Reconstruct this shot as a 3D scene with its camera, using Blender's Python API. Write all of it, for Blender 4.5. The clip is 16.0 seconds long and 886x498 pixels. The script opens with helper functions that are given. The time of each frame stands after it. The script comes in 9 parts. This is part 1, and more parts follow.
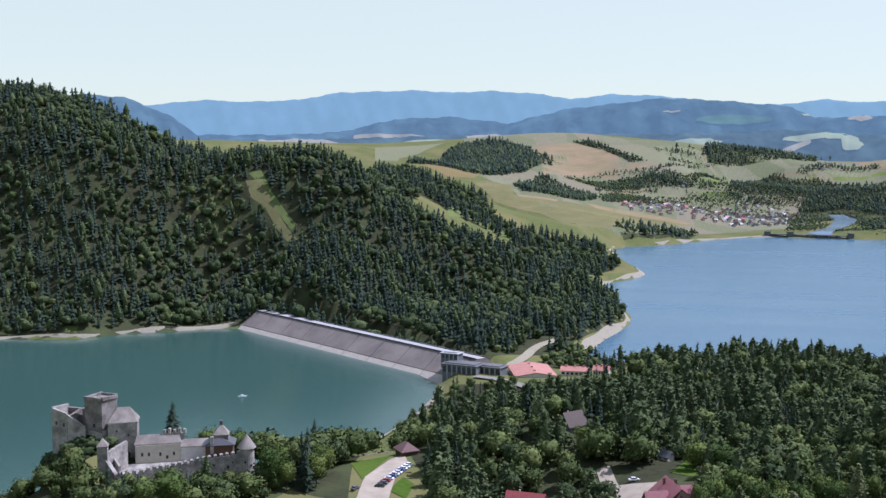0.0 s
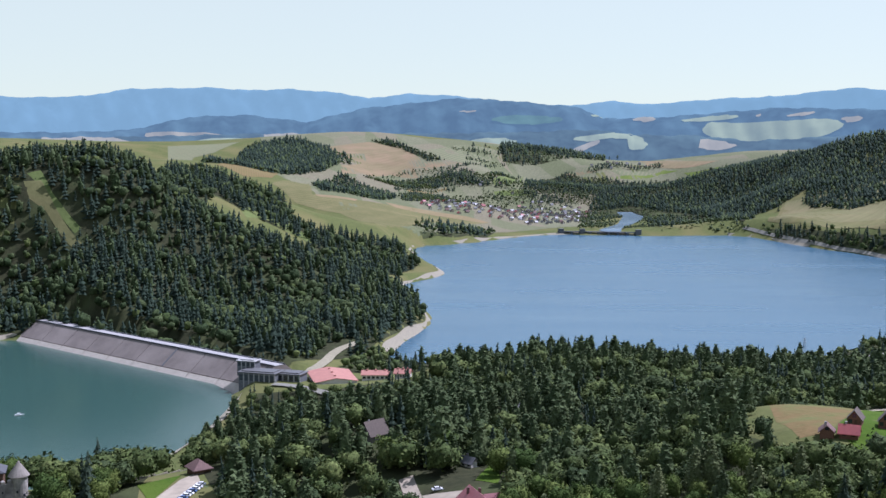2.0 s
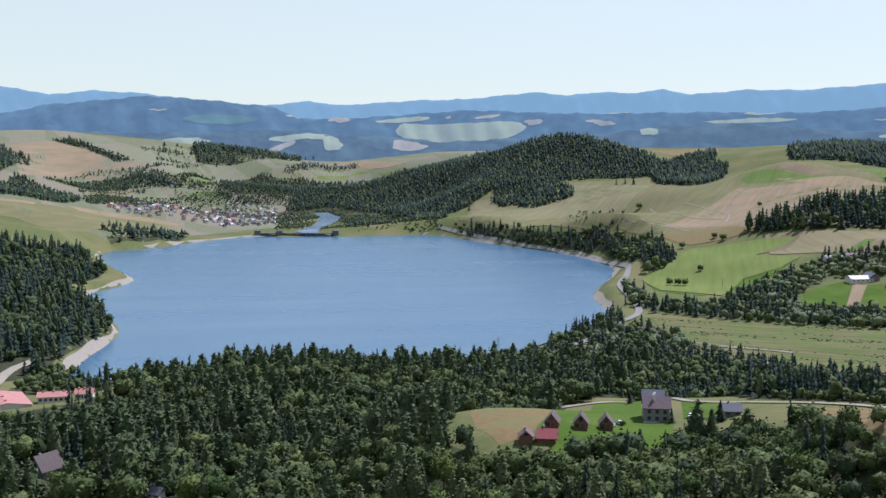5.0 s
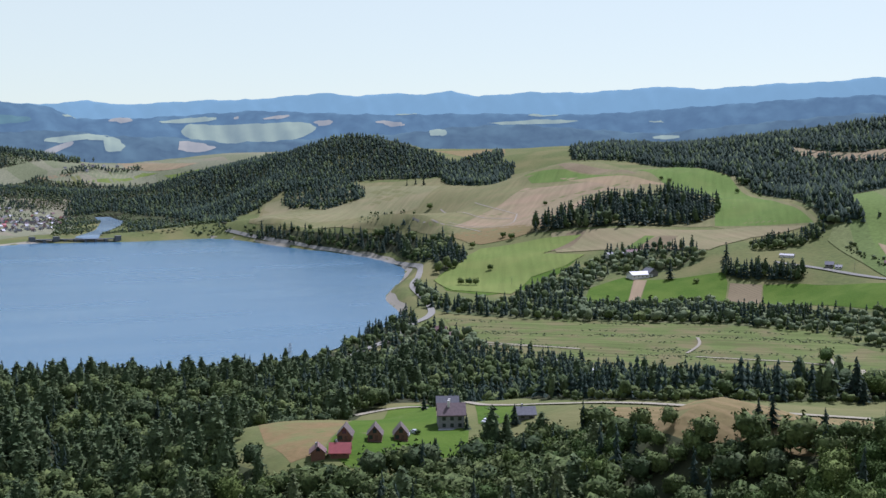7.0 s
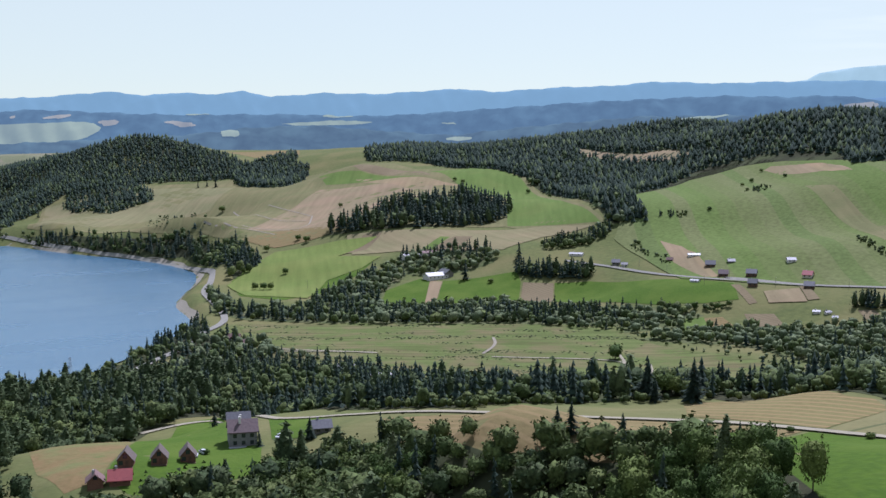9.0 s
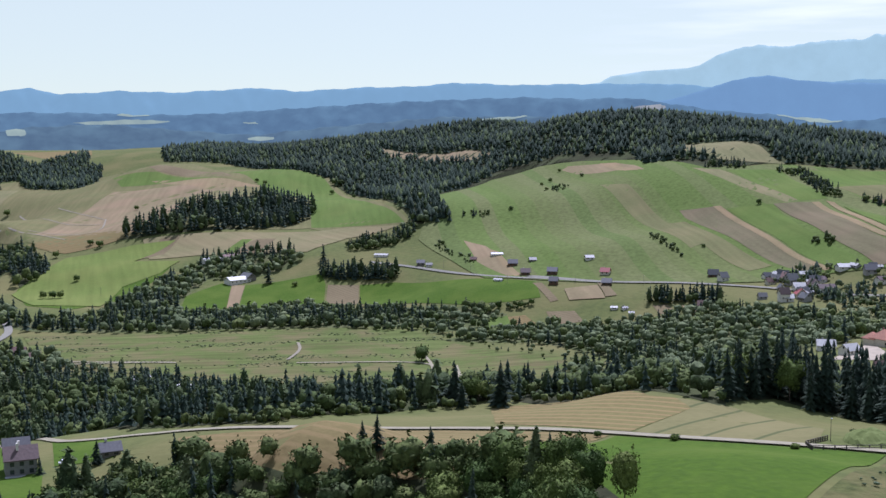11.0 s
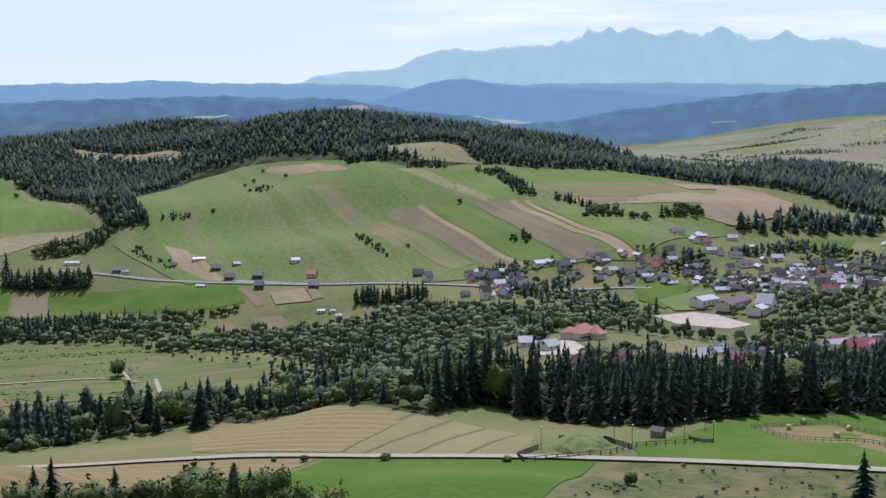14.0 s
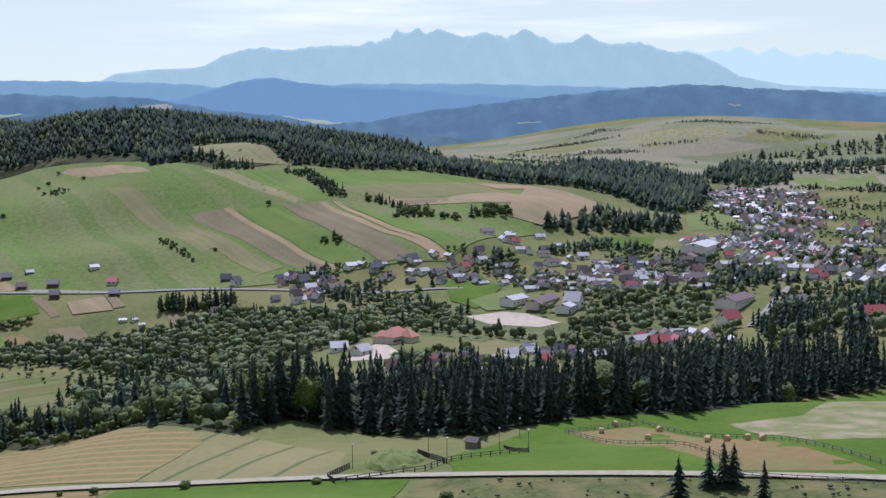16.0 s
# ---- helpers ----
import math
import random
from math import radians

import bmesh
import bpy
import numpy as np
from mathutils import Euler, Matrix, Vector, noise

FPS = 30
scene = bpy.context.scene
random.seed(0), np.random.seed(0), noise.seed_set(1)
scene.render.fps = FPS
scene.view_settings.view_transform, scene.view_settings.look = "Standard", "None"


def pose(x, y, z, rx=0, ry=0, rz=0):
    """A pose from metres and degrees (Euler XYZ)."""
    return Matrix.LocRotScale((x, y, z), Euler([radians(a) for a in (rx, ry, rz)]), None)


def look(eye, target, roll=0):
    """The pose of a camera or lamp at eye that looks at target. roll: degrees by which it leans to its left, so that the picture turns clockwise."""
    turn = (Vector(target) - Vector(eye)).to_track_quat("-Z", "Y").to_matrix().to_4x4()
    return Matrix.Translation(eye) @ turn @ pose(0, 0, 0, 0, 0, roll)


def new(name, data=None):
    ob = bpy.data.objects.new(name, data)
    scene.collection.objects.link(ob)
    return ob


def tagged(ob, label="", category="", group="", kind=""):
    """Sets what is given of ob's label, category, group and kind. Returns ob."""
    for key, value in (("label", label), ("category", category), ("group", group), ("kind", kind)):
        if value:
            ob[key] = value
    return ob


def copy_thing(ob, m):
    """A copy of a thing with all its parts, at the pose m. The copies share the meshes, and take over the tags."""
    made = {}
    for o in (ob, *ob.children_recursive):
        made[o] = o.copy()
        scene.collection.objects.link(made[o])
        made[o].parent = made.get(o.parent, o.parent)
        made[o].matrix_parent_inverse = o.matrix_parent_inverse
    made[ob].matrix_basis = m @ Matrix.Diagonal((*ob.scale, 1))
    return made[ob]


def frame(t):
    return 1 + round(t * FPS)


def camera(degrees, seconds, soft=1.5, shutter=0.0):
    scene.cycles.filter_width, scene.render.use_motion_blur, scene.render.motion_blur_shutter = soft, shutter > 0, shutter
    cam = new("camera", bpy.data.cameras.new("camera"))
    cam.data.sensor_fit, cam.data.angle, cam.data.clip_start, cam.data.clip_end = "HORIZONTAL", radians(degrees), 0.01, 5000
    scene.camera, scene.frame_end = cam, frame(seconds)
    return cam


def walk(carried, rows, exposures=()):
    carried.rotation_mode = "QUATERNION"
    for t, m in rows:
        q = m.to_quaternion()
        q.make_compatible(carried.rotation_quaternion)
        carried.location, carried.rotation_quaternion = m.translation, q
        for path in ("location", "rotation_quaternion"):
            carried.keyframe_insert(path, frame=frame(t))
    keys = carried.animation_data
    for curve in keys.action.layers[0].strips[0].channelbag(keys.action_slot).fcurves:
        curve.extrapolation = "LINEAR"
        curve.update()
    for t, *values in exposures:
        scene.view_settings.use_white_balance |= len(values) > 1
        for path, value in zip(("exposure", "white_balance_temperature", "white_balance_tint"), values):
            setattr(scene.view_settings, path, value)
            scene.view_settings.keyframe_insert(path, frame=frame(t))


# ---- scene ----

# ---------------------------------------------------------------- camera
cam = camera(43.89, 16.0)
FLIGHT = [  # seconds, place, bearing, tilt down, roll
    (0.0, (0.00, 0.00, 163.00), 0.00, 5.02, -0.18),
    (0.5, (0.39, 4.68, 163.14), 2.50, 5.04, -0.21),
    (1.0, (0.99, 9.24, 163.27), 5.12, 5.07, -0.17),
    (1.5, (1.78, 13.66, 163.40), 7.74, 5.09, -0.13),
    (2.0, (2.75, 17.96, 163.53), 10.41, 5.10, -0.06),
    (2.5, (3.91, 22.14, 163.65), 13.04, 5.09, -0.01),
    (3.0, (5.24, 26.18, 163.77), 15.61, 5.09, 0.01),
    (3.5, (6.74, 30.08, 163.88), 18.19, 5.10, 0.05),
    (4.0, (8.40, 33.86, 164.00), 20.77, 5.10, 0.11),
    (6.5, (18.81, 50.70, 164.55), 34.22, 5.04, 0.05),
    (7.0, (21.26, 53.65, 164.66), 36.90, 5.02, 0.02),
    (7.5, (23.83, 56.46, 164.77), 39.61, 4.98, -0.00),
    (8.0, (26.50, 59.12, 164.88), 42.29, 4.97, 0.04),
    (8.5, (29.26, 61.64, 164.99), 44.95, 4.97, -0.00),
    (9.0, (32.11, 64.02, 165.11), 47.50, 4.96, 0.02),
    (11.5, (47.40, 73.66, 165.73), 60.22, 4.95, -0.02),
    (12.0, (50.62, 75.14, 165.86), 62.79, 4.94, 0.00),
    (12.5, (53.87, 76.46, 166.01), 65.23, 4.95, -0.01),
    (13.0, (57.15, 77.62, 166.15), 67.52, 4.96, -0.02),
    (13.5, (60.46, 78.63, 166.31), 69.93, 4.97, -0.04),
    (14.0, (63.78, 79.48, 166.47), 72.88, 4.98, -0.04),
    (14.5, (67.11, 80.16, 166.63), 75.86, 4.98, -0.03),
    (15.0, (70.43, 80.69, 166.81), 78.64, 4.98, -0.11),
    (15.5, (73.75, 81.06, 166.99), 81.09, 4.99, -0.12),
    (16.0, (77.06, 81.26, 167.18), 82.67, 4.99, -0.17),
]


def heading(place, bearing, tilt, roll):
    b, p = radians(bearing), radians(tilt)
    way = Vector((math.sin(b) * math.cos(p), math.cos(b) * math.cos(p), -math.sin(p)))
    return look(place, Vector(place) + way * 100, roll)


walk(cam, [(t, heading(p, b, d, r)) for t, p, b, d, r in FLIGHT], [(0.0, 0.77, 5330, 29), (8.0, 0.71, 5330, 29), (16.0, 0.66, 5330, 30)])

# ---------------------------------------------------------------- sky and sun
SUN_BEARING, SUN_HEIGHT = 73.0, 55.0
world = bpy.data.worlds.new("sky")
scene.world = world
world.use_nodes = True
wn = world.node_tree
wn.nodes.clear()
sky = wn.nodes.new("ShaderNodeTexSky")
sky.sky_type = "NISHITA"
sky.sun_disc = False
sky.sun_elevation = radians(SUN_HEIGHT)
sky.sun_rotation = radians(SUN_BEARING)
sky.altitude = 550
sky.air_density = 1.0
sky.dust_density = 0.7
sky.ozone_density = 2.5
bg = wn.nodes.new("ShaderNodeBackground")
bg.inputs["Strength"].default_value = 0.10
wo = wn.nodes.new("ShaderNodeOutputWorld")
veil = wn.nodes.new("ShaderNodeMix")  # summer haze, thickest at the horizon
veil.data_type = "RGBA"
way_up = wn.nodes.new("ShaderNodeTexCoord")
split = wn.nodes.new("ShaderNodeSeparateXYZ")
thin = wn.nodes.new("ShaderNodeMapRange")
thin.interpolation_type = "SMOOTHSTEP"
thin.inputs["From Min"].default_value, thin.inputs["From Max"].default_value = 0.10, 0.75
thin.inputs["To Min"].default_value, thin.inputs["To Max"].default_value = 0.80, 0.30
wn.links.new(way_up.outputs["Generated"], split.inputs[0])
wn.links.new(split.outputs["Z"], thin.inputs["Value"])
wn.links.new(thin.outputs["Result"], veil.inputs["Factor"])
veil.inputs["B"].default_value = (4.70, 5.02, 3.30, 1)
wn.links.new(sky.outputs[0], veil.inputs["A"])
# a few thin streaks of cirrus low in the eastern sky
streak = wn.nodes.new("ShaderNodeMapping")
streak.inputs["Scale"].default_value = (3.0, 3.0, 34.0)
cirrus = wn.nodes.new("ShaderNodeTexNoise")
cirrus.inputs["Scale"].default_value = 2.2
cirrus.inputs["Detail"].default_value = 6
near_east = wn.nodes.new("ShaderNodeVectorMath")
near_east.operation = "DOT_PRODUCT"
near_east.inputs[1].default_value = (0.990, 0.090, 0.115)
reach = wn.nodes.new("ShaderNodeMapRange")
reach.interpolation_type = "SMOOTHSTEP"
reach.inputs["From Min"].default_value, reach.inputs["From Max"].default_value = 0.93, 0.995
wisp = wn.nodes.new("ShaderNodeMapRange")
wisp.inputs["From Min"].default_value, wisp.inputs["From Max"].default_value = 0.46, 0.72
wisp.inputs["To Max"].default_value = 0.8
share = wn.nodes.new("ShaderNodeMath")
share.operation = "MULTIPLY"
cloud = wn.nodes.new("ShaderNodeMix")
cloud.data_type = "RGBA"
cloud.inputs["B"].default_value = (6.3, 6.6, 6.0, 1)
wn.links.new(way_up.outputs["Generated"], streak.inputs["Vector"])
wn.links.new(streak.outputs["Vector"], cirrus.inputs["Vector"])
wn.links.new(way_up.outputs["Generated"], near_east.inputs[0])
wn.links.new(near_east.outputs["Value"], reach.inputs["Value"])
wn.links.new(cirrus.outputs["Fac"], wisp.inputs["Value"])
wn.links.new(reach.outputs["Result"], share.inputs[0])
wn.links.new(wisp.outputs["Result"], share.inputs[1])
wn.links.new(share.outputs["Value"], cloud.inputs["Factor"])
wn.links.new(veil.outputs["Result"], cloud.inputs["A"])
wn.links.new(cloud.outputs["Result"], bg.inputs["Color"])
wn.links.new(bg.outputs[0], wo.inputs[0])

sun_data = bpy.data.lights.new("sun", "SUN")
sun_data.energy = 3.85
sun_data.angle = radians(0.55)
sun_data.color = (1.0, 0.965, 0.91)
sun = new("sun", sun_data)
sb, sh = radians(SUN_BEARING), radians(SUN_HEIGHT)
sun.matrix_world = look((0, 0, 900), (-900 * math.sin(sb) * math.cos(sh), -900 * math.cos(sb) * math.cos(sh), 900 - 900 * math.sin(sh)))

# ---------------------------------------------------------------- lie of the land
ROAD_LINE = [  # x, y, height, reach
    (308, -40, 101, 60), (308, -13, 101, 40), (308, 14, 100, 40), (308, 41, 100, 40),
    (308, 68, 100, 40), (308, 95, 99, 40), (308, 122, 97, 35), (308, 149, 95, 35),
    (308, 176, 93, 40), (308, 203, 92, 40), (308, 230, 88, 40), (308, 257, 84, 40),
    (308, 284, 82, 40), (308, 311, 78, 40), (308, 338, 73, 40), (308, 365, 68, 35),
    (308, 392, 63, 35), (308, 419, 58, 50),
]
DAM_HILL = [  # x, y, height, reach
    (-489, 1236, 238, 155), (-674, 1283, 240, 245), (-367, 1173, 201, 115), (-289, 1195, 137, 110),
    (-142, 1191, 174, 70), (-201, 1182, 166, 70), (-105, 1185, 155, 70), (-50, 1178, 106, 70),
    (39, 1149, 89, 105), (124, 1113, 0, 140), (-311, 1034, 84, 95), (-126, 1052, 84, 105),
    (8, 1009, 12, 115), (-385, 946, -7, 105), (-245, 975, -5, 105), (-187, 1021, -9, 95),
    (-64, 867, 22, 120), (32, 822, 20, 65), (-480, 852, 3, 185), (-519, 1025, 78, 155),
]
SECOND_RIDGE = [  # x, y, height, reach
    (-109, 1596, 118, 175), (-3, 1749, 146, 190), (101, 1696, 13, 175), (209, 1586, 21, 165),
    (245, 1455, -5, 210), (57, 1999, 35, 230), (153, 1371, 16, 185), (-260, 1679, 161, 270),
]
FAR_LEFT = [  # x, y, height, reach
    (-104, 2447, 154, 305), (137, 2295, 102, 215), (291, 2130, 75, 200), (398, 2112, -15, 270),
    (301, 2481, 44, 285), (647, 2699, -14, 185), (821, 2589, 4, 185), (465, 2862, 49, 230),
    (768, 2899, 65, 215), (488, 3213, 155, 260), (597, 2939, 147, 185), (102, 2998, 170, 330),
    (-33, 2799, 111, 345), (-308, 3285, 184, 420), (355, 3532, 212, 445), (729, 3423, 194, 240),
    (1099, 3217, 160, 165), (1003, 3457, 174, 205), (-554, 3253, 204, 500),
]
FAR_RIGHT = [  # x, y, height, reach
    (788, 2231, 3, 160), (921, 2486, 2, 175), (949, 2375, 5, 150), (754, 2322, 5, 165),
    (954, 2224, -1, 125), (1393, 3243, 130, 215), (1126, 3346, 111, 215), (1615, 3138, 168, 390),
    (886, 3158, 36, 230), (1202, 3052, 2, 230), (1201, 2451, -22, 200), (1626, 2554, 184, 295),
    (1340, 2605, 124, 225), (1661, 2163, 123, 245), (1237, 2320, 89, 210), (1341, 2084, 86, 215),
    (1403, 1794, 96, 210), (1125, 1748, 11, 210), (1058, 2108, 16, 210), (1115, 1930, 51, 205),
    (1493, 1620, 164, 145), (1556, 1487, 130, 160), (1371, 1596, 93, 160), (1010, 1497, 70, 230),
]
FAR_RIGHT_B = [  # x, y, height, reach
    (1056, 1338, 47, 160), (1548, 2280, 154, 215), (1829, 2058, 189, 320), (1560, 1330, 138, 195),
    (1174, 1162, 111, 185), (1138, 1024, 58, 150), (1420, 1104, 88, 190), (1565, 1073, 108, 195),
    (1925, 1252, 141, 255), (1945, 1650, 160, 300), (2285, 1523, 175, 340),
]
FLATS = [  # x, y, height, reach
    (655, 902, 5, 130), (649, 792, 7, 120), (781, 782, 8, 125), (737, 615, 10, 120),
    (874, 629, 11, 105), (581, 647, 8, 120), (829, 828, 9, 100), (785, 953, 13, 105),
    (820, 1066, 4, 125), (921, 891, 22, 110), (942, 741, 3, 105), (889, 1214, 26, 155),
    (946, 1077, 38, 140), (887, 479, 9, 125), (741, 365, 11, 135), (841, 315, 32, 105),
    (737, 548, 9, 125),
]
BIG_HILL = [  # x, y, height, reach
    (992, 610, 43, 105), (1015, 760, 50, 115), (1001, 504, 38, 90), (1317, 846, 109, 190),
    (1462, 747, 113, 130), (1550, 697, 145, 120), (1147, 639, 65, 135), (1162, 509, 82, 120),
    (1078, 417, 46, 140), (1507, 521, 132, 135), (1713, 630, 172, 165), (1989, 891, 215, 285),
    (2129, 1281, 231, 215), (1992, 566, 197, 265), (1898, 1276, 172, 240), (1592, 1190, 127, 145),
    (1067, 890, 57, 115), (1703, 361, 151, 200), (1626, 108, 124, 195), (1324, 166, 119, 150),
    (1234, 311, 101, 130), (1129, 207, 96, 110), (1524, -2, 95, 155), (1156, 99, 72, 110),
]
BIG_HILL_B = [  # x, y, height, reach
    (1472, -34, 86, 160), (1559, 534, 200, 120), (1493, 632, 148, 90), (1399, 351, 128, 150),
]
VILLAGE = [  # x, y, height, reach
    (756, 202, 53, 125), (865, 134, 40, 100), (926, 95, 55, 90), (1001, 182, 57, 100),
    (1081, -27, 88, 105), (946, -56, 62, 105), (1036, 48, 58, 100), (1154, -140, 90, 165),
    (1712, -134, 100, 195), (1549, -206, 80, 155), (1146, -175, 42, 165), (868, -36, 45, 110),
    (775, 39, 42, 120), (954, 280, 41, 130), (1919, -383, 108, 310), (1313, -319, 51, 195),
    (2264, -153, 123, 240),
]
FAR_SOUTH = [  # x, y, height, reach
    (2976, 132, 187, 425), (3259, -257, 291, 500), (3017, -516, 206, 440), (2562, 353, 152, 440),
    (2319, -429, 136, 215), (2425, 4, 137, 280), (2457, -683, 76, 295), (2547, -303, 117, 250),
    (3199, 783, 180, 500),
]
PLATEAU = [  # x, y, height, reach
    (376, 101, 92, 50), (401, 69, 90, 40), (416, 18, 91, 40), (420, -8, 97, 60),
    (413, 176, 92, 45), (409, 124, 82, 40), (471, 149, 65, 80), (545, 41, 55, 100),
    (564, -31, 59, 110), (457, -3, 80, 70), (255, 248, 111, 40), (248, 189, 113, 45),
    (261, 133, 106, 35), (364, 188, 92, 45), (388, 295, 74, 65), (367, 384, 68, 50),
    (209, 365, 71, 45), (218, 417, 64, 55), (263, 371, 63, 40), (233, 139, 109, 50),
    (222, 202, 62, 50), (232, 286, 58, 55), (190, 306, 62, 45), (428, 460, 47, 70),
]
PLATEAU_B = [  # x, y, height, reach
    (306, 529, 32, 100), (433, 612, 26, 115), (483, 772, 6, 125), (445, 755, 5, 130),
    (446, 504, 6, 80), (493, 423, 34, 100),
]
CASTLE_SHORE = [  # x, y, height, reach
    (-82, 442, 31, 45), (-125, 421, 31, 60), (-145, 452, 71, 50), (-28, 439, 30, 40),
    (-21, 479, 27, 60), (-49, 567, 9, 95), (-5, 659, -24, 85), (33, 682, 30, 105),
    (64, 745, 5, 65), (58, 496, 48, 70), (87, 410, 41, 35), (44, 397, 24, 60),
    (169, 575, 32, 65), (110, 508, 25, 65), (122, 380, 42, 45), (92, 827, -3, 65),
    (72, 841, 8, 70), (-47, 397, 18, 60), (-190, 486, 3, 90), (201, 607, 21, 100),
    (256, 575, 27, 65), (144, 437, 32, 55), (140, 320, 45, 55), (81, 361, 43, 40),
]
BACK_COUNTRY = [  # x, y, height, reach
    (0, 0, 104, 205), (60, -150, 120, 205), (-200, 100, 37, 250), (-200, -300, 65, 300),
    (200, -300, 125, 230), (-600, -300, 18, 455), (600, -500, 119, 385), (1200, -800, 151, 495),
    (-700, 300, -8, 405), (2500, -900, 295, 450), (-300, 300, -13, 165),
]

LOW_LAKE, LOW_LEVEL = [
    (108, 853), (129, 928), (173, 1024), (184, 1073), (185, 1196), (183, 1338), (257, 1424), (272, 1473),
    (265, 1614), (280, 1881), (384, 1918), (505, 2037), (614, 2106), (752, 2031), (918, 2025), (962, 1965),
    (947, 1777), (967, 1619), (963, 1452), (914, 1327), (844, 1229), (738, 1116), (701, 1062), (656, 959),
    (602, 902), (543, 868), (483, 817), (431, 791), (300, 790), (180, 800),
], 0.0
HIGH_LAKE, HIGH_LEVEL = [
    (-1200, 780), (-594, 890), (-378, 927), (-309, 922), (-288, 948), (-228, 968), (-186, 984), (-182, 974),
    (-78, 845), (2, 745), (-9, 678), (-27, 612), (-52, 565), (-85, 532), (-150, 522), (-178, 480),
    (-200, 400), (-280, 280), (-1200, 60),
], 6.0
KNOLLS = np.array([k for part_ in (ROAD_LINE, DAM_HILL, SECOND_RIDGE, FAR_LEFT, FAR_RIGHT, FAR_RIGHT_B, FLATS, BIG_HILL, BIG_HILL_B, VILLAGE, FAR_SOUTH, PLATEAU, PLATEAU_B, CASTLE_SHORE, BACK_COUNTRY) for k in part_], float)


DOMES = [  # x, y, added height, reach
    (1470, 2330, 54, 215), (1345, 2450, 37, 170), (1600, 2560, -30, 200), (1820, 760, 26, 330), (2070, 1200, 20, 300), (2010, 1500, 22, 260),
    (1932, 360, -14, 250), (3022, 312, -15, 350), (427, 3440, 20, 300), (600, 3420, -8, 150), (2650, 900, -50, 420),
]


def edge_distance(x, y, ring):
    """Distance to the outline of a ring of points, negative inside."""
    p = np.array(ring, float)
    q = np.roll(p, -1, 0)
    best = np.full(x.shape, 1e12)
    inside = np.zeros(x.shape, bool)
    for (ax, ay), (bx, by) in zip(p, q):
        ex, ey = bx - ax, by - ay
        t = np.clip(((x - ax) * ex + (y - ay) * ey) / (ex * ex + ey * ey + 1e-9), 0, 1)
        best = np.minimum(best, (x - ax - t * ex) ** 2 + (y - ay - t * ey) ** 2)
        if ay != by:
            inside ^= ((ay > y) != (by > y)) & (x < ex * (y - ay) / (by - ay) + ax)
    d = np.sqrt(best)
    return np.where(inside, -d, d)


def rounded(ring, times=2):
    """A ring with its corners cut, so that a shore bends softly."""
    p = np.array(ring, float)
    for _ in range(times):
        q = np.roll(p, -1, 0)
        p = np.stack([0.75 * p + 0.25 * q, 0.25 * p + 0.75 * q], 1).reshape(-1, 2)
    return p


LOW_RING, HIGH_RING = rounded(LOW_LAKE), rounded(HIGH_LAKE, 1)


CASTLE_YARD = [(-82, 444), (-119, 429), (-128, 426), (-136, 433), (-140, 452), (-131, 464), (-90, 462)]
DAM_FOOT_A, DAM_FOOT_B, DAM_CREST = (-182, 974), (6, 741), 20.5


def height(x, y):
    """Height of the ground at x, y (numbers or arrays)."""
    x, y = np.atleast_1d(np.asarray(x, float)), np.atleast_1d(np.asarray(y, float))
    shape = x.shape
    x, y = x.ravel(), y.ravel()
    z = np.empty(x.shape)
    for i in range(0, len(x), 20000):
        a, b = x[i:i + 20000, None], y[i:i + 20000, None]
        w = 1 / (1 + ((a - KNOLLS[:, 0]) ** 2 + (b - KNOLLS[:, 1]) ** 2) / KNOLLS[:, 3] ** 2) ** 3
        z[i:i + 20000] = (w * KNOLLS[:, 2]).sum(1) / w.sum(1)
    for cx, cy, rise, reach in DOMES:
        z += rise * np.exp(-((x - cx) ** 2 + (y - cy) ** 2) / reach ** 2)
    z += 0.5 * np.sin(x / 37 + 1.3 * np.sin(y / 53)) * np.sin(y / 41 + np.sin(x / 67))
    for ring, level in ((LOW_RING, LOW_LEVEL), (HIGH_RING, HIGH_LEVEL)):
        lo, hi = ring.min(0) - 90, ring.max(0) + 90
        near = np.nonzero((x > lo[0]) & (x < hi[0]) & (y > lo[1]) & (y < hi[1]))[0]
        if len(near):
            d = edge_distance(x[near], y[near], ring)
            out = np.clip(z[near], level + 0.3 + 0.07 * np.clip(d, 0, 50), level + 0.8 + 0.75 * np.maximum(d, 0))
            out = np.where(d > 70, z[near], out)
            z[near] = np.where(d < 0, level - 0.4 - np.minimum(5, -d * 0.15), out)
    ax, ay = DAM_FOOT_A
    dx, dy = DAM_FOOT_B[0] - ax, DAM_FOOT_B[1] - ay
    n = math.hypot(dx, dy)
    along_, across = ((x - ax) * dx + (y - ay) * dy) / n, ((x - ax) * -dy + (y - ay) * dx) / n
    face = np.interp(across, [-12, -9, 19, 29, 52, 60], [-6, -4, DAM_CREST - 3.5, DAM_CREST - 3.5, 2, 0.5])
    face = np.where((across > 52), 30, face)
    under = (along_ > -4) & (along_ < n + 2) & (across > -12) & (across < 55)
    z = np.where(under, np.minimum(z, face), z)
    yard = edge_distance(x, y, CASTLE_YARD) < 2 if len(x) < 50 or (np.abs(x + 115) < 60).any() else np.zeros(x.shape, bool)
    z = np.where(yard, np.minimum(z, 30.0), z)
    return z.reshape(shape)


def ground_at(x, y):
    return float(height(x, y)[0])


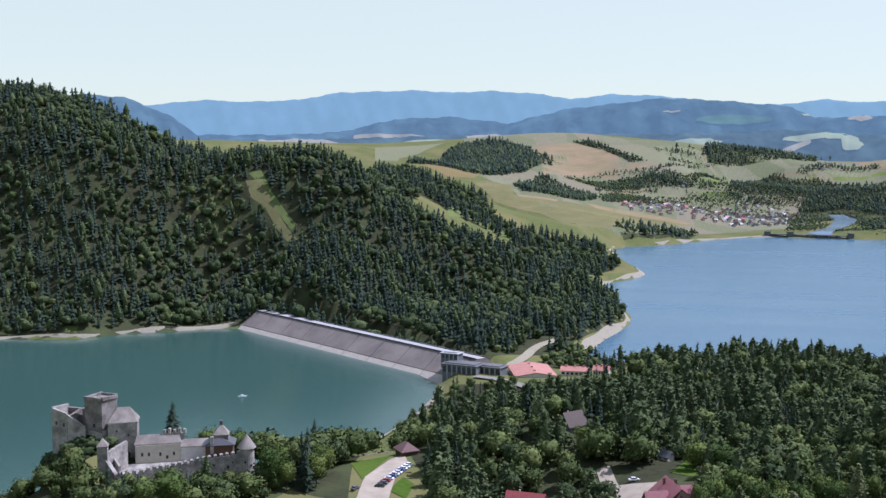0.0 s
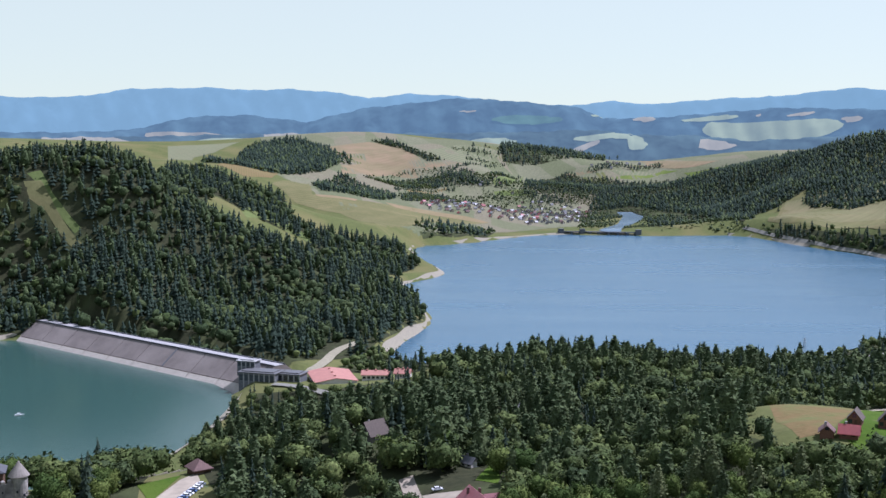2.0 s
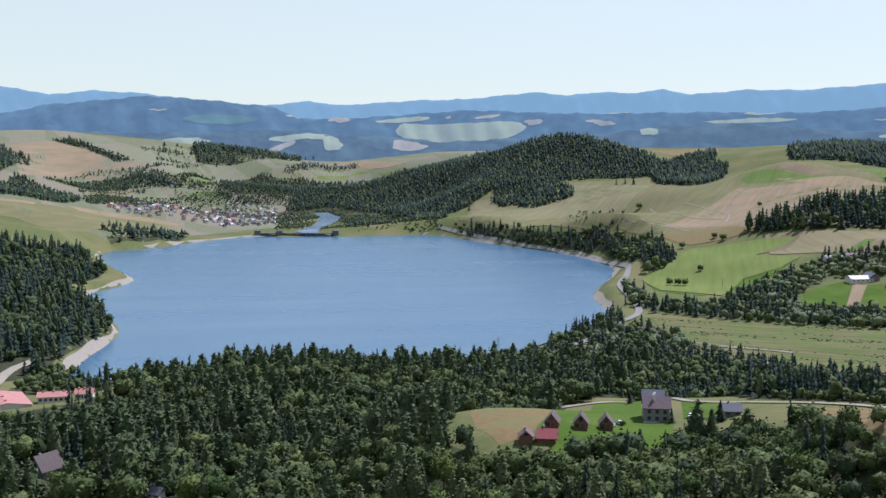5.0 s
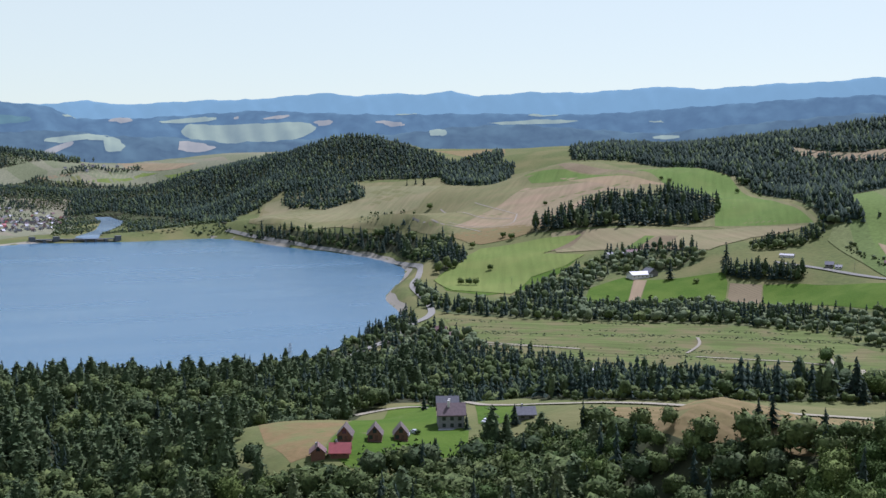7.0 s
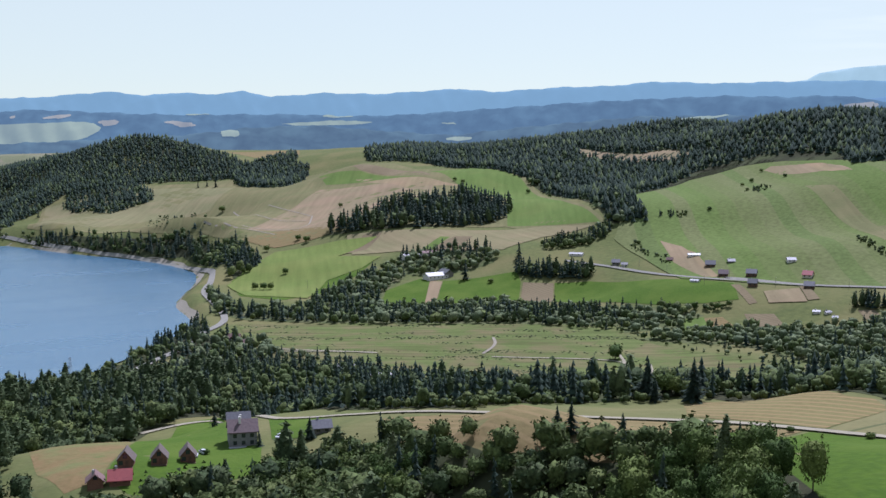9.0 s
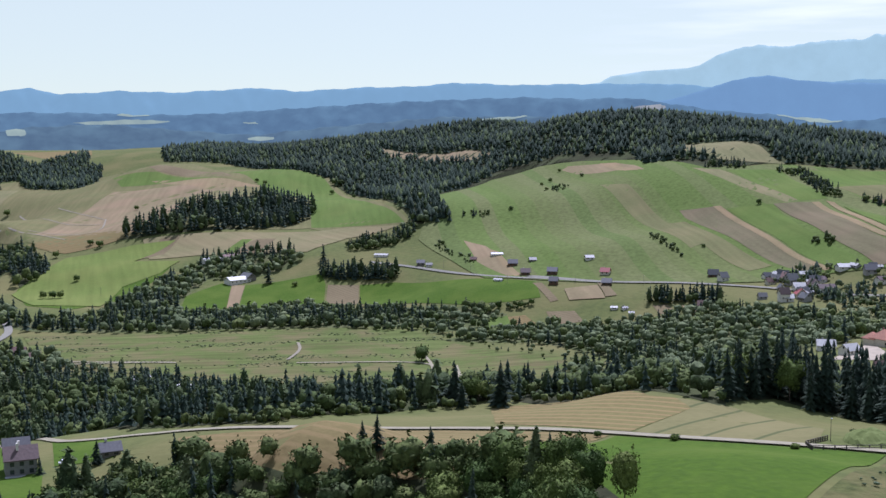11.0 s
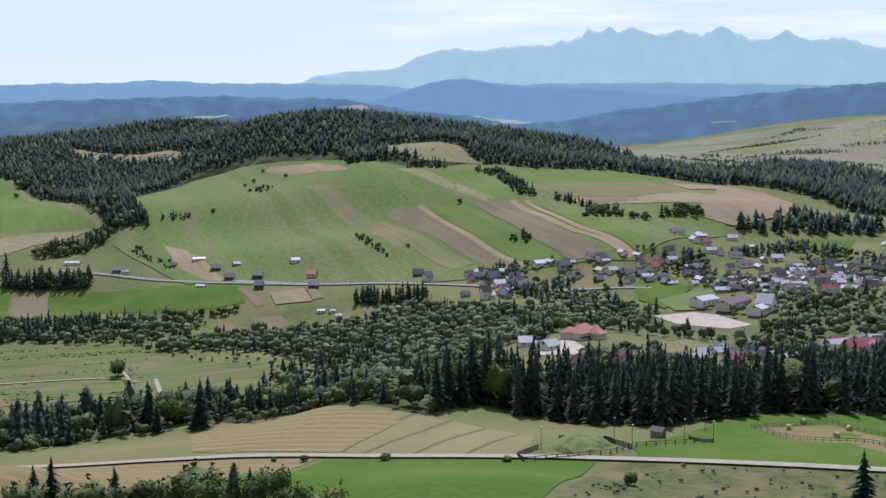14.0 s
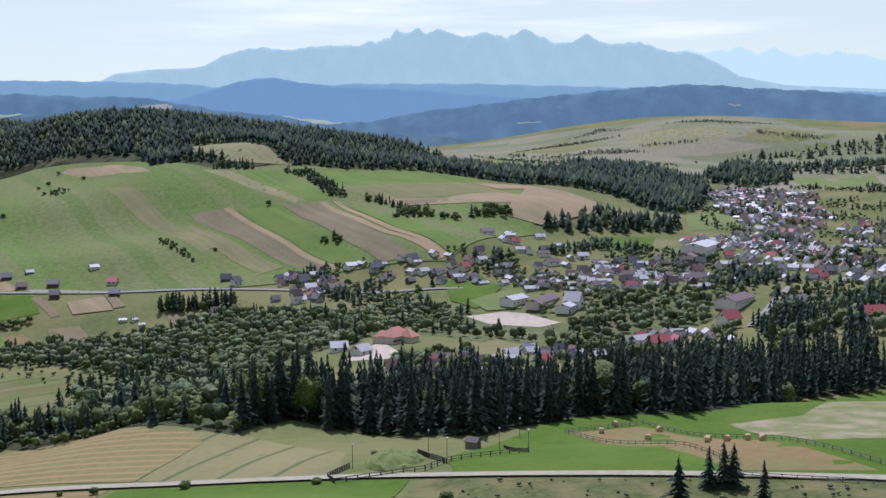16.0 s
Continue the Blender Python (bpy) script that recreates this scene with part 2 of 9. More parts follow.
# ---------------------------------------------------------------- materials
def material(name, colour, rough=0.9, second=None, scale=1.0, bump=0.0, metal=0.0, island=False, spec=0.25, detail=6.0, third=None, big=60.0, vary=0.0):
    """A node material: two colours mixed by a noise of the given size in metres, a broad third one, and a random shade per piece."""
    m = bpy.data.materials.new(name)
    m.use_nodes = True
    nt = m.node_tree
    b = nt.nodes["Principled BSDF"]
    b.inputs["Roughness"].default_value = rough
    b.inputs["Metallic"].default_value = metal
    b.inputs["Specular IOR Level"].default_value = spec
    geo = nt.nodes.new("ShaderNodeNewGeometry")
    fine = nt.nodes.new("ShaderNodeTexNoise")
    fine.inputs["Scale"].default_value = 1.0 / scale
    fine.inputs["Detail"].default_value = detail
    nt.links.new(geo.outputs["Position"], fine.inputs["Vector"])

    def mix(fac, a, c2):
        n = nt.nodes.new("ShaderNodeMix")
        n.data_type = "RGBA"
        nt.links.new(fac, n.inputs["Factor"])
        if isinstance(a, tuple):
            n.inputs["A"].default_value = (*a, 1)
        else:
            nt.links.new(a, n.inputs["A"])
        n.inputs["B"].default_value = (*c2, 1)
        return n.outputs["Result"]

    def ramp(src, lo, hi):
        r = nt.nodes.new("ShaderNodeMapRange")
        r.inputs["From Min"].default_value, r.inputs["From Max"].default_value = lo, hi
        nt.links.new(src, r.inputs["Value"])
        return r.outputs["Result"]

    out = mix(ramp(fine.outputs["Fac"], 0.3, 0.7), colour, second or tuple(c * 0.75 for c in colour))
    if third:
        wide = nt.nodes.new("ShaderNodeTexNoise")
        wide.inputs["Scale"].default_value = 1.0 / big
        wide.inputs["Detail"].default_value = 4.0
        nt.links.new(geo.outputs["Position"], wide.inputs["Vector"])
        out = mix(ramp(wide.outputs["Fac"], 0.42, 0.66), out, third)
    if vary:
        if island:
            rnd = geo.outputs["Random Per Island"]
        else:
            rnd = nt.nodes.new("ShaderNodeObjectInfo").outputs["Random"]
        hsv = nt.nodes.new("ShaderNodeHueSaturation")
        r = nt.nodes.new("ShaderNodeMapRange")
        r.inputs["To Min"].default_value, r.inputs["To Max"].default_value = 1 - vary, 1 + vary
        nt.links.new(rnd, r.inputs["Value"])
        nt.links.new(r.outputs["Result"], hsv.inputs["Value"])
        h = nt.nodes.new("ShaderNodeMapRange")
        h.inputs["To Min"].default_value, h.inputs["To Max"].default_value = 0.5 + 0.05 * vary, 0.5 - 0.07 * vary
        nt.links.new(rnd, h.inputs["Value"])
        nt.links.new(h.outputs["Result"], hsv.inputs["Hue"])
        nt.links.new(out, hsv.inputs["Color"])
        out = hsv.outputs["Color"]
    nt.links.new(out, b.inputs["Base Color"])
    if bump:
        bp = nt.nodes.new("ShaderNodeBump")
        bp.inputs["Strength"].default_value = bump
        bp.inputs["Distance"].default_value = scale * 0.3
        nt.links.new(fine.outputs["Fac"], bp.inputs["Height"])
        nt.links.new(bp.outputs["Normal"], b.inputs["Normal"])
    return m


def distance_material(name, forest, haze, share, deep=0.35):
    """Far hills: uneven woods or fields, with the air's haze painted in as emission."""
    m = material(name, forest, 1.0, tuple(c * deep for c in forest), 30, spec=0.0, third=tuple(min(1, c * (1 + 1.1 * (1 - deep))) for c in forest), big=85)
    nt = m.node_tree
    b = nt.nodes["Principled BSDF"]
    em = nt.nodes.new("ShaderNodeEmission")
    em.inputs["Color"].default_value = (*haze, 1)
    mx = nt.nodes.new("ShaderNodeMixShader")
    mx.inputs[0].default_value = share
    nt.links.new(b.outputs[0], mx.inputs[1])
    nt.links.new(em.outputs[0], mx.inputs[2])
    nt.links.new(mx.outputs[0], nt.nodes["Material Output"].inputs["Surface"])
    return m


GRASS = material("meadow_grass", (0.112, 0.124, 0.040), 1.0, (0.080, 0.095, 0.032), 5, 0.4, third=(0.142, 0.132, 0.052), big=70, spec=0.05)
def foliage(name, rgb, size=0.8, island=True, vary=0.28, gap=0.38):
    """Leaves or needles: noise paints lit sprays and shaded gaps, with a deep leafy relief."""
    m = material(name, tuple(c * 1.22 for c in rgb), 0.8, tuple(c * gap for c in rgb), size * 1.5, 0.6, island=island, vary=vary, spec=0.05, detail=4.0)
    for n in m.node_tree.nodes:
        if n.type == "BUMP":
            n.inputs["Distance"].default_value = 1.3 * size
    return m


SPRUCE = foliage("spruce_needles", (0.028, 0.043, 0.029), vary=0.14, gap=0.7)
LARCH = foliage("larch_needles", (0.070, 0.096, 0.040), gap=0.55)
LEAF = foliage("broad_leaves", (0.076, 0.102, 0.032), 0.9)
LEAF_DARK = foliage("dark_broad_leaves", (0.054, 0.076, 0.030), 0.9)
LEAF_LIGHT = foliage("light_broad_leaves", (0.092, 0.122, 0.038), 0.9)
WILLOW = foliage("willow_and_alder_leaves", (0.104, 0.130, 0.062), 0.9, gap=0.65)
BUSH = material("willow_leaves", (0.070, 0.095, 0.056), 0.9, (0.045, 0.070, 0.025), 1.5, island=True, vary=0.4, spec=0.12)
BARK = material("tree_bark", (0.095, 0.07, 0.05), 0.95, (0.05, 0.038, 0.03), 0.3, 0.5)
SHORE = material("shore_stones", (0.27, 0.242, 0.172), 0.95, (0.20, 0.18, 0.130), 1.5, 0.4)


def water_material(name, deep, rough, drift=0.0):
    """Rippled water; where drift is given, long lanes of smoother and rougher water lie across it."""
    m = material(name, deep, rough, tuple(c * 0.93 for c in deep), 180, spec=0.5)
    nt = m.node_tree
    b = nt.nodes["Principled BSDF"]
    b.inputs["IOR"].default_value = 1.33
    geo = nt.nodes.new("ShaderNodeNewGeometry")
    n1 = nt.nodes.new("ShaderNodeTexNoise")
    n1.inputs["Scale"].default_value = 0.35
    n1.inputs["Detail"].default_value = 5
    nt.links.new(geo.outputs["Position"], n1.inputs["Vector"])
    bp = nt.nodes.new("ShaderNodeBump")
    bp.inputs["Strength"].default_value = 0.25
    bp.inputs["Distance"].default_value = 0.5
    nt.links.new(n1.outputs["Fac"], bp.inputs["Height"])
    nt.links.new(bp.outputs["Normal"], b.inputs["Normal"])
    if drift:
        mp = nt.nodes.new("ShaderNodeMapping")
        mp.vector_type = "TEXTURE"
        mp.inputs["Rotation"].default_value[2] = radians(-14)
        mp.inputs["Scale"].default_value = (420, 75, 1)
        nt.links.new(geo.outputs["Position"], mp.inputs["Vector"])
        lane = nt.nodes.new("ShaderNodeTexNoise")
        lane.inputs["Scale"].default_value = 1.0
        lane.inputs["Detail"].default_value = 4
        nt.links.new(mp.outputs["Vector"], lane.inputs["Vector"])
        for lo, hi, socket in ((0.25 - drift, 0.25 + drift, bp.inputs["Strength"]), (rough - 0.6 * drift, rough + 0.6 * drift, b.inputs["Roughness"])):
            r = nt.nodes.new("ShaderNodeMapRange")
            r.inputs["From Min"].default_value, r.inputs["From Max"].default_value = 0.34, 0.66
            r.inputs["To Min"].default_value, r.inputs["To Max"].default_value = lo, hi
            nt.links.new(lane.outputs["Fac"], r.inputs["Value"])
            nt.links.new(r.outputs["Result"], socket)
    return m


WATER_LOW = water_material("lake_water_blue", (0.050, 0.116, 0.165), 0.25, 0.05)
WATER_HIGH = water_material("lake_water_green", (0.034, 0.078, 0.064), 0.16)


# ---------------------------------------------------------------- mesh helpers
def mesh_object(name, verts, faces, mat, smooth=False, parent=None):
    me = bpy.data.meshes.new(name)
    me.from_pydata([tuple(v) for v in verts], [], [tuple(int(i) for i in f) for f in faces])
    if smooth:
        me.polygons.foreach_set("use_smooth", [True] * len(me.polygons))
    me.materials.append(mat)
    me.update()
    ob = new(name, me)
    ob.parent = parent
    return ob


def part(name, bm, mat, parent, label=""):
    """Links a bmesh as one mesh object under a thing or a part."""
    me = bpy.data.meshes.new(name)
    bm.to_mesh(me)
    bm.free()
    me.materials.append(mat)
    ob = new(name, me)
    ob.parent = parent
    if label:
        ob["label"] = label
    return ob


# ---------------------------------------------------------------- ground and water
def grid_lines(dense_lo, dense_hi, lo, hi, step):
    inner = list(np.arange(dense_lo, dense_hi, step))
    s, v, up = step, dense_hi, []
    while v < hi:
        up.append(v)
        s *= 1.035
        v += s
    s, v, down = step, dense_lo, []
    while v > lo:
        s *= 1.06
        v -= s
        down.append(v)
    return np.array(sorted(down) + inner + up)


gx = grid_lines(-260, 900, -2600, 5200, 9.0)
gy = grid_lines(-60, 1100, -2600, 5200, 9.0)
GX, GY = np.meshgrid(gx, gy)
GZ = height(GX, GY)
nx, ny = len(gx), len(gy)
idx = np.arange(nx * ny).reshape(ny, nx)
quads = np.stack([idx[:-1, :-1], idx[:-1, 1:], idx[1:, 1:], idx[1:, :-1]], -1).reshape(-1, 4)
ground = mesh_object("ground", np.stack([GX, GY, GZ], -1).reshape(-1, 3), quads, GRASS, True)
tagged(ground, "rolling green meadows and valley floor of a hilly landscape", "ground", kind="structure")


def sheet(name, ring, level, mat, grow=14.0):
    """A flat sheet of water that reaches a little under the shore."""
    p = np.array(ring, float)
    n = np.roll(p, -1, 0) - np.roll(p, 1, 0)
    area = (p[:, 0] * np.roll(p[:, 1], -1) - p[:, 1] * np.roll(p[:, 0], -1)).sum()
    side = np.stack([n[:, 1], -n[:, 0]], 1) * (1 if area > 0 else -1)
    p = p + side / (np.hypot(side[:, 0], side[:, 1])[:, None] + 1e-9) * grow * 0.02
    bm = bmesh.new()
    f = bm.faces.new([bm.verts.new((a, b, level)) for a, b in p])
    if f.normal.z < 0:
        f.normal_flip()
    bmesh.ops.triangulate(bm, faces=bm.faces[:])
    bm.normal_update()
    for f in bm.faces:
        if f.normal.z < 0:
            f.normal_flip()
    return part(name, bm, mat, None)


tagged(sheet("water", LOW_RING, LOW_LEVEL, WATER_LOW), "blue rippled water of the lower reservoir", "lake", kind="structure")
tagged(sheet("water", HIGH_RING, HIGH_LEVEL, WATER_HIGH), "dark green calm water of the upper reservoir", "lake", kind="structure")

# ---------------------------------------------------------------- far ranges
TATRA = [  # bearing, elevation in degrees
    (64.05, 3.44), (65.11, 3.56), (65.65, 3.87), (67.27, 4.11), (69.45, 4.23), (70.00, 4.35), (70.84, 4.83), (71.68, 5.11),
    (72.80, 5.29), (73.64, 5.19), (74.20, 5.17), (75.05, 5.32), (76.19, 5.41), (77.61, 5.41), (78.04, 5.58), (78.75, 5.67),
    (79.18, 5.86), (79.52, 6.20), (79.75, 6.12), (80.04, 6.00), (80.46, 6.25), (80.66, 6.28), (80.89, 6.06), (81.09, 6.00),
    (81.38, 6.17), (81.61, 6.28), (82.03, 6.11), (82.46, 6.00), (82.75, 5.86), (83.17, 5.86), (83.60, 6.02), (83.89, 6.07),
    (84.46, 5.96), (85.02, 5.81), (85.45, 5.95),
]
TATRA_EAST = [  # bearing, elevation in degrees
    (85.73, 6.11), (86.07, 6.25), (86.44, 5.97), (86.86, 5.82), (87.29, 5.59), (87.71, 5.51), (88.27, 5.53), (88.69, 5.71),
    (89.02, 5.98), (89.39, 5.76), (89.67, 5.59), (90.09, 5.44), (90.64, 5.43), (91.20, 5.48), (91.47, 5.53), (92.02, 5.40),
    (92.57, 5.20), (93.12, 5.00), (93.53, 4.99), (93.94, 5.01), (94.75, 4.80), (95.56, 4.37), (96.64, 3.72), (98.74, 3.27),
    (104.95, 2.87),
]
TATRA_WEST = [  # bearing, elevation in degrees
    (92.05, 4.50), (93.55, 4.99), (93.95, 5.06), (94.49, 5.02), (94.90, 4.82), (95.30, 5.00), (95.69, 5.08), (95.96, 4.91),
    (96.36, 5.17), (96.75, 5.16), (97.15, 4.88), (97.55, 4.78), (97.93, 5.04), (98.19, 5.11), (98.58, 4.94), (98.98, 4.66),
    (99.23, 4.63), (99.49, 4.73), (100.25, 4.76), (100.75, 4.74), (101.13, 4.84), (101.50, 4.74), (102.25, 4.64), (103.73, 4.20),
    (107.27, 3.57),
]
BLUE_HILL = [  # bearing, elevation in degrees
    (65.31, 2.28), (67.46, 2.52), (69.10, 2.81), (69.94, 3.07), (70.77, 3.35), (71.61, 3.58), (72.45, 3.76), (73.29, 3.79),
    (74.00, 3.68), (74.70, 3.55), (76.12, 3.41), (77.83, 3.36), (79.54, 3.25), (81.26, 3.16), (83.55, 2.98), (86.40, 2.77),
    (89.22, 2.52),
]
SKYLINE = [  # bearing, elevation in degrees
    (-31.1, 2.09), (-14.7, 2.39), (-12.2, 2.66), (-10.2, 2.56), (-7.4, 2.68), (-5.3, 3.06), (-3.0, 3.12), (-1.3, 3.17),
    (0.5, 3.05), (2.5, 3.13), (5.2, 2.94), (6.6, 2.67), (8.6, 2.91), (11.1, 2.80), (12.8, 2.58), (15.1, 2.39),
    (16.9, 2.28), (19.2, 2.51), (20.7, 2.31), (24.8, 2.59), (27.0, 2.63), (30.6, 3.00), (32.4, 2.84), (34.2, 3.02),
    (35.3, 2.91), (37.1, 3.11), (38.5, 2.85), (41.2, 3.05), (43.8, 3.01), (48.0, 3.29), (49.7, 3.12), (53.2, 3.35),
    (55.6, 3.39), (57.9, 3.59), (61.0, 3.46), (62.8, 3.50), (65.7, 3.50), (68.8, 3.46), (71.6, 3.20), (77.3, 3.52),
    (83.2, 3.52), (89.0, 3.34), (94.7, 3.13), (105.3, 2.79),
]
MIDDLE = [  # bearing, elevation in degrees
    (-28.9, 1.87), (-19.8, 2.58), (-17.9, 2.88), (-16.0, 2.76), (-13.9, 1.89), (-12.5, 0.90), (-8.2, 0.90), (-5.3, 1.04),
    (-2.4, 1.70), (0.5, 1.81), (3.4, 1.45), (6.3, 2.16), (11.2, 2.68), (13.7, 2.56), (17.5, 2.17), (18.6, 1.61),
    (21.6, 1.67), (27.3, 2.09), (32.9, 1.91), (39.8, 1.98), (42.1, 1.89), (45.0, 1.96), (54.2, 2.59), (58.9, 2.78),
    (61.4, 2.85), (64.0, 2.76), (66.6, 2.79), (68.8, 2.45), (70.7, 2.15), (73.8, 1.88), (76.1, 1.60), (77.8, 1.57),
    (80.7, 2.14), (83.5, 2.44), (86.4, 2.80), (88.6, 3.00), (90.6, 3.18), (93.3, 3.37), (94.7, 3.37), (96.8, 3.17),
    (99.9, 2.98), (101.6, 2.81), (106.0, 2.45),
]
NEAR = [  # bearing, elevation in degrees
    (-29.0, 0.35), (-12.5, 0.56), (-5.4, 0.69), (0.5, 0.85), (6.3, 0.86), (10.6, 0.89), (14.8, 0.95), (18.0, 1.06),
    (20.1, 0.80), (20.1, 0.77), (23.3, 0.74), (25.9, 0.45), (34.4, 0.94), (37.4, 1.29), (40.3, 1.43), (43.2, 1.22),
    (47.5, 0.93), (51.3, 1.35), (57.0, 1.86), (62.8, 1.88), (68.6, 1.67), (74.4, 1.45), (80.0, 0.92), (85.3, 0.62),
]


RANGES = {}


def far_range(name, profile, radius, depth, rough, mat, label, foot=40.0, gully=26.0, pitch=1.0, crags=0.0):
    """A mountain range at the given distance whose crest follows the profile, toothed with crags near the top."""
    az = np.array([p[0] for p in profile])
    el = np.array([p[1] for p in profile])
    a = np.arange(az[0], az[-1], 0.09)
    crest = 165 + radius * np.tan(np.radians(np.interp(a, az, el)))
    crest += rough * (np.sin(a * 3.1) + 0.6 * np.sin(a * 7.3 + 1) + 0.25 * np.sin(a * 15.7 + 2)) * 0.5
    if crags:
        bare = np.clip((np.interp(a, az, el) - el.max() + 1.5) / 0.9, 0, 1)
        tooth = np.abs((1.35 * a + 0.5 * np.sin(1.1 * a)) % 1 - 0.5) * 2 - 0.5
        chip = np.abs((3.1 * a + 0.7 * np.sin(2.3 * a)) % 1 - 0.5) * 2 - 0.5
        crest += crags * bare * (tooth * (0.7 + 0.4 * np.sin(0.9 * a)) + 0.5 * chip)
    rows = 18
    verts = []
    for k in range(rows):
        f = k / (rows - 1)
        r = radius - depth * (1 - f)
        z = foot + (crest - foot) * (1 - (1 - f) ** 1.4) + (1 - f) * f * gully * (np.sin(a * 0.83 * pitch + 4 * f) + np.sin(a * 1.9 * pitch - 5 * f + 1) + 0.5 * np.sin(a * 4.1 * pitch + 9 * f))
        verts.append(np.stack([r * np.sin(np.radians(a)), r * np.cos(np.radians(a)), z], 1))
    verts.append(np.stack([(radius + depth * 0.5) * np.sin(np.radians(a)), (radius + depth * 0.5) * np.cos(np.radians(a)), np.full(a.shape, foot)], 1))
    n = len(a)
    i = np.arange((rows + 1) * n).reshape(rows + 1, n)
    q = np.stack([i[:-1, :-1], i[1:, :-1], i[1:, 1:], i[:-1, 1:]], -1).reshape(-1, 4)
    RANGES[name.split("_")[-1]] = a, np.stack(verts[:-1])
    v = np.concatenate(verts)
    ob = mesh_object(name, v, q, mat, True)
    return tagged(ob, label, "mountains", kind="structure")


# Aerial haze is painted into these materials: a bluish emission and its share.
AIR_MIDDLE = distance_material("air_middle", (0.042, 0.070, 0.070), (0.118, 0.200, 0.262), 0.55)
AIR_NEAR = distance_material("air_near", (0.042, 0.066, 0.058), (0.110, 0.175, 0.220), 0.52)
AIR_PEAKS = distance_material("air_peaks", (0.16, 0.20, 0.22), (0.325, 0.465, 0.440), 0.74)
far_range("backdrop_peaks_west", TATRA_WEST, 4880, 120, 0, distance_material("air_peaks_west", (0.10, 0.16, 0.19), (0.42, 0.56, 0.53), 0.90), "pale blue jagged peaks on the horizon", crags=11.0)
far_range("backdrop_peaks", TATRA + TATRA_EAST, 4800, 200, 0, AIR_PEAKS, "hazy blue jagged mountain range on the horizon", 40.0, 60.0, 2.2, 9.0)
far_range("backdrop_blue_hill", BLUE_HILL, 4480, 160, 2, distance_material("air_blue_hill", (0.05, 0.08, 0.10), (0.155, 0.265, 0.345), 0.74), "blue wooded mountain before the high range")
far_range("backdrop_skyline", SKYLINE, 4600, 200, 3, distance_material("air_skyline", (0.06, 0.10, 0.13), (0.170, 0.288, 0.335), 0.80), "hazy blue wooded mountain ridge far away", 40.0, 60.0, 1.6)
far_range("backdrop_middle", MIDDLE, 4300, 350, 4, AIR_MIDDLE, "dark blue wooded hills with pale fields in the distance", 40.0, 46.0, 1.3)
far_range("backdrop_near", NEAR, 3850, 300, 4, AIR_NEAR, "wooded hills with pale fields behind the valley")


# The far fields glow with painted haze too, over their own colours.
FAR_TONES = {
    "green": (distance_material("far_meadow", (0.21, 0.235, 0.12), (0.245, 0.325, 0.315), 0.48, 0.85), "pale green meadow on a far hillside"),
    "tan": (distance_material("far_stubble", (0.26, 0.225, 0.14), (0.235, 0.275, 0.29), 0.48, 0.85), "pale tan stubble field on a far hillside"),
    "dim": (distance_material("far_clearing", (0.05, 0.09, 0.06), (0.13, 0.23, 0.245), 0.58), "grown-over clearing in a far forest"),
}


def far_field(where, tone, outline):
    """A field on a far range, its outline given as bearing and elevation in degrees."""
    az, rows = RANGES[where]
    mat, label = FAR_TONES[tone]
    p = rounded(outline)
    bend = 0.035 * (np.sin(9.0 * p[:, 0]) + np.sin(21.0 * p[:, 0] + 1))
    p = p + np.stack([2.0 * bend, 0.5 * bend], 1)
    cols = np.linspace(p[:, 0].min() + 0.01, p[:, 0].max() - 0.01, max(4, int(np.ptp(p[:, 0]) / 0.06)))
    verts, steps = [], 7
    for c in cols:
        hit = []
        for (a0, e0), (a1, e1) in zip(p, np.roll(p, -1, 0)):
            if (a0 <= c) != (a1 <= c):
                hit.append(e0 + (e1 - e0) * (c - a0) / (a1 - a0))
        side = np.stack([[np.interp(c, az, rows[k, :, i]) for i in range(3)] for k in range(len(rows))])
        reach = np.hypot(side[:, 0], side[:, 1])
        up = np.maximum.accumulate(np.degrees(np.arctan2(side[:, 2] - 165, reach))) + 1e-6 * np.arange(len(rows))
        for e in np.linspace(min(hit), max(hit), steps):
            q = np.array([np.interp(e, up, side[:, i]) for i in range(3)])
            q[:2] *= 1 - 5.0 / math.hypot(q[0], q[1])
            verts.append(q + (0, 0, 0.8))
    n = len(cols)
    i = np.arange(n * steps).reshape(n, steps)
    q = np.stack([i[:-1, :-1], i[1:, :-1], i[1:, 1:], i[:-1, 1:]], -1).reshape(-1, 4)
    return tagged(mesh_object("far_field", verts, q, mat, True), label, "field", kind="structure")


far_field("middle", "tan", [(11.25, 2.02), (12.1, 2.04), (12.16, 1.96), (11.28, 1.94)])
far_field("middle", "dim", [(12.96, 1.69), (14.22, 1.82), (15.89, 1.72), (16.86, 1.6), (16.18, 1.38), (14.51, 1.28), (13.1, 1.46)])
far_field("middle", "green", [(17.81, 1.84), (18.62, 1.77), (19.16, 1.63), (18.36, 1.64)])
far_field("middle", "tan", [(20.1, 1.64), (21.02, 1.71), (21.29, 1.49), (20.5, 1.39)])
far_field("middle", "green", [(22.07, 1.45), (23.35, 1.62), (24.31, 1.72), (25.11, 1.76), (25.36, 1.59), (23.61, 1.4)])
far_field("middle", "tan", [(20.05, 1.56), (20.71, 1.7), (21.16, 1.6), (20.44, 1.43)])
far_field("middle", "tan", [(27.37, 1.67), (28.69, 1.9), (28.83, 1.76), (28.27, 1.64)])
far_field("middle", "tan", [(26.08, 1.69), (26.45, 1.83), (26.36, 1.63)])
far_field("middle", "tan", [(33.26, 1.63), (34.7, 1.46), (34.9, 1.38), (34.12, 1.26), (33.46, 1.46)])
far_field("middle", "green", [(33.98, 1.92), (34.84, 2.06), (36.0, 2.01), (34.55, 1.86)])
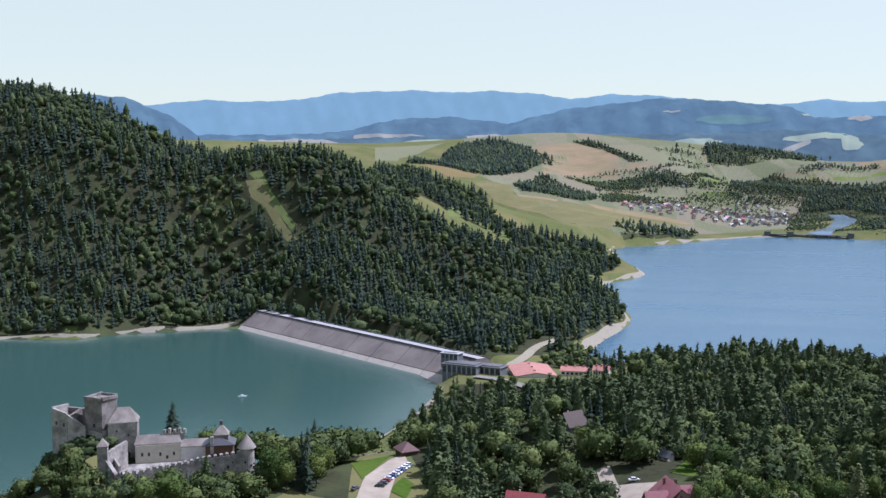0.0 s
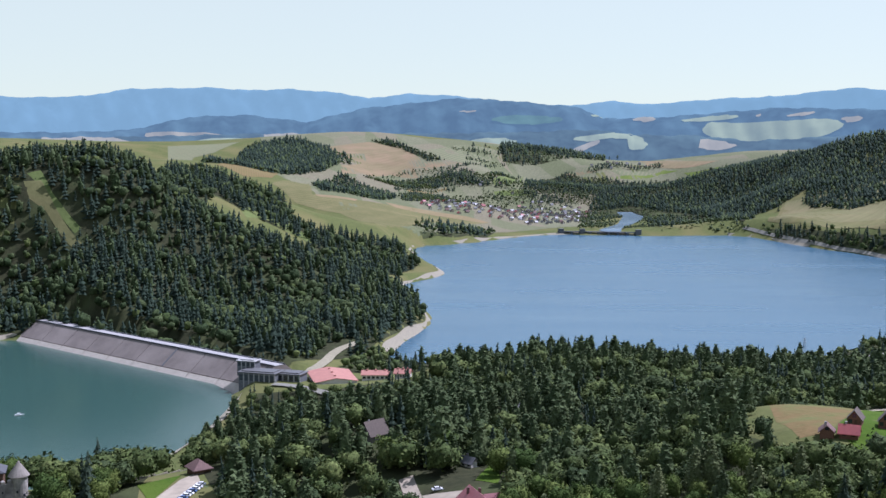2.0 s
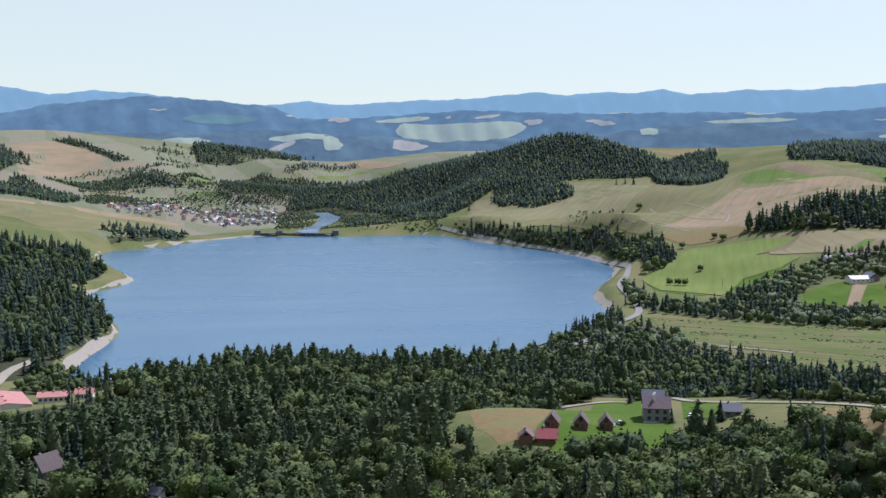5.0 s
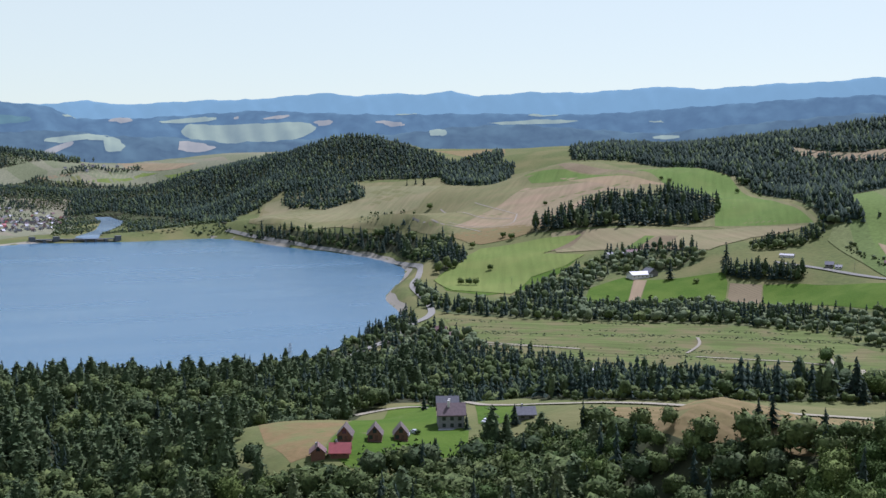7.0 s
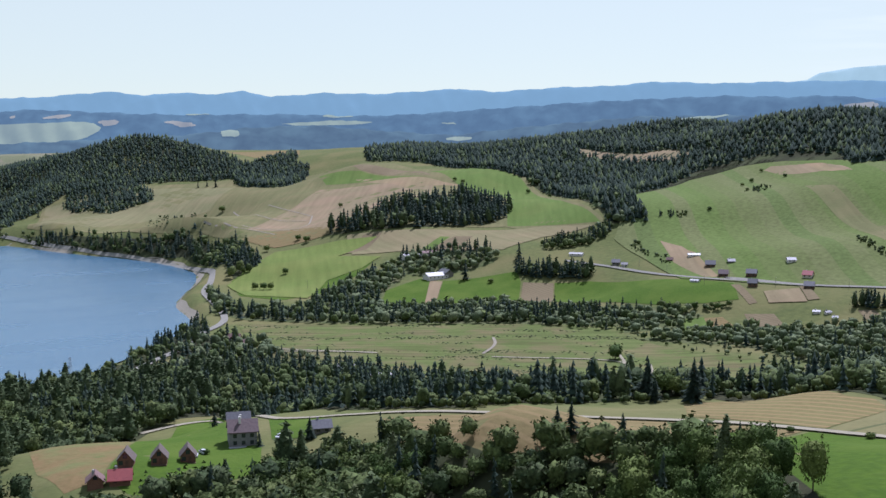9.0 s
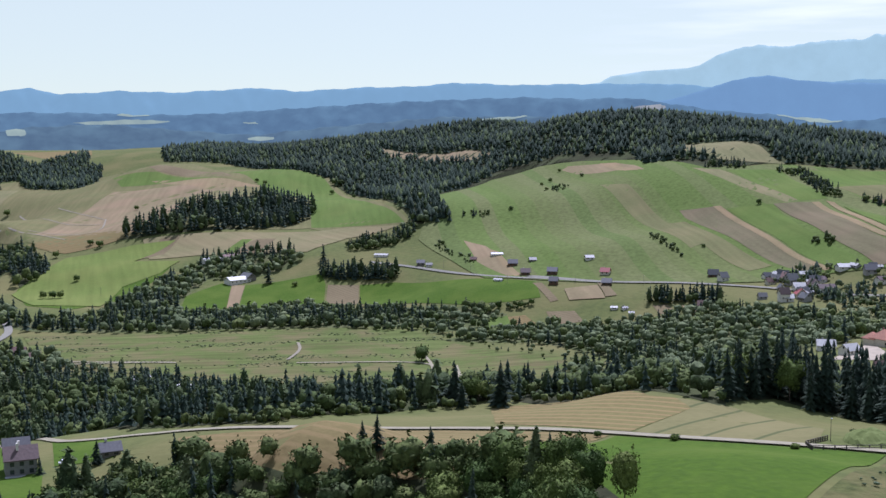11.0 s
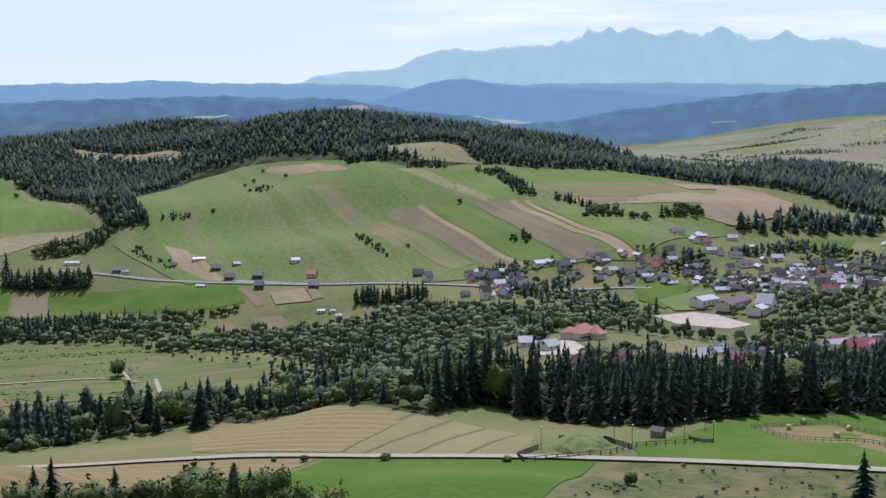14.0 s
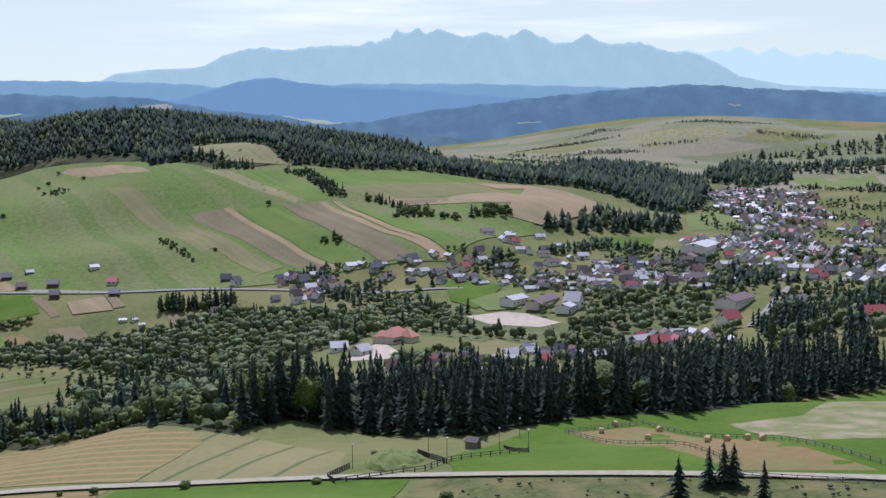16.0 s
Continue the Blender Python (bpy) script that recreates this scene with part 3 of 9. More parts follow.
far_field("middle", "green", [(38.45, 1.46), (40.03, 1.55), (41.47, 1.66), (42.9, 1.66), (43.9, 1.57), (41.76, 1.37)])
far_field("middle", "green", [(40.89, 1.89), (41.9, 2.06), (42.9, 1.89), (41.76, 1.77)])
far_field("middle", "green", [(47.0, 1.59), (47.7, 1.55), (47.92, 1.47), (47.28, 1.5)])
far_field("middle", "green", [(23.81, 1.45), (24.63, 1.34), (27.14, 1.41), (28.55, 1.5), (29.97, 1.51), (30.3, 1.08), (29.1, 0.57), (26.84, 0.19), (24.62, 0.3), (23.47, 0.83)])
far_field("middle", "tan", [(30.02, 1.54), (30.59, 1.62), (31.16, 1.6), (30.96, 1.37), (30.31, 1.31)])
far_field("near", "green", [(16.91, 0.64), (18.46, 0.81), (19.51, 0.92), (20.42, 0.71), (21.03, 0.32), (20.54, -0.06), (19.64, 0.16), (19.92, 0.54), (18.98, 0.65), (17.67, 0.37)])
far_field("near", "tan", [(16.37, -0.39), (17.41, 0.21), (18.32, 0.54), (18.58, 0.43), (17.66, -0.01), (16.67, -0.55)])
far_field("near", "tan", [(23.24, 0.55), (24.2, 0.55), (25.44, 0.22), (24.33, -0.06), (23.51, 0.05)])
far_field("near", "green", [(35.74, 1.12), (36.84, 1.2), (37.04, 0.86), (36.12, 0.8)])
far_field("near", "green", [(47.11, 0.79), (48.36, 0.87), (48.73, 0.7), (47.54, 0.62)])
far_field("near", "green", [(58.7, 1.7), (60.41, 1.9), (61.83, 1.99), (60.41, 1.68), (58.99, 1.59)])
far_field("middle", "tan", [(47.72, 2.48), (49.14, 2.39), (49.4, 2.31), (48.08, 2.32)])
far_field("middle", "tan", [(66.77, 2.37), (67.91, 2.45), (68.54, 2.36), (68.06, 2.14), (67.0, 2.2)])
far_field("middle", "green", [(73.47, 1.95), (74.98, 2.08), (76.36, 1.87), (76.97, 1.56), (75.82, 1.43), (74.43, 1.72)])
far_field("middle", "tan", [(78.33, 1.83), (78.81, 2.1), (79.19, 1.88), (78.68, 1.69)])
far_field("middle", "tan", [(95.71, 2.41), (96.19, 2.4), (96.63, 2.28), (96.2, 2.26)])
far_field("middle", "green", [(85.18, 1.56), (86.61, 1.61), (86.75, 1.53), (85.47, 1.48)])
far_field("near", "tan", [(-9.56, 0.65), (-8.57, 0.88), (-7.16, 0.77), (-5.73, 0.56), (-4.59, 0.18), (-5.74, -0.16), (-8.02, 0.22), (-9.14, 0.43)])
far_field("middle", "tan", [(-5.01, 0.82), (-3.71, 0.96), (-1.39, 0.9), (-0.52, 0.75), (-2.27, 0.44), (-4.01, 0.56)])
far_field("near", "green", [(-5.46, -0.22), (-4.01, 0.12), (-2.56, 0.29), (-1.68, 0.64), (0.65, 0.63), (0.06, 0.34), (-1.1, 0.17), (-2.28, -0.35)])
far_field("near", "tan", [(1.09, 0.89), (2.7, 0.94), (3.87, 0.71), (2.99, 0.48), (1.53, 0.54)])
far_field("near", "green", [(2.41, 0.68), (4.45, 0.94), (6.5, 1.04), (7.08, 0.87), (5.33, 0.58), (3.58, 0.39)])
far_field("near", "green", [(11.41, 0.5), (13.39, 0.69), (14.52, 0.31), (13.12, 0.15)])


# ---------------------------------------------------------------- trees
def conifer_form(tiers, sides, seed, slim=0.17):
    """Stacked ragged skirts of branches on a unit-high spruce: vertices and triangles."""
    r = np.random.RandomState(seed)
    v, f = [], []
    for k in range(tiers):
        a0 = k / tiers
        top = 1.0 - 0.92 * a0 * a0 ** 0.05 if k else 1.0
        low = 1.0 - 0.94 * ((k + 1.25) / (tiers + 0.25))
        rad = slim * ((k + 1.0) / tiers) ** 0.85 * (1 + 0.12 * r.randn())
        c = len(v)
        ox, oy = 0.012 * r.randn(2)
        v.append((ox, oy, min(1.0, top)))
        spin = r.rand() * 6
        for s in range(sides):
            q = spin + 2 * math.pi * s / sides
            rr = rad * (1.0 if s % 2 == 0 else 0.62) * (1 + 0.22 * r.randn())
            v.append((ox + rr * math.cos(q), oy + rr * math.sin(q), low + (0.0 if s % 2 == 0 else 0.045) + 0.018 * r.randn()))
        for s in range(sides):
            f.append((c, c + 1 + s, c + 1 + (s + 1) % sides))
    return np.array(v), np.array(f)


ICO = {}


def ico(fine=1):
    if fine not in ICO:
        bm = bmesh.new()
        bmesh.ops.create_icosphere(bm, subdivisions=fine, radius=1)
        bm.verts.index_update()
        ICO[fine] = np.array([v.co[:] for v in bm.verts]), np.array([[v.index for v in f.verts] for f in bm.faces])
        bm.free()
    return ICO[fine]


def sprays(r, surface, faces, count, size):
    """Loose tufts of leaves all over a crown's surface, each leaning its own way."""
    mid = np.array((0, 0, 0.45))
    tri = surface[faces[r.randint(len(faces), size=count)]]
    w = r.dirichlet((1, 1, 1), count)
    p = (tri * w[:, :, None]).sum(1)
    d = p - mid
    d /= np.linalg.norm(d, axis=1)[:, None] + 1e-9
    nrm = d + 0.65 * r.randn(count, 3) + np.array((0, 0, 0.2))
    nrm /= np.linalg.norm(nrm, axis=1)[:, None]
    t1 = np.cross(nrm, (0.3, 0.2, 0.93))
    t1 /= np.linalg.norm(t1, axis=1)[:, None] + 1e-9
    t2 = np.cross(nrm, t1)
    base = p + d * (size * r.uniform(-2.0, 0.8, count))[:, None]
    s, a = size * r.uniform(0.6, 1.35, count), r.rand(count) * 6.28
    v = np.stack([base + s[:, None] * (np.cos(a + q)[:, None] * t1 + np.sin(a + q)[:, None] * t2) for q in (0, 2.0, 4.1)], 1)
    return v.reshape(-1, 3), np.arange(3 * count).reshape(-1, 3)


def crown_form(shape, core, seed, wide, tufts=0, size=0.03):
    """A unit-high crown, a leafy core clothed with tufts: billowing 'round' or soft pointed 'feather'."""
    r = np.random.RandomState(seed)
    many = 26 if tufts > 100 else 11
    bulges = []
    for k in range(many):
        q, h = 2.4 * k + r.rand(), -0.5 + 1.15 * (k + 0.5) / many
        reach = math.sqrt(max(0.0, 1 - h * h)) * (r.uniform(0.50, 0.80) if many > 11 else r.uniform(0.35, 0.75))
        bulges.append((np.array((reach * math.cos(q), reach * math.sin(q), h * 0.85)), r.uniform(0.20, 0.34) if many > 11 else r.uniform(0.30, 0.48)))

    def skin(d):
        if shape == "round":
            best = np.full(len(d), 0.50 if many > 11 else 0.30)
            for c, rad in bulges:
                b = d @ c
                disc = b * b - c @ c + rad * rad
                best = np.maximum(best, np.where(disc > 0, b + np.sqrt(np.maximum(disc, 0)), 0))
            best *= 1 + 0.05 * r.randn(len(d))
            v = d * best[:, None] * np.array((wide, wide, 0.46)) + np.array((0, 0, 0.53))
            v[:, 2] = np.maximum(v[:, 2], 0.12)
            return v
        u = (d[:, 2] + 1) / 2
        a = np.arctan2(d[:, 1], d[:, 0])
        prof = np.clip(1 - u, 0, 1) ** 0.66 * np.clip(u / 0.22, 0.12, 1) ** 0.5 * (1 + 0.20 * np.sin(3 * a + 9 * u + seed) + 0.14 * np.sin(5 * a - 17 * u))
        rho = wide * prof * (1 + 0.22 * r.randn(len(d)))
        return np.stack([rho * np.cos(a), rho * np.sin(a), 0.05 + 0.95 * u + (0.02 * r.randn(len(d)) - 0.10 * rho / wide) * (u < 0.97)], 1)

    d, f = ico(core)
    v = skin(d)
    if not tufts:
        return v, f
    fine, ff = ico(3)
    tv, tf = sprays(r, skin(fine), ff, tufts, size)
    v = (v - (0, 0, 0.5)) * ((0.82, 0.82, 0.88) if shape == "round" else (0.72, 0.72, 0.98)) + (0, 0, 0.5)
    return np.concatenate([v, tv]), np.concatenate([f, tf + len(v)])


def spruce_form(tiers, boughs, seed, slim=0.18):
    """A unit-high spruce of single drooping boughs round a darker core."""
    r = np.random.RandomState(seed)
    cv, cf = conifer_form(8, 8, seed, slim * 0.84)
    v, f, n = [cv], [cf], len(cv)
    for k in range(tiers):
        h = 1.0 - 0.93 * ((k + 0.6) / tiers) ** 0.92
        R = slim * (1.03 - h) ** 0.8 * (1 + 0.16 * r.randn())
        spin = r.rand() * 6.28
        for b in range(boughs):
            q = spin + 2 * math.pi * b / boughs + 0.25 * r.randn()
            L = R * (0.58 + 0.66 * r.rand())
            w = 0.30 + 0.18 * r.rand()
            root = 0.30 * L
            z = h + 0.024 * r.randn()
            v.append(np.array([(root * math.cos(q - w), root * math.sin(q - w), z + 0.018), (root * math.cos(q + w), root * math.sin(q + w), z + 0.018), (0.75 * L * math.cos(q + w * 0.45), 0.75 * L * math.sin(q + w * 0.45), z - 0.012),
                               (L * math.cos(q), L * math.sin(q), z - 0.022 - 0.06 * L), (0.75 * L * math.cos(q - w * 0.45), 0.75 * L * math.sin(q - w * 0.45), z - 0.012)]))
            f.append(np.array([[n, n + 1, n + 2], [n, n + 2, n + 4], [n + 4, n + 2, n + 3]]))
            n += 5
    return np.concatenate(v), np.concatenate(f)


def scatter(ring, gap, seed, holes=(), jitter=0.45):
    """Uneven places inside a ring of points, about gap metres apart, outside the holes."""
    r = np.random.RandomState(seed)
    p = np.array(ring, float)
    lo, hi = p.min(0), p.max(0)
    xs, ys = np.meshgrid(np.arange(lo[0], hi[0], gap), np.arange(lo[1], hi[1], gap))
    xs = (xs + gap * 0.5 * (np.arange(xs.shape[0]) % 2)[:, None]).ravel()
    ys = ys.ravel()
    xs = xs + r.uniform(-jitter, jitter, xs.shape) * gap * 1.1
    ys = ys + r.uniform(-jitter, jitter, ys.shape) * gap * 1.1
    ok = edge_distance(xs, ys, p) < r.uniform(-0.4, 0.5, xs.shape) * gap
    for ring2, level in ((LOW_RING, 0), (HIGH_RING, 0)):
        ok &= edge_distance(xs, ys, ring2) > 5
    for h in holes:
        ok &= edge_distance(xs, ys, h) > 2
    return np.stack([xs[ok], ys[ok]], 1)


def planted(name, places, forms, tall, wide, mat, label, seed, sink=0.0, rest=None):
    """Many plants joined into one stuff object: forms are taken in turn, sized and turned at random."""
    if not len(places):
        return None
    r = np.random.RandomState(seed)
    z = height(places[:, 0], places[:, 1]) if rest is None else rest
    pick = r.randint(len(forms), size=len(places))
    V, F, n = [], [], 0
    for k, (v, f) in enumerate(forms):
        s = np.nonzero(pick == k)[0]
        if not len(s):
            continue
        h = r.uniform(tall[0], tall[1], len(s)) * np.choose(r.choice(3, len(s), p=[0.74, 0.16, 0.10]), [1.0, 0.68, 1.22])
        w = h * r.uniform(wide[0], wide[1], len(s))
        q = r.uniform(0, 6.28, len(s))
        c, sn = np.cos(q), np.sin(q)
        x = (v[None, :, 0] * c[:, None] - v[None, :, 1] * sn[:, None]) * w[:, None] + places[s, 0][:, None]
        y = (v[None, :, 0] * sn[:, None] + v[None, :, 1] * c[:, None]) * w[:, None] + places[s, 1][:, None]
        zz = v[None, :, 2] * h[:, None] + (z[s] - sink * h)[:, None]
        V.append(np.stack([x, y, zz], -1).reshape(-1, 3))
        F.append((f[None] + (np.arange(len(s)) * len(v))[:, None, None] + n).reshape(-1, 3))
        n += len(s) * len(v)
    V, F = np.concatenate(V), np.concatenate(F)
    me = bpy.data.meshes.new(name)
    me.vertices.add(len(V))
    me.vertices.foreach_set("co", V.astype(np.float32).ravel())
    me.loops.add(len(F) * 3)
    me.loops.foreach_set("vertex_index", F.astype(np.int32).ravel())
    me.polygons.add(len(F))
    me.polygons.foreach_set("loop_start", np.arange(0, len(F) * 3, 3, dtype=np.int32))
    me.polygons.foreach_set("use_smooth", np.ones(len(F), bool))
    me.update(calc_edges=True)
    me.materials.append(mat)
    return tagged(new(name, me), label, "trees", kind="stuff")


CONIFER_FAR = [conifer_form(2, 5, s, 0.26) for s in range(3)]
CONIFER_MID = [conifer_form(5, 8, 10 + s, 0.20) for s in range(4)]
CONIFER_NEAR = [spruce_form(12, 6, 20 + s, 0.176) for s in range(5)]
LARCH_MID = [crown_form("feather", 1, 15 + s, 0.26, 50, 0.070) for s in range(4)]
LARCH_NEAR = [crown_form("feather", 2, 25 + s, 0.24, 190, 0.046) for s in range(5)]
LEAF_FAR = [crown_form("round", 1, 30 + s, 0.44, 8, 0.13) for s in range(4)]
LEAF_MID = [crown_form("round", 2, 40 + s, 0.48, 24, 0.080) for s in range(6)]
LEAF_NEAR = [crown_form("round", 2, 50 + s, 0.42, 260, 0.052) for s in range(6)]
CROWN_SPRUCE = [spruce_form(24, 8, 60 + s, 0.19) for s in range(3)]
CROWN_LARCH = [crown_form("feather", 2, 64 + s, 0.22, 620, 0.028) for s in range(3)]
CROWN_LEAF = [crown_form("round", 2, 70 + s, 0.40, 850, 0.030) for s in range(4)]


def crown_mesh(name, forms, mat):
    v, f = forms
    me = bpy.data.meshes.new(name)
    me.from_pydata([tuple(p) for p in v], [], [tuple(int(i) for i in t) for t in f])
    me.polygons.foreach_set("use_smooth", [True] * len(me.polygons))
    me.materials.append(mat)
    return me


def trunk_mesh(rad, top, limbs, seed):
    """A tapered trunk of a unit-high tree, with limbs."""
    r = random.Random(seed)
    bm = bmesh.new()
    bmesh.ops.create_cone(bm, cap_ends=True, segments=8, radius1=rad, radius2=rad * 0.3, depth=top + 0.06, matrix=Matrix.Translation((0, 0, top / 2 - 0.03)))
    for k in range(limbs):
        q, h = 2.4 * k + r.random(), top * (0.4 + 0.5 * k / max(1, limbs))
        m = Matrix.Translation((0, 0, h)) @ Matrix.Rotation(q, 4, "Z") @ Matrix.Rotation(radians(52), 4, "Y") @ Matrix.Translation((0, 0, 0.11))
        bmesh.ops.create_cone(bm, cap_ends=True, segments=5, radius1=rad * 0.45, radius2=rad * 0.15, depth=0.22, matrix=m)
    me = bpy.data.meshes.new("trunk")
    bm.to_mesh(me)
    bm.free()
    me.materials.append(BARK)
    return me


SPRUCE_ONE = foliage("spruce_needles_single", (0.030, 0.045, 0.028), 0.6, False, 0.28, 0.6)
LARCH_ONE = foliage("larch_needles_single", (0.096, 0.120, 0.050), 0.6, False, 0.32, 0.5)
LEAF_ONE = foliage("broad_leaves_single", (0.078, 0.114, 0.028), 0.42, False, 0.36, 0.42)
TREE_KINDS = {"spruce": [(crown_mesh("crown", f, SPRUCE_ONE), trunk_mesh(0.014, 0.9, 0, 3)) for f in CROWN_SPRUCE],
              "larch": [(crown_mesh("crown", f, LARCH_ONE), trunk_mesh(0.014, 0.85, 0, 5)) for f in CROWN_LARCH],
              "broadleaved_tree": [(crown_mesh("crown", f, LEAF_ONE), trunk_mesh(0.022, 0.6, 5, 4)) for f in CROWN_LEAF]}


TREE_FAR = {"spruce": [(crown_mesh("crown", f, SPRUCE_ONE), trunk_mesh(0.014, 0.9, 0, 3)) for f in CONIFER_NEAR[:3]],
            "larch": [(crown_mesh("crown", f, LARCH_ONE), trunk_mesh(0.014, 0.85, 0, 5)) for f in LARCH_NEAR[:3]],
            "broadleaved_tree": [(crown_mesh("crown", f, LEAF_ONE), trunk_mesh(0.022, 0.6, 3, 4)) for f in LEAF_NEAR[:3]]}


def tree(kind, x, y, tall, wide, form, turn, label, group):
    """One tree with its trunk and crown, the meshes shared by all of its form."""
    crown, trunk = (TREE_KINDS if math.hypot(x - 60, y - 70) < 560 else TREE_FAR)[kind][form]
    t = new(kind)
    t.matrix_basis = Matrix.Translation((x, y, ground_at(x, y) - 0.3)) @ Matrix.Rotation(turn, 4, "Z") @ Matrix.Diagonal((tall * wide, tall * wide, tall, 1))
    tagged(t, label, "tree", group)
    for nm, me in (("trunk", trunk), ("crown", crown)):
        o = new(nm, me)
        o.parent = t
    return t


TREE_LABEL = {"larch": "tall light green larch with a soft feathery crown", "spruce": "tall dark green spruce with drooping ragged boughs", "broadleaved_tree": "rounded leafy broadleaved tree in full summer green"}


def wood(name, ring, gap, tall, conifers, level, seed, label, holes=(), singles=0, view=(60, 70), larches=0.22, clump=None):
    """A stand of mixed trees: spruces, larches and broadleaved trees, at one of three finenesses; the first singles stand on their own."""
    p = scatter(ring, gap, seed, holes)
    r = np.random.RandomState(seed + 1)
    patch = np.sin(p[:, 0] / 47 + seed) * np.sin(p[:, 1] / 61 + 2 * seed) + 0.7 * np.sin(p[:, 0] / 19 + p[:, 1] / 27 + seed)
    if clump is not None:
        near = np.sin(p[:, 0] / 17 + seed) * np.sin(p[:, 1] / 14 + seed) + 0.8 * np.sin(p[:, 0] / 31 - p[:, 1] / 23) + 0.35 * r.randn(len(p)) > clump
        p, patch = p[near], patch[near]
    is_con = r.rand(len(p)) < np.clip(conifers + patch * 0.42 * (0.1 < conifers < 0.85), 0, 1)
    tint = r.rand(len(p))
    if singles:
        order = np.argsort(np.hypot(p[:, 0] - view[0], p[:, 1] - view[1]))
        for i in order[:singles]:
            kind = ("larch" if tint[i] < larches else "spruce") if is_con[i] else "broadleaved_tree"
            s = 1.0 if is_con[i] else 0.8
            tree(kind, p[i, 0], p[i, 1], s * r.uniform(*tall), r.uniform(0.8, 1.15) * {"larch": 1.45, "spruce": 1.0, "broadleaved_tree": 0.82}[kind], r.randint(3), r.uniform(0, 6.28), TREE_LABEL[kind], "trees of the " + name.replace("_", " "))
        keep = order[singles:]
        p, is_con, tint = p[keep], is_con[keep], tint[keep]
    con = (CONIFER_FAR, CONIFER_MID, CONIFER_NEAR)[level]
    lar = (CONIFER_FAR, LARCH_MID, LARCH_NEAR)[level]
    lea = (LEAF_FAR, LEAF_MID, LEAF_NEAR)[level]
    larch = label.replace("spruces", "light green larches")
    broad = label.replace("spruces", "broadleaved trees")
    low = (tall[0] * 0.68, tall[1] * 0.85)
    spread = (0.85, 1.3) if level == 2 else (1.05, 1.55)
    planted(name, p[is_con & (tint >= larches)], con, tall, spread, SPRUCE, label, seed)
    planted(name, p[is_con & (tint < larches)], lar, tall, (1.15, 1.8) if level == 2 else spread, LARCH, larch, seed + 3)
    wet = name in ("river_wood", "village_trees", "lake_road_trees")
    old = name in ("hill_forest", "ridge_forest", "far_forest", "crest_forest")
    for k, (m, lo, hi) in enumerate(((WILLOW if wet else LEAF_DARK if old else LEAF, 0.0, 0.65), (LEAF if wet else LEAF_DARK, 0.65, 0.85), (LEAF if old else LEAF_LIGHT, 0.85, 1.01))):
        planted(name, p[~is_con & (tint >= lo) & (tint < hi)], lea, low, (0.8, 1.2) if level == 2 else (0.66, 1.05), m, broad, seed + 4 + k, 0.1)




# ---------------------------------------------------------------- fields, tracks and shores
def striped(name, a, b, c, gap, turn, lo=0.6, hi=0.95):
    """Mown or drilled land: rows of two colours some metres apart over a broad stain."""
    m = material(name, a, 1.0, tuple(v * 0.74 for v in a), 2.2, 0.4, third=c, big=45, spec=0.03)
    nt = m.node_tree
    bsdf = nt.nodes["Principled BSDF"]
    src = bsdf.inputs["Base Color"].links[0].from_socket
    geo = nt.nodes.new("ShaderNodeNewGeometry")
    mp = nt.nodes.new("ShaderNodeMapping")
    mp.inputs["Rotation"].default_value[2] = radians(turn)
    nt.links.new(geo.outputs["Position"], mp.inputs["Vector"])
    wv = nt.nodes.new("ShaderNodeTexWave")
    wv.inputs["Scale"].default_value = 0.314 / gap
    wv.inputs["Distortion"].default_value = 0.8
    wv.inputs["Detail"].default_value = 3
    wv.inputs["Detail Scale"].default_value = 0.3
    nt.links.new(mp.outputs["Vector"], wv.inputs["Vector"])
    rp = nt.nodes.new("ShaderNodeMapRange")
    rp.inputs["From Min"].default_value, rp.inputs["From Max"].default_value = lo, hi
    nt.links.new(wv.outputs["Fac"], rp.inputs["Value"])
    mx = nt.nodes.new("ShaderNodeMix")
    mx.data_type = "RGBA"
    nt.links.new(rp.outputs["Result"], mx.inputs["Factor"])
    nt.links.new(src, mx.inputs["A"])
    mx.inputs["B"].default_value = (*b, 1)
    nt.links.new(mx.outputs["Result"], bsdf.inputs["Base Color"])
    return m



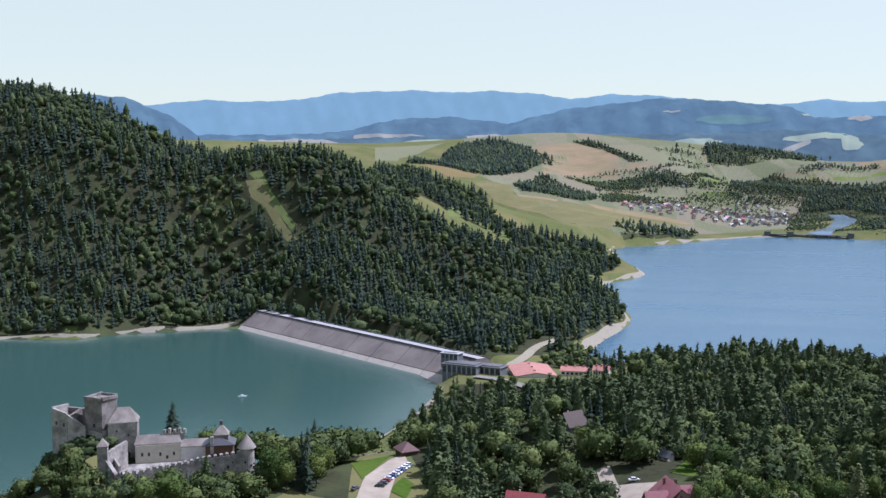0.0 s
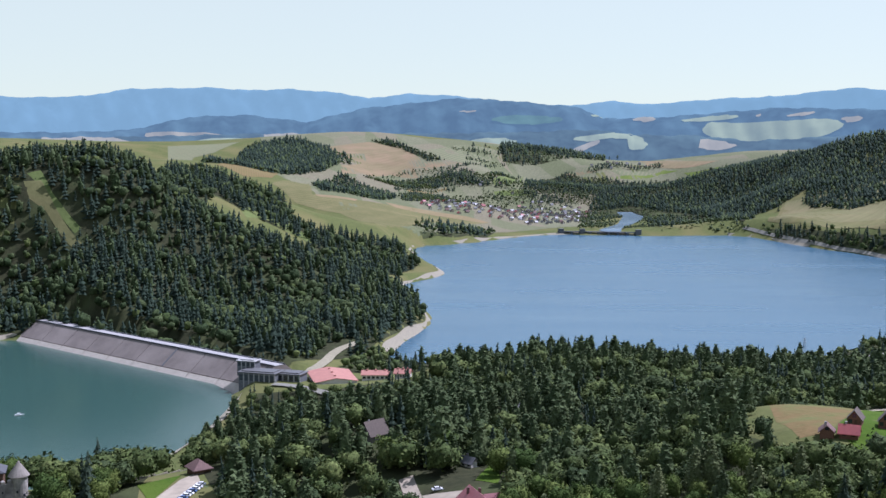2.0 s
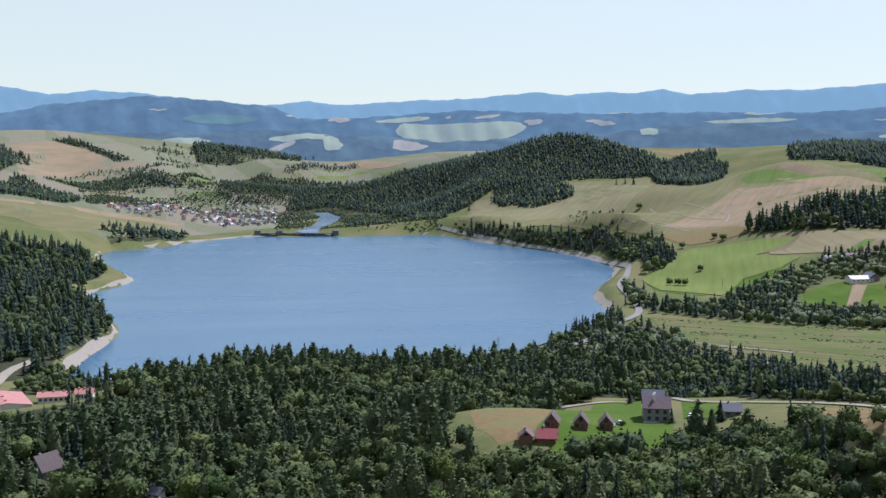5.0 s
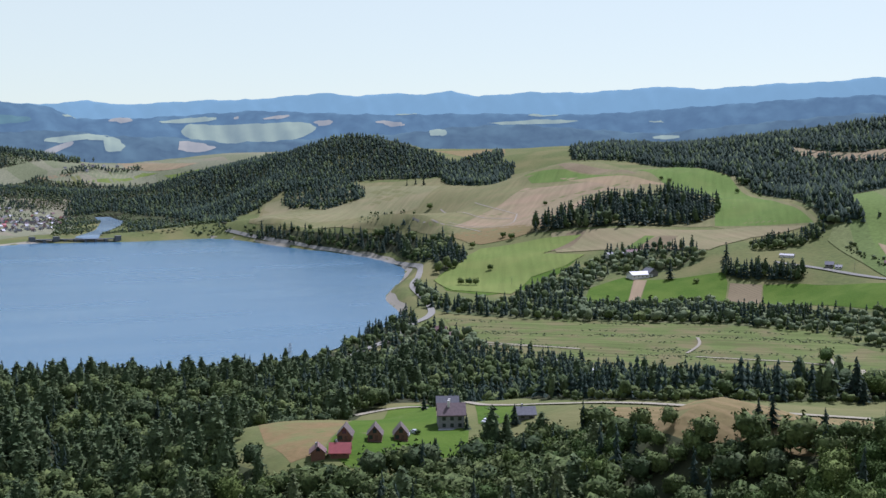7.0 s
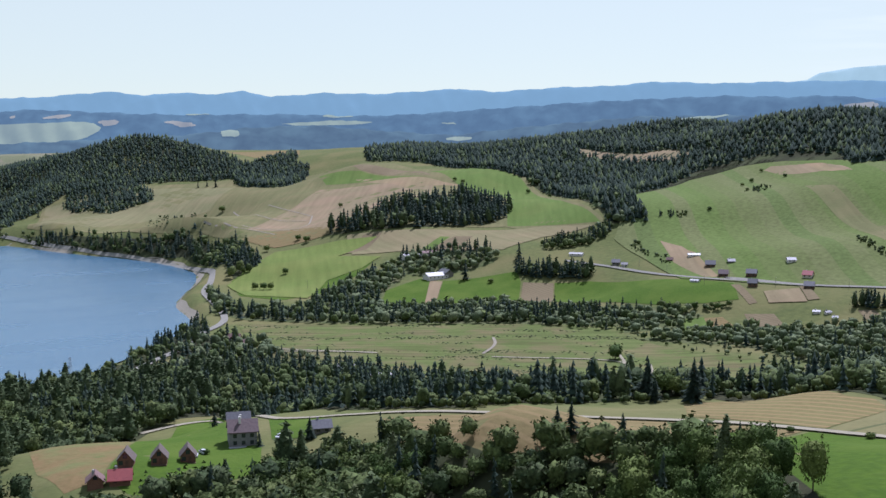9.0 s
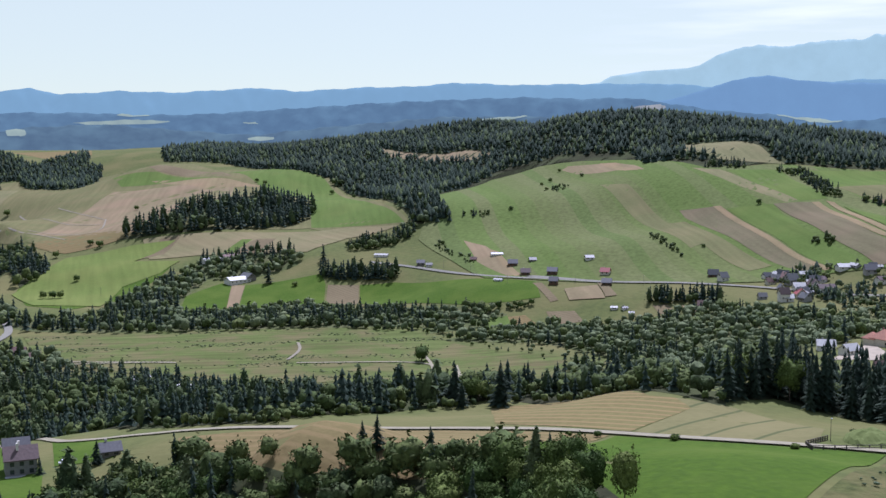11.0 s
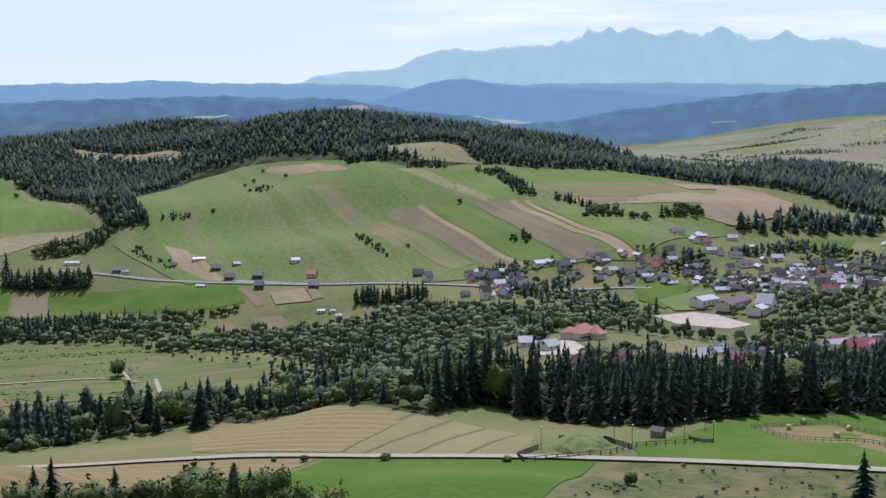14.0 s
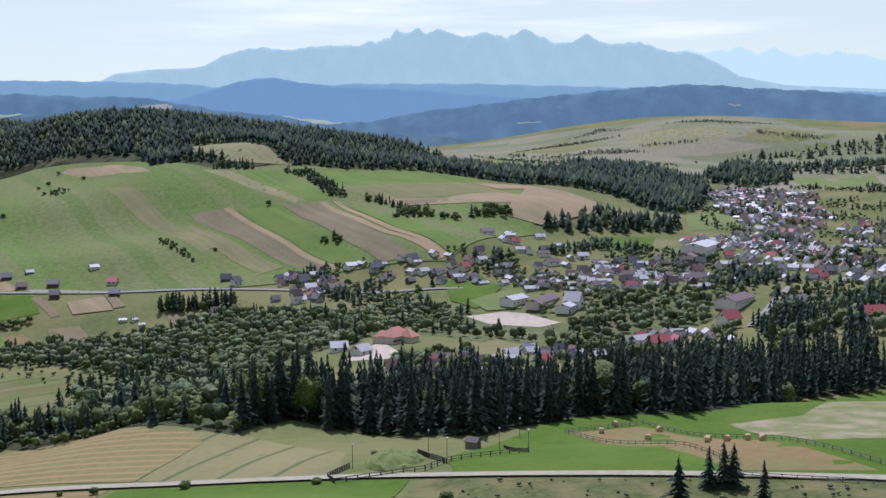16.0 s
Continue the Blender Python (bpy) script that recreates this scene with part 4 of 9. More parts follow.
def patchwork(name, tones, width, bearing=None, length=None):
    """Narrow strips of land side by side along a bearing, or a loose mosaic of fields, each in a tone of its own."""
    m = material(name, tones[0], 1.0, tuple(c * 0.85 for c in tones[0]), 5, 0.3, spec=0.03)
    nt = m.node_tree
    bsdf = nt.nodes["Principled BSDF"]
    geo = nt.nodes.new("ShaderNodeNewGeometry")
    if bearing is None:
        mp = nt.nodes.new("ShaderNodeMapping")
        mp.inputs["Scale"].default_value = (1 / width, 1 / length, 0)
        mp.inputs["Rotation"].default_value[2] = radians(35)
        nt.links.new(geo.outputs["Position"], mp.inputs["Vector"])
        cell = nt.nodes.new("ShaderNodeTexVoronoi")
        cell.inputs["Scale"].default_value = 1.0
        cell.inputs["Randomness"].default_value = 0.9
        nt.links.new(mp.outputs["Vector"], cell.inputs["Vector"])
        sep = nt.nodes.new("ShaderNodeSeparateColor")
        nt.links.new(cell.outputs["Color"], sep.inputs["Color"])
        pick = sep.outputs["Red"]
    else:
        b = radians(bearing)
        dot = nt.nodes.new("ShaderNodeVectorMath")
        dot.operation = "DOT_PRODUCT"
        dot.inputs[1].default_value = (math.cos(b) / width, -math.sin(b) / width, 0)
        nt.links.new(geo.outputs["Position"], dot.inputs[0])
        cell = nt.nodes.new("ShaderNodeTexVoronoi")
        cell.voronoi_dimensions = "1D"
        cell.inputs["Scale"].default_value = 1.0
        nt.links.new(dot.outputs["Value"], cell.inputs["W"])
        sep = nt.nodes.new("ShaderNodeSeparateColor")
        nt.links.new(cell.outputs["Color"], sep.inputs["Color"])
        pick = sep.outputs["Red"]
    ramp = nt.nodes.new("ShaderNodeValToRGB")
    ramp.color_ramp.interpolation = "CONSTANT"
    for k, tone in enumerate(tones):
        e = ramp.color_ramp.elements[k] if k < 2 else ramp.color_ramp.elements.new(k / len(tones))
        e.position = k / len(tones)
        e.color = (*tone, 1)
    nt.links.new(pick, ramp.inputs["Fac"])
    grain = nt.nodes.new("ShaderNodeTexNoise")
    grain.inputs["Scale"].default_value = 0.03
    grain.inputs["Detail"].default_value = 8
    nt.links.new(geo.outputs["Position"], grain.inputs["Vector"])
    fade = nt.nodes.new("ShaderNodeMapRange")
    fade.inputs["From Min"].default_value, fade.inputs["From Max"].default_value = 0.3, 0.7
    fade.inputs["To Min"].default_value, fade.inputs["To Max"].default_value = 0.0, 0.4
    nt.links.new(grain.outputs["Fac"], fade.inputs["Value"])
    mx = nt.nodes.new("ShaderNodeMix")
    mx.data_type = "RGBA"
    nt.links.new(fade.outputs["Result"], mx.inputs["Factor"])
    nt.links.new(ramp.outputs["Color"], mx.inputs["A"])
    mx.inputs["B"].default_value = (*tones[0], 1)
    fine = nt.nodes.new("ShaderNodeTexNoise")
    fine.inputs["Scale"].default_value = 0.22
    fine.inputs["Detail"].default_value = 8
    nt.links.new(geo.outputs["Position"], fine.inputs["Vector"])
    shade = nt.nodes.new("ShaderNodeMapRange")
    shade.inputs["From Min"].default_value, shade.inputs["From Max"].default_value = 0.3, 0.7
    shade.inputs["To Min"].default_value, shade.inputs["To Max"].default_value = 0.80, 1.15
    nt.links.new(fine.outputs["Fac"], shade.inputs["Value"])
    tone = nt.nodes.new("ShaderNodeHueSaturation")
    nt.links.new(shade.outputs["Result"], tone.inputs["Value"])
    nt.links.new(mx.outputs["Result"], tone.inputs["Color"])
    nt.links.new(tone.outputs["Color"], bsdf.inputs["Base Color"])
    return m


def strip_land(name, rgb, bearing=51.0, width=7.0, spread=0.09, dry=None, big=55):
    """Grassland mown in long soft swathes along a bearing, with fine growth and broad dry stains."""
    m = material(name, rgb, 1.0, tuple(c * 0.86 for c in rgb), 3.5, 0.3, third=dry or (rgb[0] * 1.10, rgb[1] * 1.0, rgb[2] * 1.08), big=big, spec=0.03)
    nt = m.node_tree
    bsdf = nt.nodes["Principled BSDF"]
    src = bsdf.inputs["Base Color"].links[0].from_socket
    geo = nt.nodes.new("ShaderNodeNewGeometry")
    mp = nt.nodes.new("ShaderNodeMapping")
    mp.vector_type = "TEXTURE"
    mp.inputs["Rotation"].default_value[2] = radians(90 - bearing)
    mp.inputs["Scale"].default_value = (width * 16, width, 400)
    nt.links.new(geo.outputs["Position"], mp.inputs["Vector"])
    swathe = nt.nodes.new("ShaderNodeTexNoise")
    swathe.inputs["Scale"].default_value = 1.0
    swathe.inputs["Detail"].default_value = 3.0
    nt.links.new(mp.outputs["Vector"], swathe.inputs["Vector"])
    r = nt.nodes.new("ShaderNodeMapRange")
    r.inputs["From Min"].default_value, r.inputs["From Max"].default_value = 0.32, 0.68
    r.inputs["To Min"].default_value, r.inputs["To Max"].default_value = 1 - spread, 1 + spread
    nt.links.new(swathe.outputs["Fac"], r.inputs["Value"])
    hsv = nt.nodes.new("ShaderNodeHueSaturation")
    nt.links.new(r.outputs["Result"], hsv.inputs["Value"])
    nt.links.new(src, hsv.inputs["Color"])
    nt.links.new(hsv.outputs["Color"], bsdf.inputs["Base Color"])
    return m


FIELDS = {
    "hill": (patchwork("hill_strips", ((0.106, 0.134, 0.041), (0.117, 0.140, 0.049), (0.095, 0.134, 0.034), (0.126, 0.138, 0.054), (0.103, 0.142, 0.038), (0.115, 0.132, 0.047), (0.097, 0.128, 0.040)), 19, 51), "hillside of narrow green and olive field strips"),
    "pale_olive": (strip_land("field_pale_olive", (0.168, 0.162, 0.076)), "pale olive pasture in long mown swathes"),
    "strip_olive": (strip_land("field_strip_olive", (0.140, 0.141, 0.060)), "strip of olive pasture on the hillside"),
    "straw_green": (strip_land("field_straw_green", (0.185, 0.167, 0.082), 20), "yellowing hay meadow on a slope"),
    "pasture": (strip_land("field_pasture", (0.125, 0.162, 0.040), 40), "yellow-green pasture of short grass"),
    "mosaic": (patchwork("valley_mosaic", ((0.140, 0.148, 0.080), (0.165, 0.165, 0.100), (0.128, 0.140, 0.072), (0.190, 0.168, 0.110), (0.150, 0.155, 0.086), (0.175, 0.170, 0.104)), 75, None, 190), "valley floor of small pale green and straw-coloured fields"),
    "lush": (material("field_lush", (0.063, 0.108, 0.012), 1.0, (0.047, 0.084, 0.011), 2.0, 0.5, third=(0.077, 0.115, 0.017), big=30, spec=0.05), "lush bright green meadow of short grass"),
    "green": (strip_land("field_green", (0.118, 0.150, 0.049)), "green hay meadow on a slope"),
    "olive": (strip_land("field_olive", (0.142, 0.139, 0.059)), "dry olive-coloured pasture with worn swathes"),
    "strip_green": (strip_land("field_strip_green", (0.098, 0.143, 0.034)), "narrow strip of fresh green meadow on the hillside"),
    "strip_brown": (strip_land("field_strip_brown", (0.140, 0.126, 0.068)), "narrow strip of brownish dry grass on the hillside"),
    "strip_straw": (strip_land("field_strip_straw", (0.220, 0.176, 0.092)), "narrow strip of cut straw on the hillside"),
    "pale": (striped("field_pale", (0.172, 0.180, 0.100), (0.190, 0.184, 0.108), (0.150, 0.165, 0.090), 11, 30), "pale green mown grassland"),
    "straw": (striped("field_straw", (0.178, 0.136, 0.060), (0.186, 0.140, 0.064), (0.150, 0.126, 0.052), 5, 0), "straw-coloured mown field"),
    "tan": (strip_land("field_tan", (0.206, 0.168, 0.092)), "tan field of dry stubble"),
    "brown": (striped("field_brown", (0.166, 0.131, 0.074), (0.142, 0.114, 0.064), (0.176, 0.142, 0.080), 4, 10), "brown ploughed field strip"),
    "stubble": (striped("field_stubble", (0.170, 0.141, 0.058), (0.216, 0.158, 0.072), (0.152, 0.138, 0.056), 6, 0, 0.75, 0.95), "golden stubble field with rows of straw"),
    "rows": (striped("field_rows", (0.158, 0.150, 0.064), (0.085, 0.094, 0.040), (0.172, 0.154, 0.070), 13, 100, 0.95, 0.99), "olive field with dark tractor rows"),
    "flats": (strip_land("field_flats", (0.099, 0.122, 0.037), 142, 5.0, 0.22, (0.126, 0.112, 0.050), 22), "rough green flats with reeds in long dark and dry streaks"),
    "scrub": (material("field_scrub", (0.098, 0.106, 0.036), 1.0, (0.050, 0.060, 0.020), 1.8, 0.9, third=(0.124, 0.112, 0.046), big=9, spec=0.05), "rough tussocky scrub grass"),
    "dry": (material("field_dry", (0.118, 0.132, 0.050), 1.0, (0.138, 0.140, 0.058), 4, 0.4, third=(0.225, 0.195, 0.115), big=9, spec=0.05), "grassland with pale dried patches"),
    "sere": (material("field_sere", (0.180, 0.124, 0.056), 1.0, (0.140, 0.106, 0.044), 3, 0.5, third=(0.125, 0.133, 0.048), big=18, spec=0.04), "dried brown meadow grass turning green at its edge"),
    "river": (water_material("river_water", (0.10, 0.15, 0.18), 0.2), "pale river beyond the weir"),
    "floor": (material("forest_floor", (0.050, 0.050, 0.026), 1.0, (0.030, 0.034, 0.018), 3, 0.4, third=(0.06, 0.07, 0.03), big=30, spec=0.03), "shady forest floor under trees"),
    "thicket": (material("thicket_floor", (0.100, 0.118, 0.046), 1.0, (0.062, 0.078, 0.030), 3, 0.4, third=(0.118, 0.120, 0.056), big=20, spec=0.03), "damp grass between willows and alders"),
    "sand": (material("field_sand", (0.37, 0.315, 0.235), 1.0, (0.28, 0.24, 0.18), 5, 0.2, spec=0.05), "bare pale sandy yard"),
}


def on_ground(x, y):
    """Height of the ground sheet itself, between its grid lines."""
    x, y = np.asarray(x, float), np.asarray(y, float)
    i = np.clip(np.searchsorted(gx, x) - 1, 0, nx - 2)
    j = np.clip(np.searchsorted(gy, y) - 1, 0, ny - 2)
    u = np.clip((x - gx[i]) / (gx[i + 1] - gx[i]), 0, 1)
    v = np.clip((y - gy[j]) / (gy[j + 1] - gy[j]), 0, 1)
    return (GZ[j, i] * (1 - u) + GZ[j, i + 1] * u) * (1 - v) + (GZ[j + 1, i] * (1 - u) + GZ[j + 1, i + 1] * u) * v


def field(kind, ring, name="field", over=0.0):
    """A field that lies on the ground inside the ring."""
    mat, label = FIELDS[kind]
    p = np.array(ring, float)
    far = float(np.hypot(*(p.mean(0) - np.array((40, 40)))))
    bm = bmesh.new()
    f = bm.faces.new([bm.verts.new((a, b, 0)) for a, b in ring])
    bmesh.ops.triangulate(bm, faces=[f])
    lo, hi = p.min(0), p.max(0)
    for axis, lines in ((0, gx), (1, gy)):
        for v in lines[(lines > lo[axis]) & (lines < hi[axis])]:
            co, no = [0, 0, 0], [0, 0, 0]
            co[axis], no[axis] = v, 1
            bmesh.ops.bisect_plane(bm, geom=bm.verts[:] + bm.edges[:] + bm.faces[:], plane_co=co, plane_no=no)
    xs = np.array([v.co[:2] for v in bm.verts])
    zs = on_ground(xs[:, 0], xs[:, 1])
    if kind in ("floor", "thicket"):
        lift = 0.05 + 0.0001 * far + over
    elif far < 600:
        lift = 0.06 + 0.014 * NEAR_COUNT[0]
        NEAR_COUNT[0] += 1
    else:
        level = 1 + max([n for n, l, h in FIELD_LEVELS if (l < hi).all() and (h > lo).all()], default=0)
        FIELD_LEVELS.append((level, lo, hi))
        lift = 0.25 + 0.05 * level + (0.5 if kind == "river" else 0)
    for v, z in zip(bm.verts, zs):
        v.co.z = z + lift
    bm.normal_update()
    for f in bm.faces:
        if f.normal.z < 0:
            f.normal_flip()
        f.smooth = True
    ob = part(name, bm, mat, None)
    return tagged(ob, label, "forest floor" if name == "forest_floor" else name, kind="structure")


FIELD_LEVELS, NEAR_COUNT = [], [0]
TRACKS = {
    "dirt": (material("track_dirt", (0.235, 0.205, 0.145), 0.95, (0.19, 0.17, 0.115), 2, 0.2), "worn dirt track between fields"),
    "gravel": (material("track_gravel", (0.285, 0.258, 0.178), 1.0, (0.22, 0.20, 0.14), 2, 0.2, spec=0.0), "pale gravel track across the meadows"),
    "asphalt": (material("road_asphalt", (0.225, 0.215, 0.172), 1.0, (0.175, 0.168, 0.140), 3, 0.2, spec=0.05), "sun-bleached grey asphalt road"),
    "shore": (SHORE, "bare stony shore along the water"),
}


def along(line, step):
    """Points every step metres along a line, rounded at its bends."""
    p = np.array(line, float)
    for _ in range(2):
        q = [p[0]]
        for a, b in zip(p[:-1], p[1:]):
            q += [0.75 * a + 0.25 * b, 0.25 * a + 0.75 * b]
        p = np.array(q + [p[-1]])
    s = np.concatenate([[0], np.cumsum(np.hypot(*np.diff(p, axis=0).T))])
    t = np.linspace(0, s[-1], max(3, int(s[-1] / step)))
    return np.stack([np.interp(t, s, p[:, 0]), np.interp(t, s, p[:, 1])], 1)


def track(kind, line, width, lift=0.27):
    mat, label = TRACKS[kind]
    c = along(line, 7)
    d = np.gradient(c, axis=0)
    n = np.stack([-d[:, 1], d[:, 0]], 1) / (np.hypot(d[:, 0], d[:, 1])[:, None] + 1e-9)
    far = float(np.hypot(*(c.mean(0) - np.array((40, 40)))))
    rise = lift + 0.0006 * far if far < 600 else 1.0
    rows = []
    for o in (-0.5, 0.0, 0.5):
        e = c + n * width * o
        rows.append(np.column_stack([e, on_ground(e[:, 0], e[:, 1]) + rise + (0.04 if o == 0 else 0)]))
    m = len(c)
    i = np.arange(3 * m).reshape(3, m)
    q = np.stack([i[:-1, :-1], i[:-1, 1:], i[1:, 1:], i[1:, :-1]], -1).reshape(-1, 4)
    ob = mesh_object("road" if kind == "asphalt" else kind, np.concatenate(rows), q, mat, True)
    return tagged(ob, label, "road" if kind != "shore" else "shore", kind="structure")


def shore_band(ring, level, name_label, wide):
    p = np.array(ring, float)
    p = np.vstack([p, p[:1]])
    c = along([tuple(q) for q in p], 10)
    d = np.gradient(c, axis=0)
    n = np.stack([d[:, 1], -d[:, 0]], 1) / (np.hypot(d[:, 0], d[:, 1])[:, None] + 1e-9)
    if edge_distance(c[:1, 0] + 3 * n[:1, 0], c[:1, 1] + 3 * n[:1, 1], ring)[0] < 0:
        n = -n
    w = wide * (0.75 + 0.35 * np.sin(np.arange(len(c)) * 0.23) + 0.2 * np.sin(np.arange(len(c)) * 0.71))
    rows = []
    for o in (-0.5, 0.25, 1.0):
        e = c + n * (w * o)[:, None]
        z = height(e[:, 0], e[:, 1])
        rows.append(np.column_stack([e, np.where(o < 0, level - 0.3, z + 0.5)]))
    m = len(c)
    i = np.arange(3 * m).reshape(3, m)
    q = np.stack([i[:-1, :-1], i[:-1, 1:], i[1:, 1:], i[1:, :-1]], -1).reshape(-1, 4)
    return tagged(mesh_object("shore", np.concatenate(rows), q, SHORE, True), name_label, "shore", kind="structure")


shore_band(LOW_RING, LOW_LEVEL, "pale stony shore of the lower reservoir", 6)
shore_band(HIGH_RING, HIGH_LEVEL, "pale stony shore of the upper reservoir", 5)
field("mosaic", [(66, 3607), (350, 3538), (593, 3464), (1170, 3901), (1452, 3296), (1366, 3100), (1019, 3058), (745, 2235), (495, 2108), (306, 1906), (269, 1929), (150, 2202), (62, 2662)])
field("mosaic", [(1195, 3944), (2008, 4424), (1501, 2597), (1341, 2606), (1229, 3118), (942, 3111)])
field("mosaic", [(1849, 443), (2867, 577), (3512, 405), (3268, -6), (3221, -176), (3364, -428), (2761, -614), (1906, -395), (1758, -222), (1893, -141), (2534, 25), (1883, 298)])
field("lush", [(203, 360), (241, 407), (343, 529), (373, 532), (263, 379), (271, 370), (246, 339), (219, 336), (203, 345)])
field("sere", [(216, 433), (307, 522), (243, 410), (202, 360), (191, 362), (199, 394)])
field("lush", [(305, 409), (305, 376), (281, 348), (273, 367)])
field("rows", [(366, 192), (362, 171), (342, 140), (319, 136), (309, 138), (312, 182), (353, 181)])
field("stubble", [(381, 265), (391, 261), (405, 239), (366, 199), (366, 191), (353, 181), (312, 183), (315, 217), (317, 227)])
field("straw", [(305, 186), (305, 300), (297, 335), (272, 312), (235, 250), (225, 190)])
field("lush", [(305, 118), (305, 184), (222, 188), (190, 120)])
field("lush", [(343, 110), (402, 88), (406, 65), (419, 35), (553, -12), (570, -57), (311, 15), (311, 61), (311, 109), (324, 112)])
field("sere", [(377, 85), (389, 65), (383, 59), (314, 19), (312, 49), (328, 58)])
field("dry", [(392, 40), (401, 18), (544, -50), (347, 5), (345, 28)])
field("scrub", [(305, -110), (305, 116), (190, 118), (160, -110)])
field("green", [(988, 595), (999, 569), (956, 542), (939, 569)])
field("tan", [(958, 405), (953, 393), (900, 358), (890, 362)])
field("lush", [(970, 762), (986, 728), (996, 568), (955, 541), (935, 566), (922, 606), (926, 730)])
field("brown", [(956, 794), (969, 763), (924, 730), (910, 761)])
field("tan", [(917, 894), (922, 880), (853, 827), (848, 837)])
field("lush", [(811, 864), (857, 903), (918, 910), (916, 894), (844, 834)])
field("lush", [(923, 880), (977, 819), (956, 797), (910, 763), (869, 800), (854, 826)])
field("lush", [(811, 1115), (919, 1180), (960, 1021), (903, 990), (815, 959), (757, 958), (756, 1026)])
field("flats", [(651, 891), (757, 758), (849, 596), (739, 523), (652, 500), (603, 533), (577, 586), (554, 708), (586, 785)])
field("flats", [(717, 787), (815, 579), (794, 528), (762, 370), (724, 350), (683, 360), (641, 452), (581, 642)])
field("green", [(1422, -37), (1525, -103), (1341, -99), (1257, -29)])
field("lush", [(1193, 78), (1200, 10), (1104, 21), (1134, 67)])
field("green", [(2079, -279), (2087, -425), (1906, -395), (1875, -260)])
field("pale", [(642, 2799), (762, 2875), (752, 2807), (655, 2792)])
field("pale", [(977, 3226), (1297, 3197), (1250, 3173), (1011, 3109)])
field("tan", [(1285, 3464), (1421, 3133), (1353, 3152), (1245, 3256)])
field("straw", [(1772, 2441), (1960, 2355), (1742, 2094), (1635, 2129)])
field("tan", [(1815, 1346), (1764, 1252), (1753, 1159), (1780, 1116), (1733, 1030), (1718, 1079), (1707, 1164), (1731, 1268)])
field("pale_olive", [(1622, 663), (1625, 601), (1563, 518), (1521, 489), (1494, 462), (1485, 546), (1529, 602)])
field("green", [(-202, 1148), (-190, 1152), (-177, 1134), (-148, 1112), (-153, 1108), (-173, 1124)])
field("straw", [(-306, 1196), (-306, 1236), (-288, 1202), (-287, 1160)])
field("olive", [(-204, 1140), (-188, 1142), (-174, 1126), (-145, 1098), (-154, 1096), (-181, 1122), (-197, 1128)])
field("lush", [(-42, 480), (-24, 491), (-34, 448)])
field("lush", [(-22, 434), (-17, 451), (-12, 440), (-15, 425)])
field("lush", [(89, 420), (103, 453), (103, 432), (96, 412)])
field("olive", [(480, 756), (502, 748), (488, 707), (466, 723)])
field("olive", [(2909, 275), (3162, 136), (2849, 19), (2690, 154)])
field("dry", [(2985, -13), (2985, -214), (2846, -281), (2706, -70)])
field("straw", [(3534, -670), (3588, -827), (3339, -763), (3141, -628)])
field("olive", [(2978, -369), (2826, -477), (2746, -398), (2790, -301)])
field("olive", [(990, 1966), (1143, 2200), (1251, 2155), (1458, 1975), (1531, 1833), (1636, 1755), (1520, 1481), (1568, 1402), (1519, 1235), (1163, 829), (1115, 889), (1151, 979), (1005, 1189), (954, 1237), (1021, 1480)])
field("pale_olive", [(994, 1951), (1145, 2192), (1239, 2134), (1351, 2014), (1393, 1889), (1256, 1778), (1169, 1844), (1037, 1832)])
field("tan", [(1352, 1575), (1371, 1419), (1363, 1306), (1211, 1178), (1068, 1166), (1032, 1173), (1027, 1264), (1010, 1348), (1190, 1474)])
field("straw", [(959, 1295), (1043, 1283), (1032, 1173), (1010, 1177), (957, 1215)])
field("brown", [(1579, 1816), (1504, 1632), (1494, 1456), (1427, 1369), (1463, 1588)])
field("strip_straw", [(1419, 1556), (1428, 1463), (1388, 1305), (1390, 1258), (1335, 1343)])
field("strip_green", [(1491, 1433), (1568, 1402), (1508, 1239), (1162, 836), (1157, 948), (1154, 977), (1317, 1111), (1380, 1260)])
field("strip_green", [(1443, 1687), (1459, 1584), (1409, 1362), (1416, 1450), (1388, 1599)])
field("straw_green", [(1018, 1141), (1105, 996), (1156, 921), (1154, 838), (1110, 886), (1028, 881), (985, 1017), (957, 1064)])
field("brown", [(1026, 1117), (1040, 1096), (984, 1068), (955, 1079)])
field("brown", [(1029, 981), (1061, 987), (1074, 967), (1013, 940), (1001, 974)])
field("strip_green", [(1003, 987), (1053, 1004), (1057, 991), (1004, 972)])
field("pasture", [(794, 1101), (940, 1194), (1001, 1139), (1029, 1093), (944, 1076), (962, 1018), (913, 1001), (865, 1007), (782, 945), (760, 1021)])
track("dirt", [(1252, 1700), (1104, 1427), (1133, 1357)], 2.5)
track("dirt", [(1035, 1389), (1030, 1293), (1043, 1252), (1167, 1383)], 2.5)
track("dirt", [(1250, 1596), (1193, 1464), (1165, 1385)], 2)
track("dirt", [(1032, 1481), (1017, 1372), (1001, 1270)], 2.5)
field("hill", [(1229, 840), (1300, 880), (1386, 896), (1525, 922), (1580, 868), (1575, 794), (1558, 723), (1537, 668), (1500, 640), (1433, 548), (1486, 468), (1534, 351), (1569, 152), (1184, 131), (1055, 204), (1055, 301), (1024, 399), (1023, 478), (1002, 565), (994, 624), (1116, 785)])
field("tan", [(1554, 805), (1540, 720), (1500, 677), (1431, 632), (1480, 694), (1500, 765), (1534, 805)])
field("strip_straw", [(1547, 750), (1540, 720), (1434, 641), (1457, 671)])
field("pale_olive", [(1430, 567), (1425, 526), (1300, 393), (1290, 407)])
field("strip_green", [(1424, 518), (1460, 461), (1307, 365), (1294, 392)])
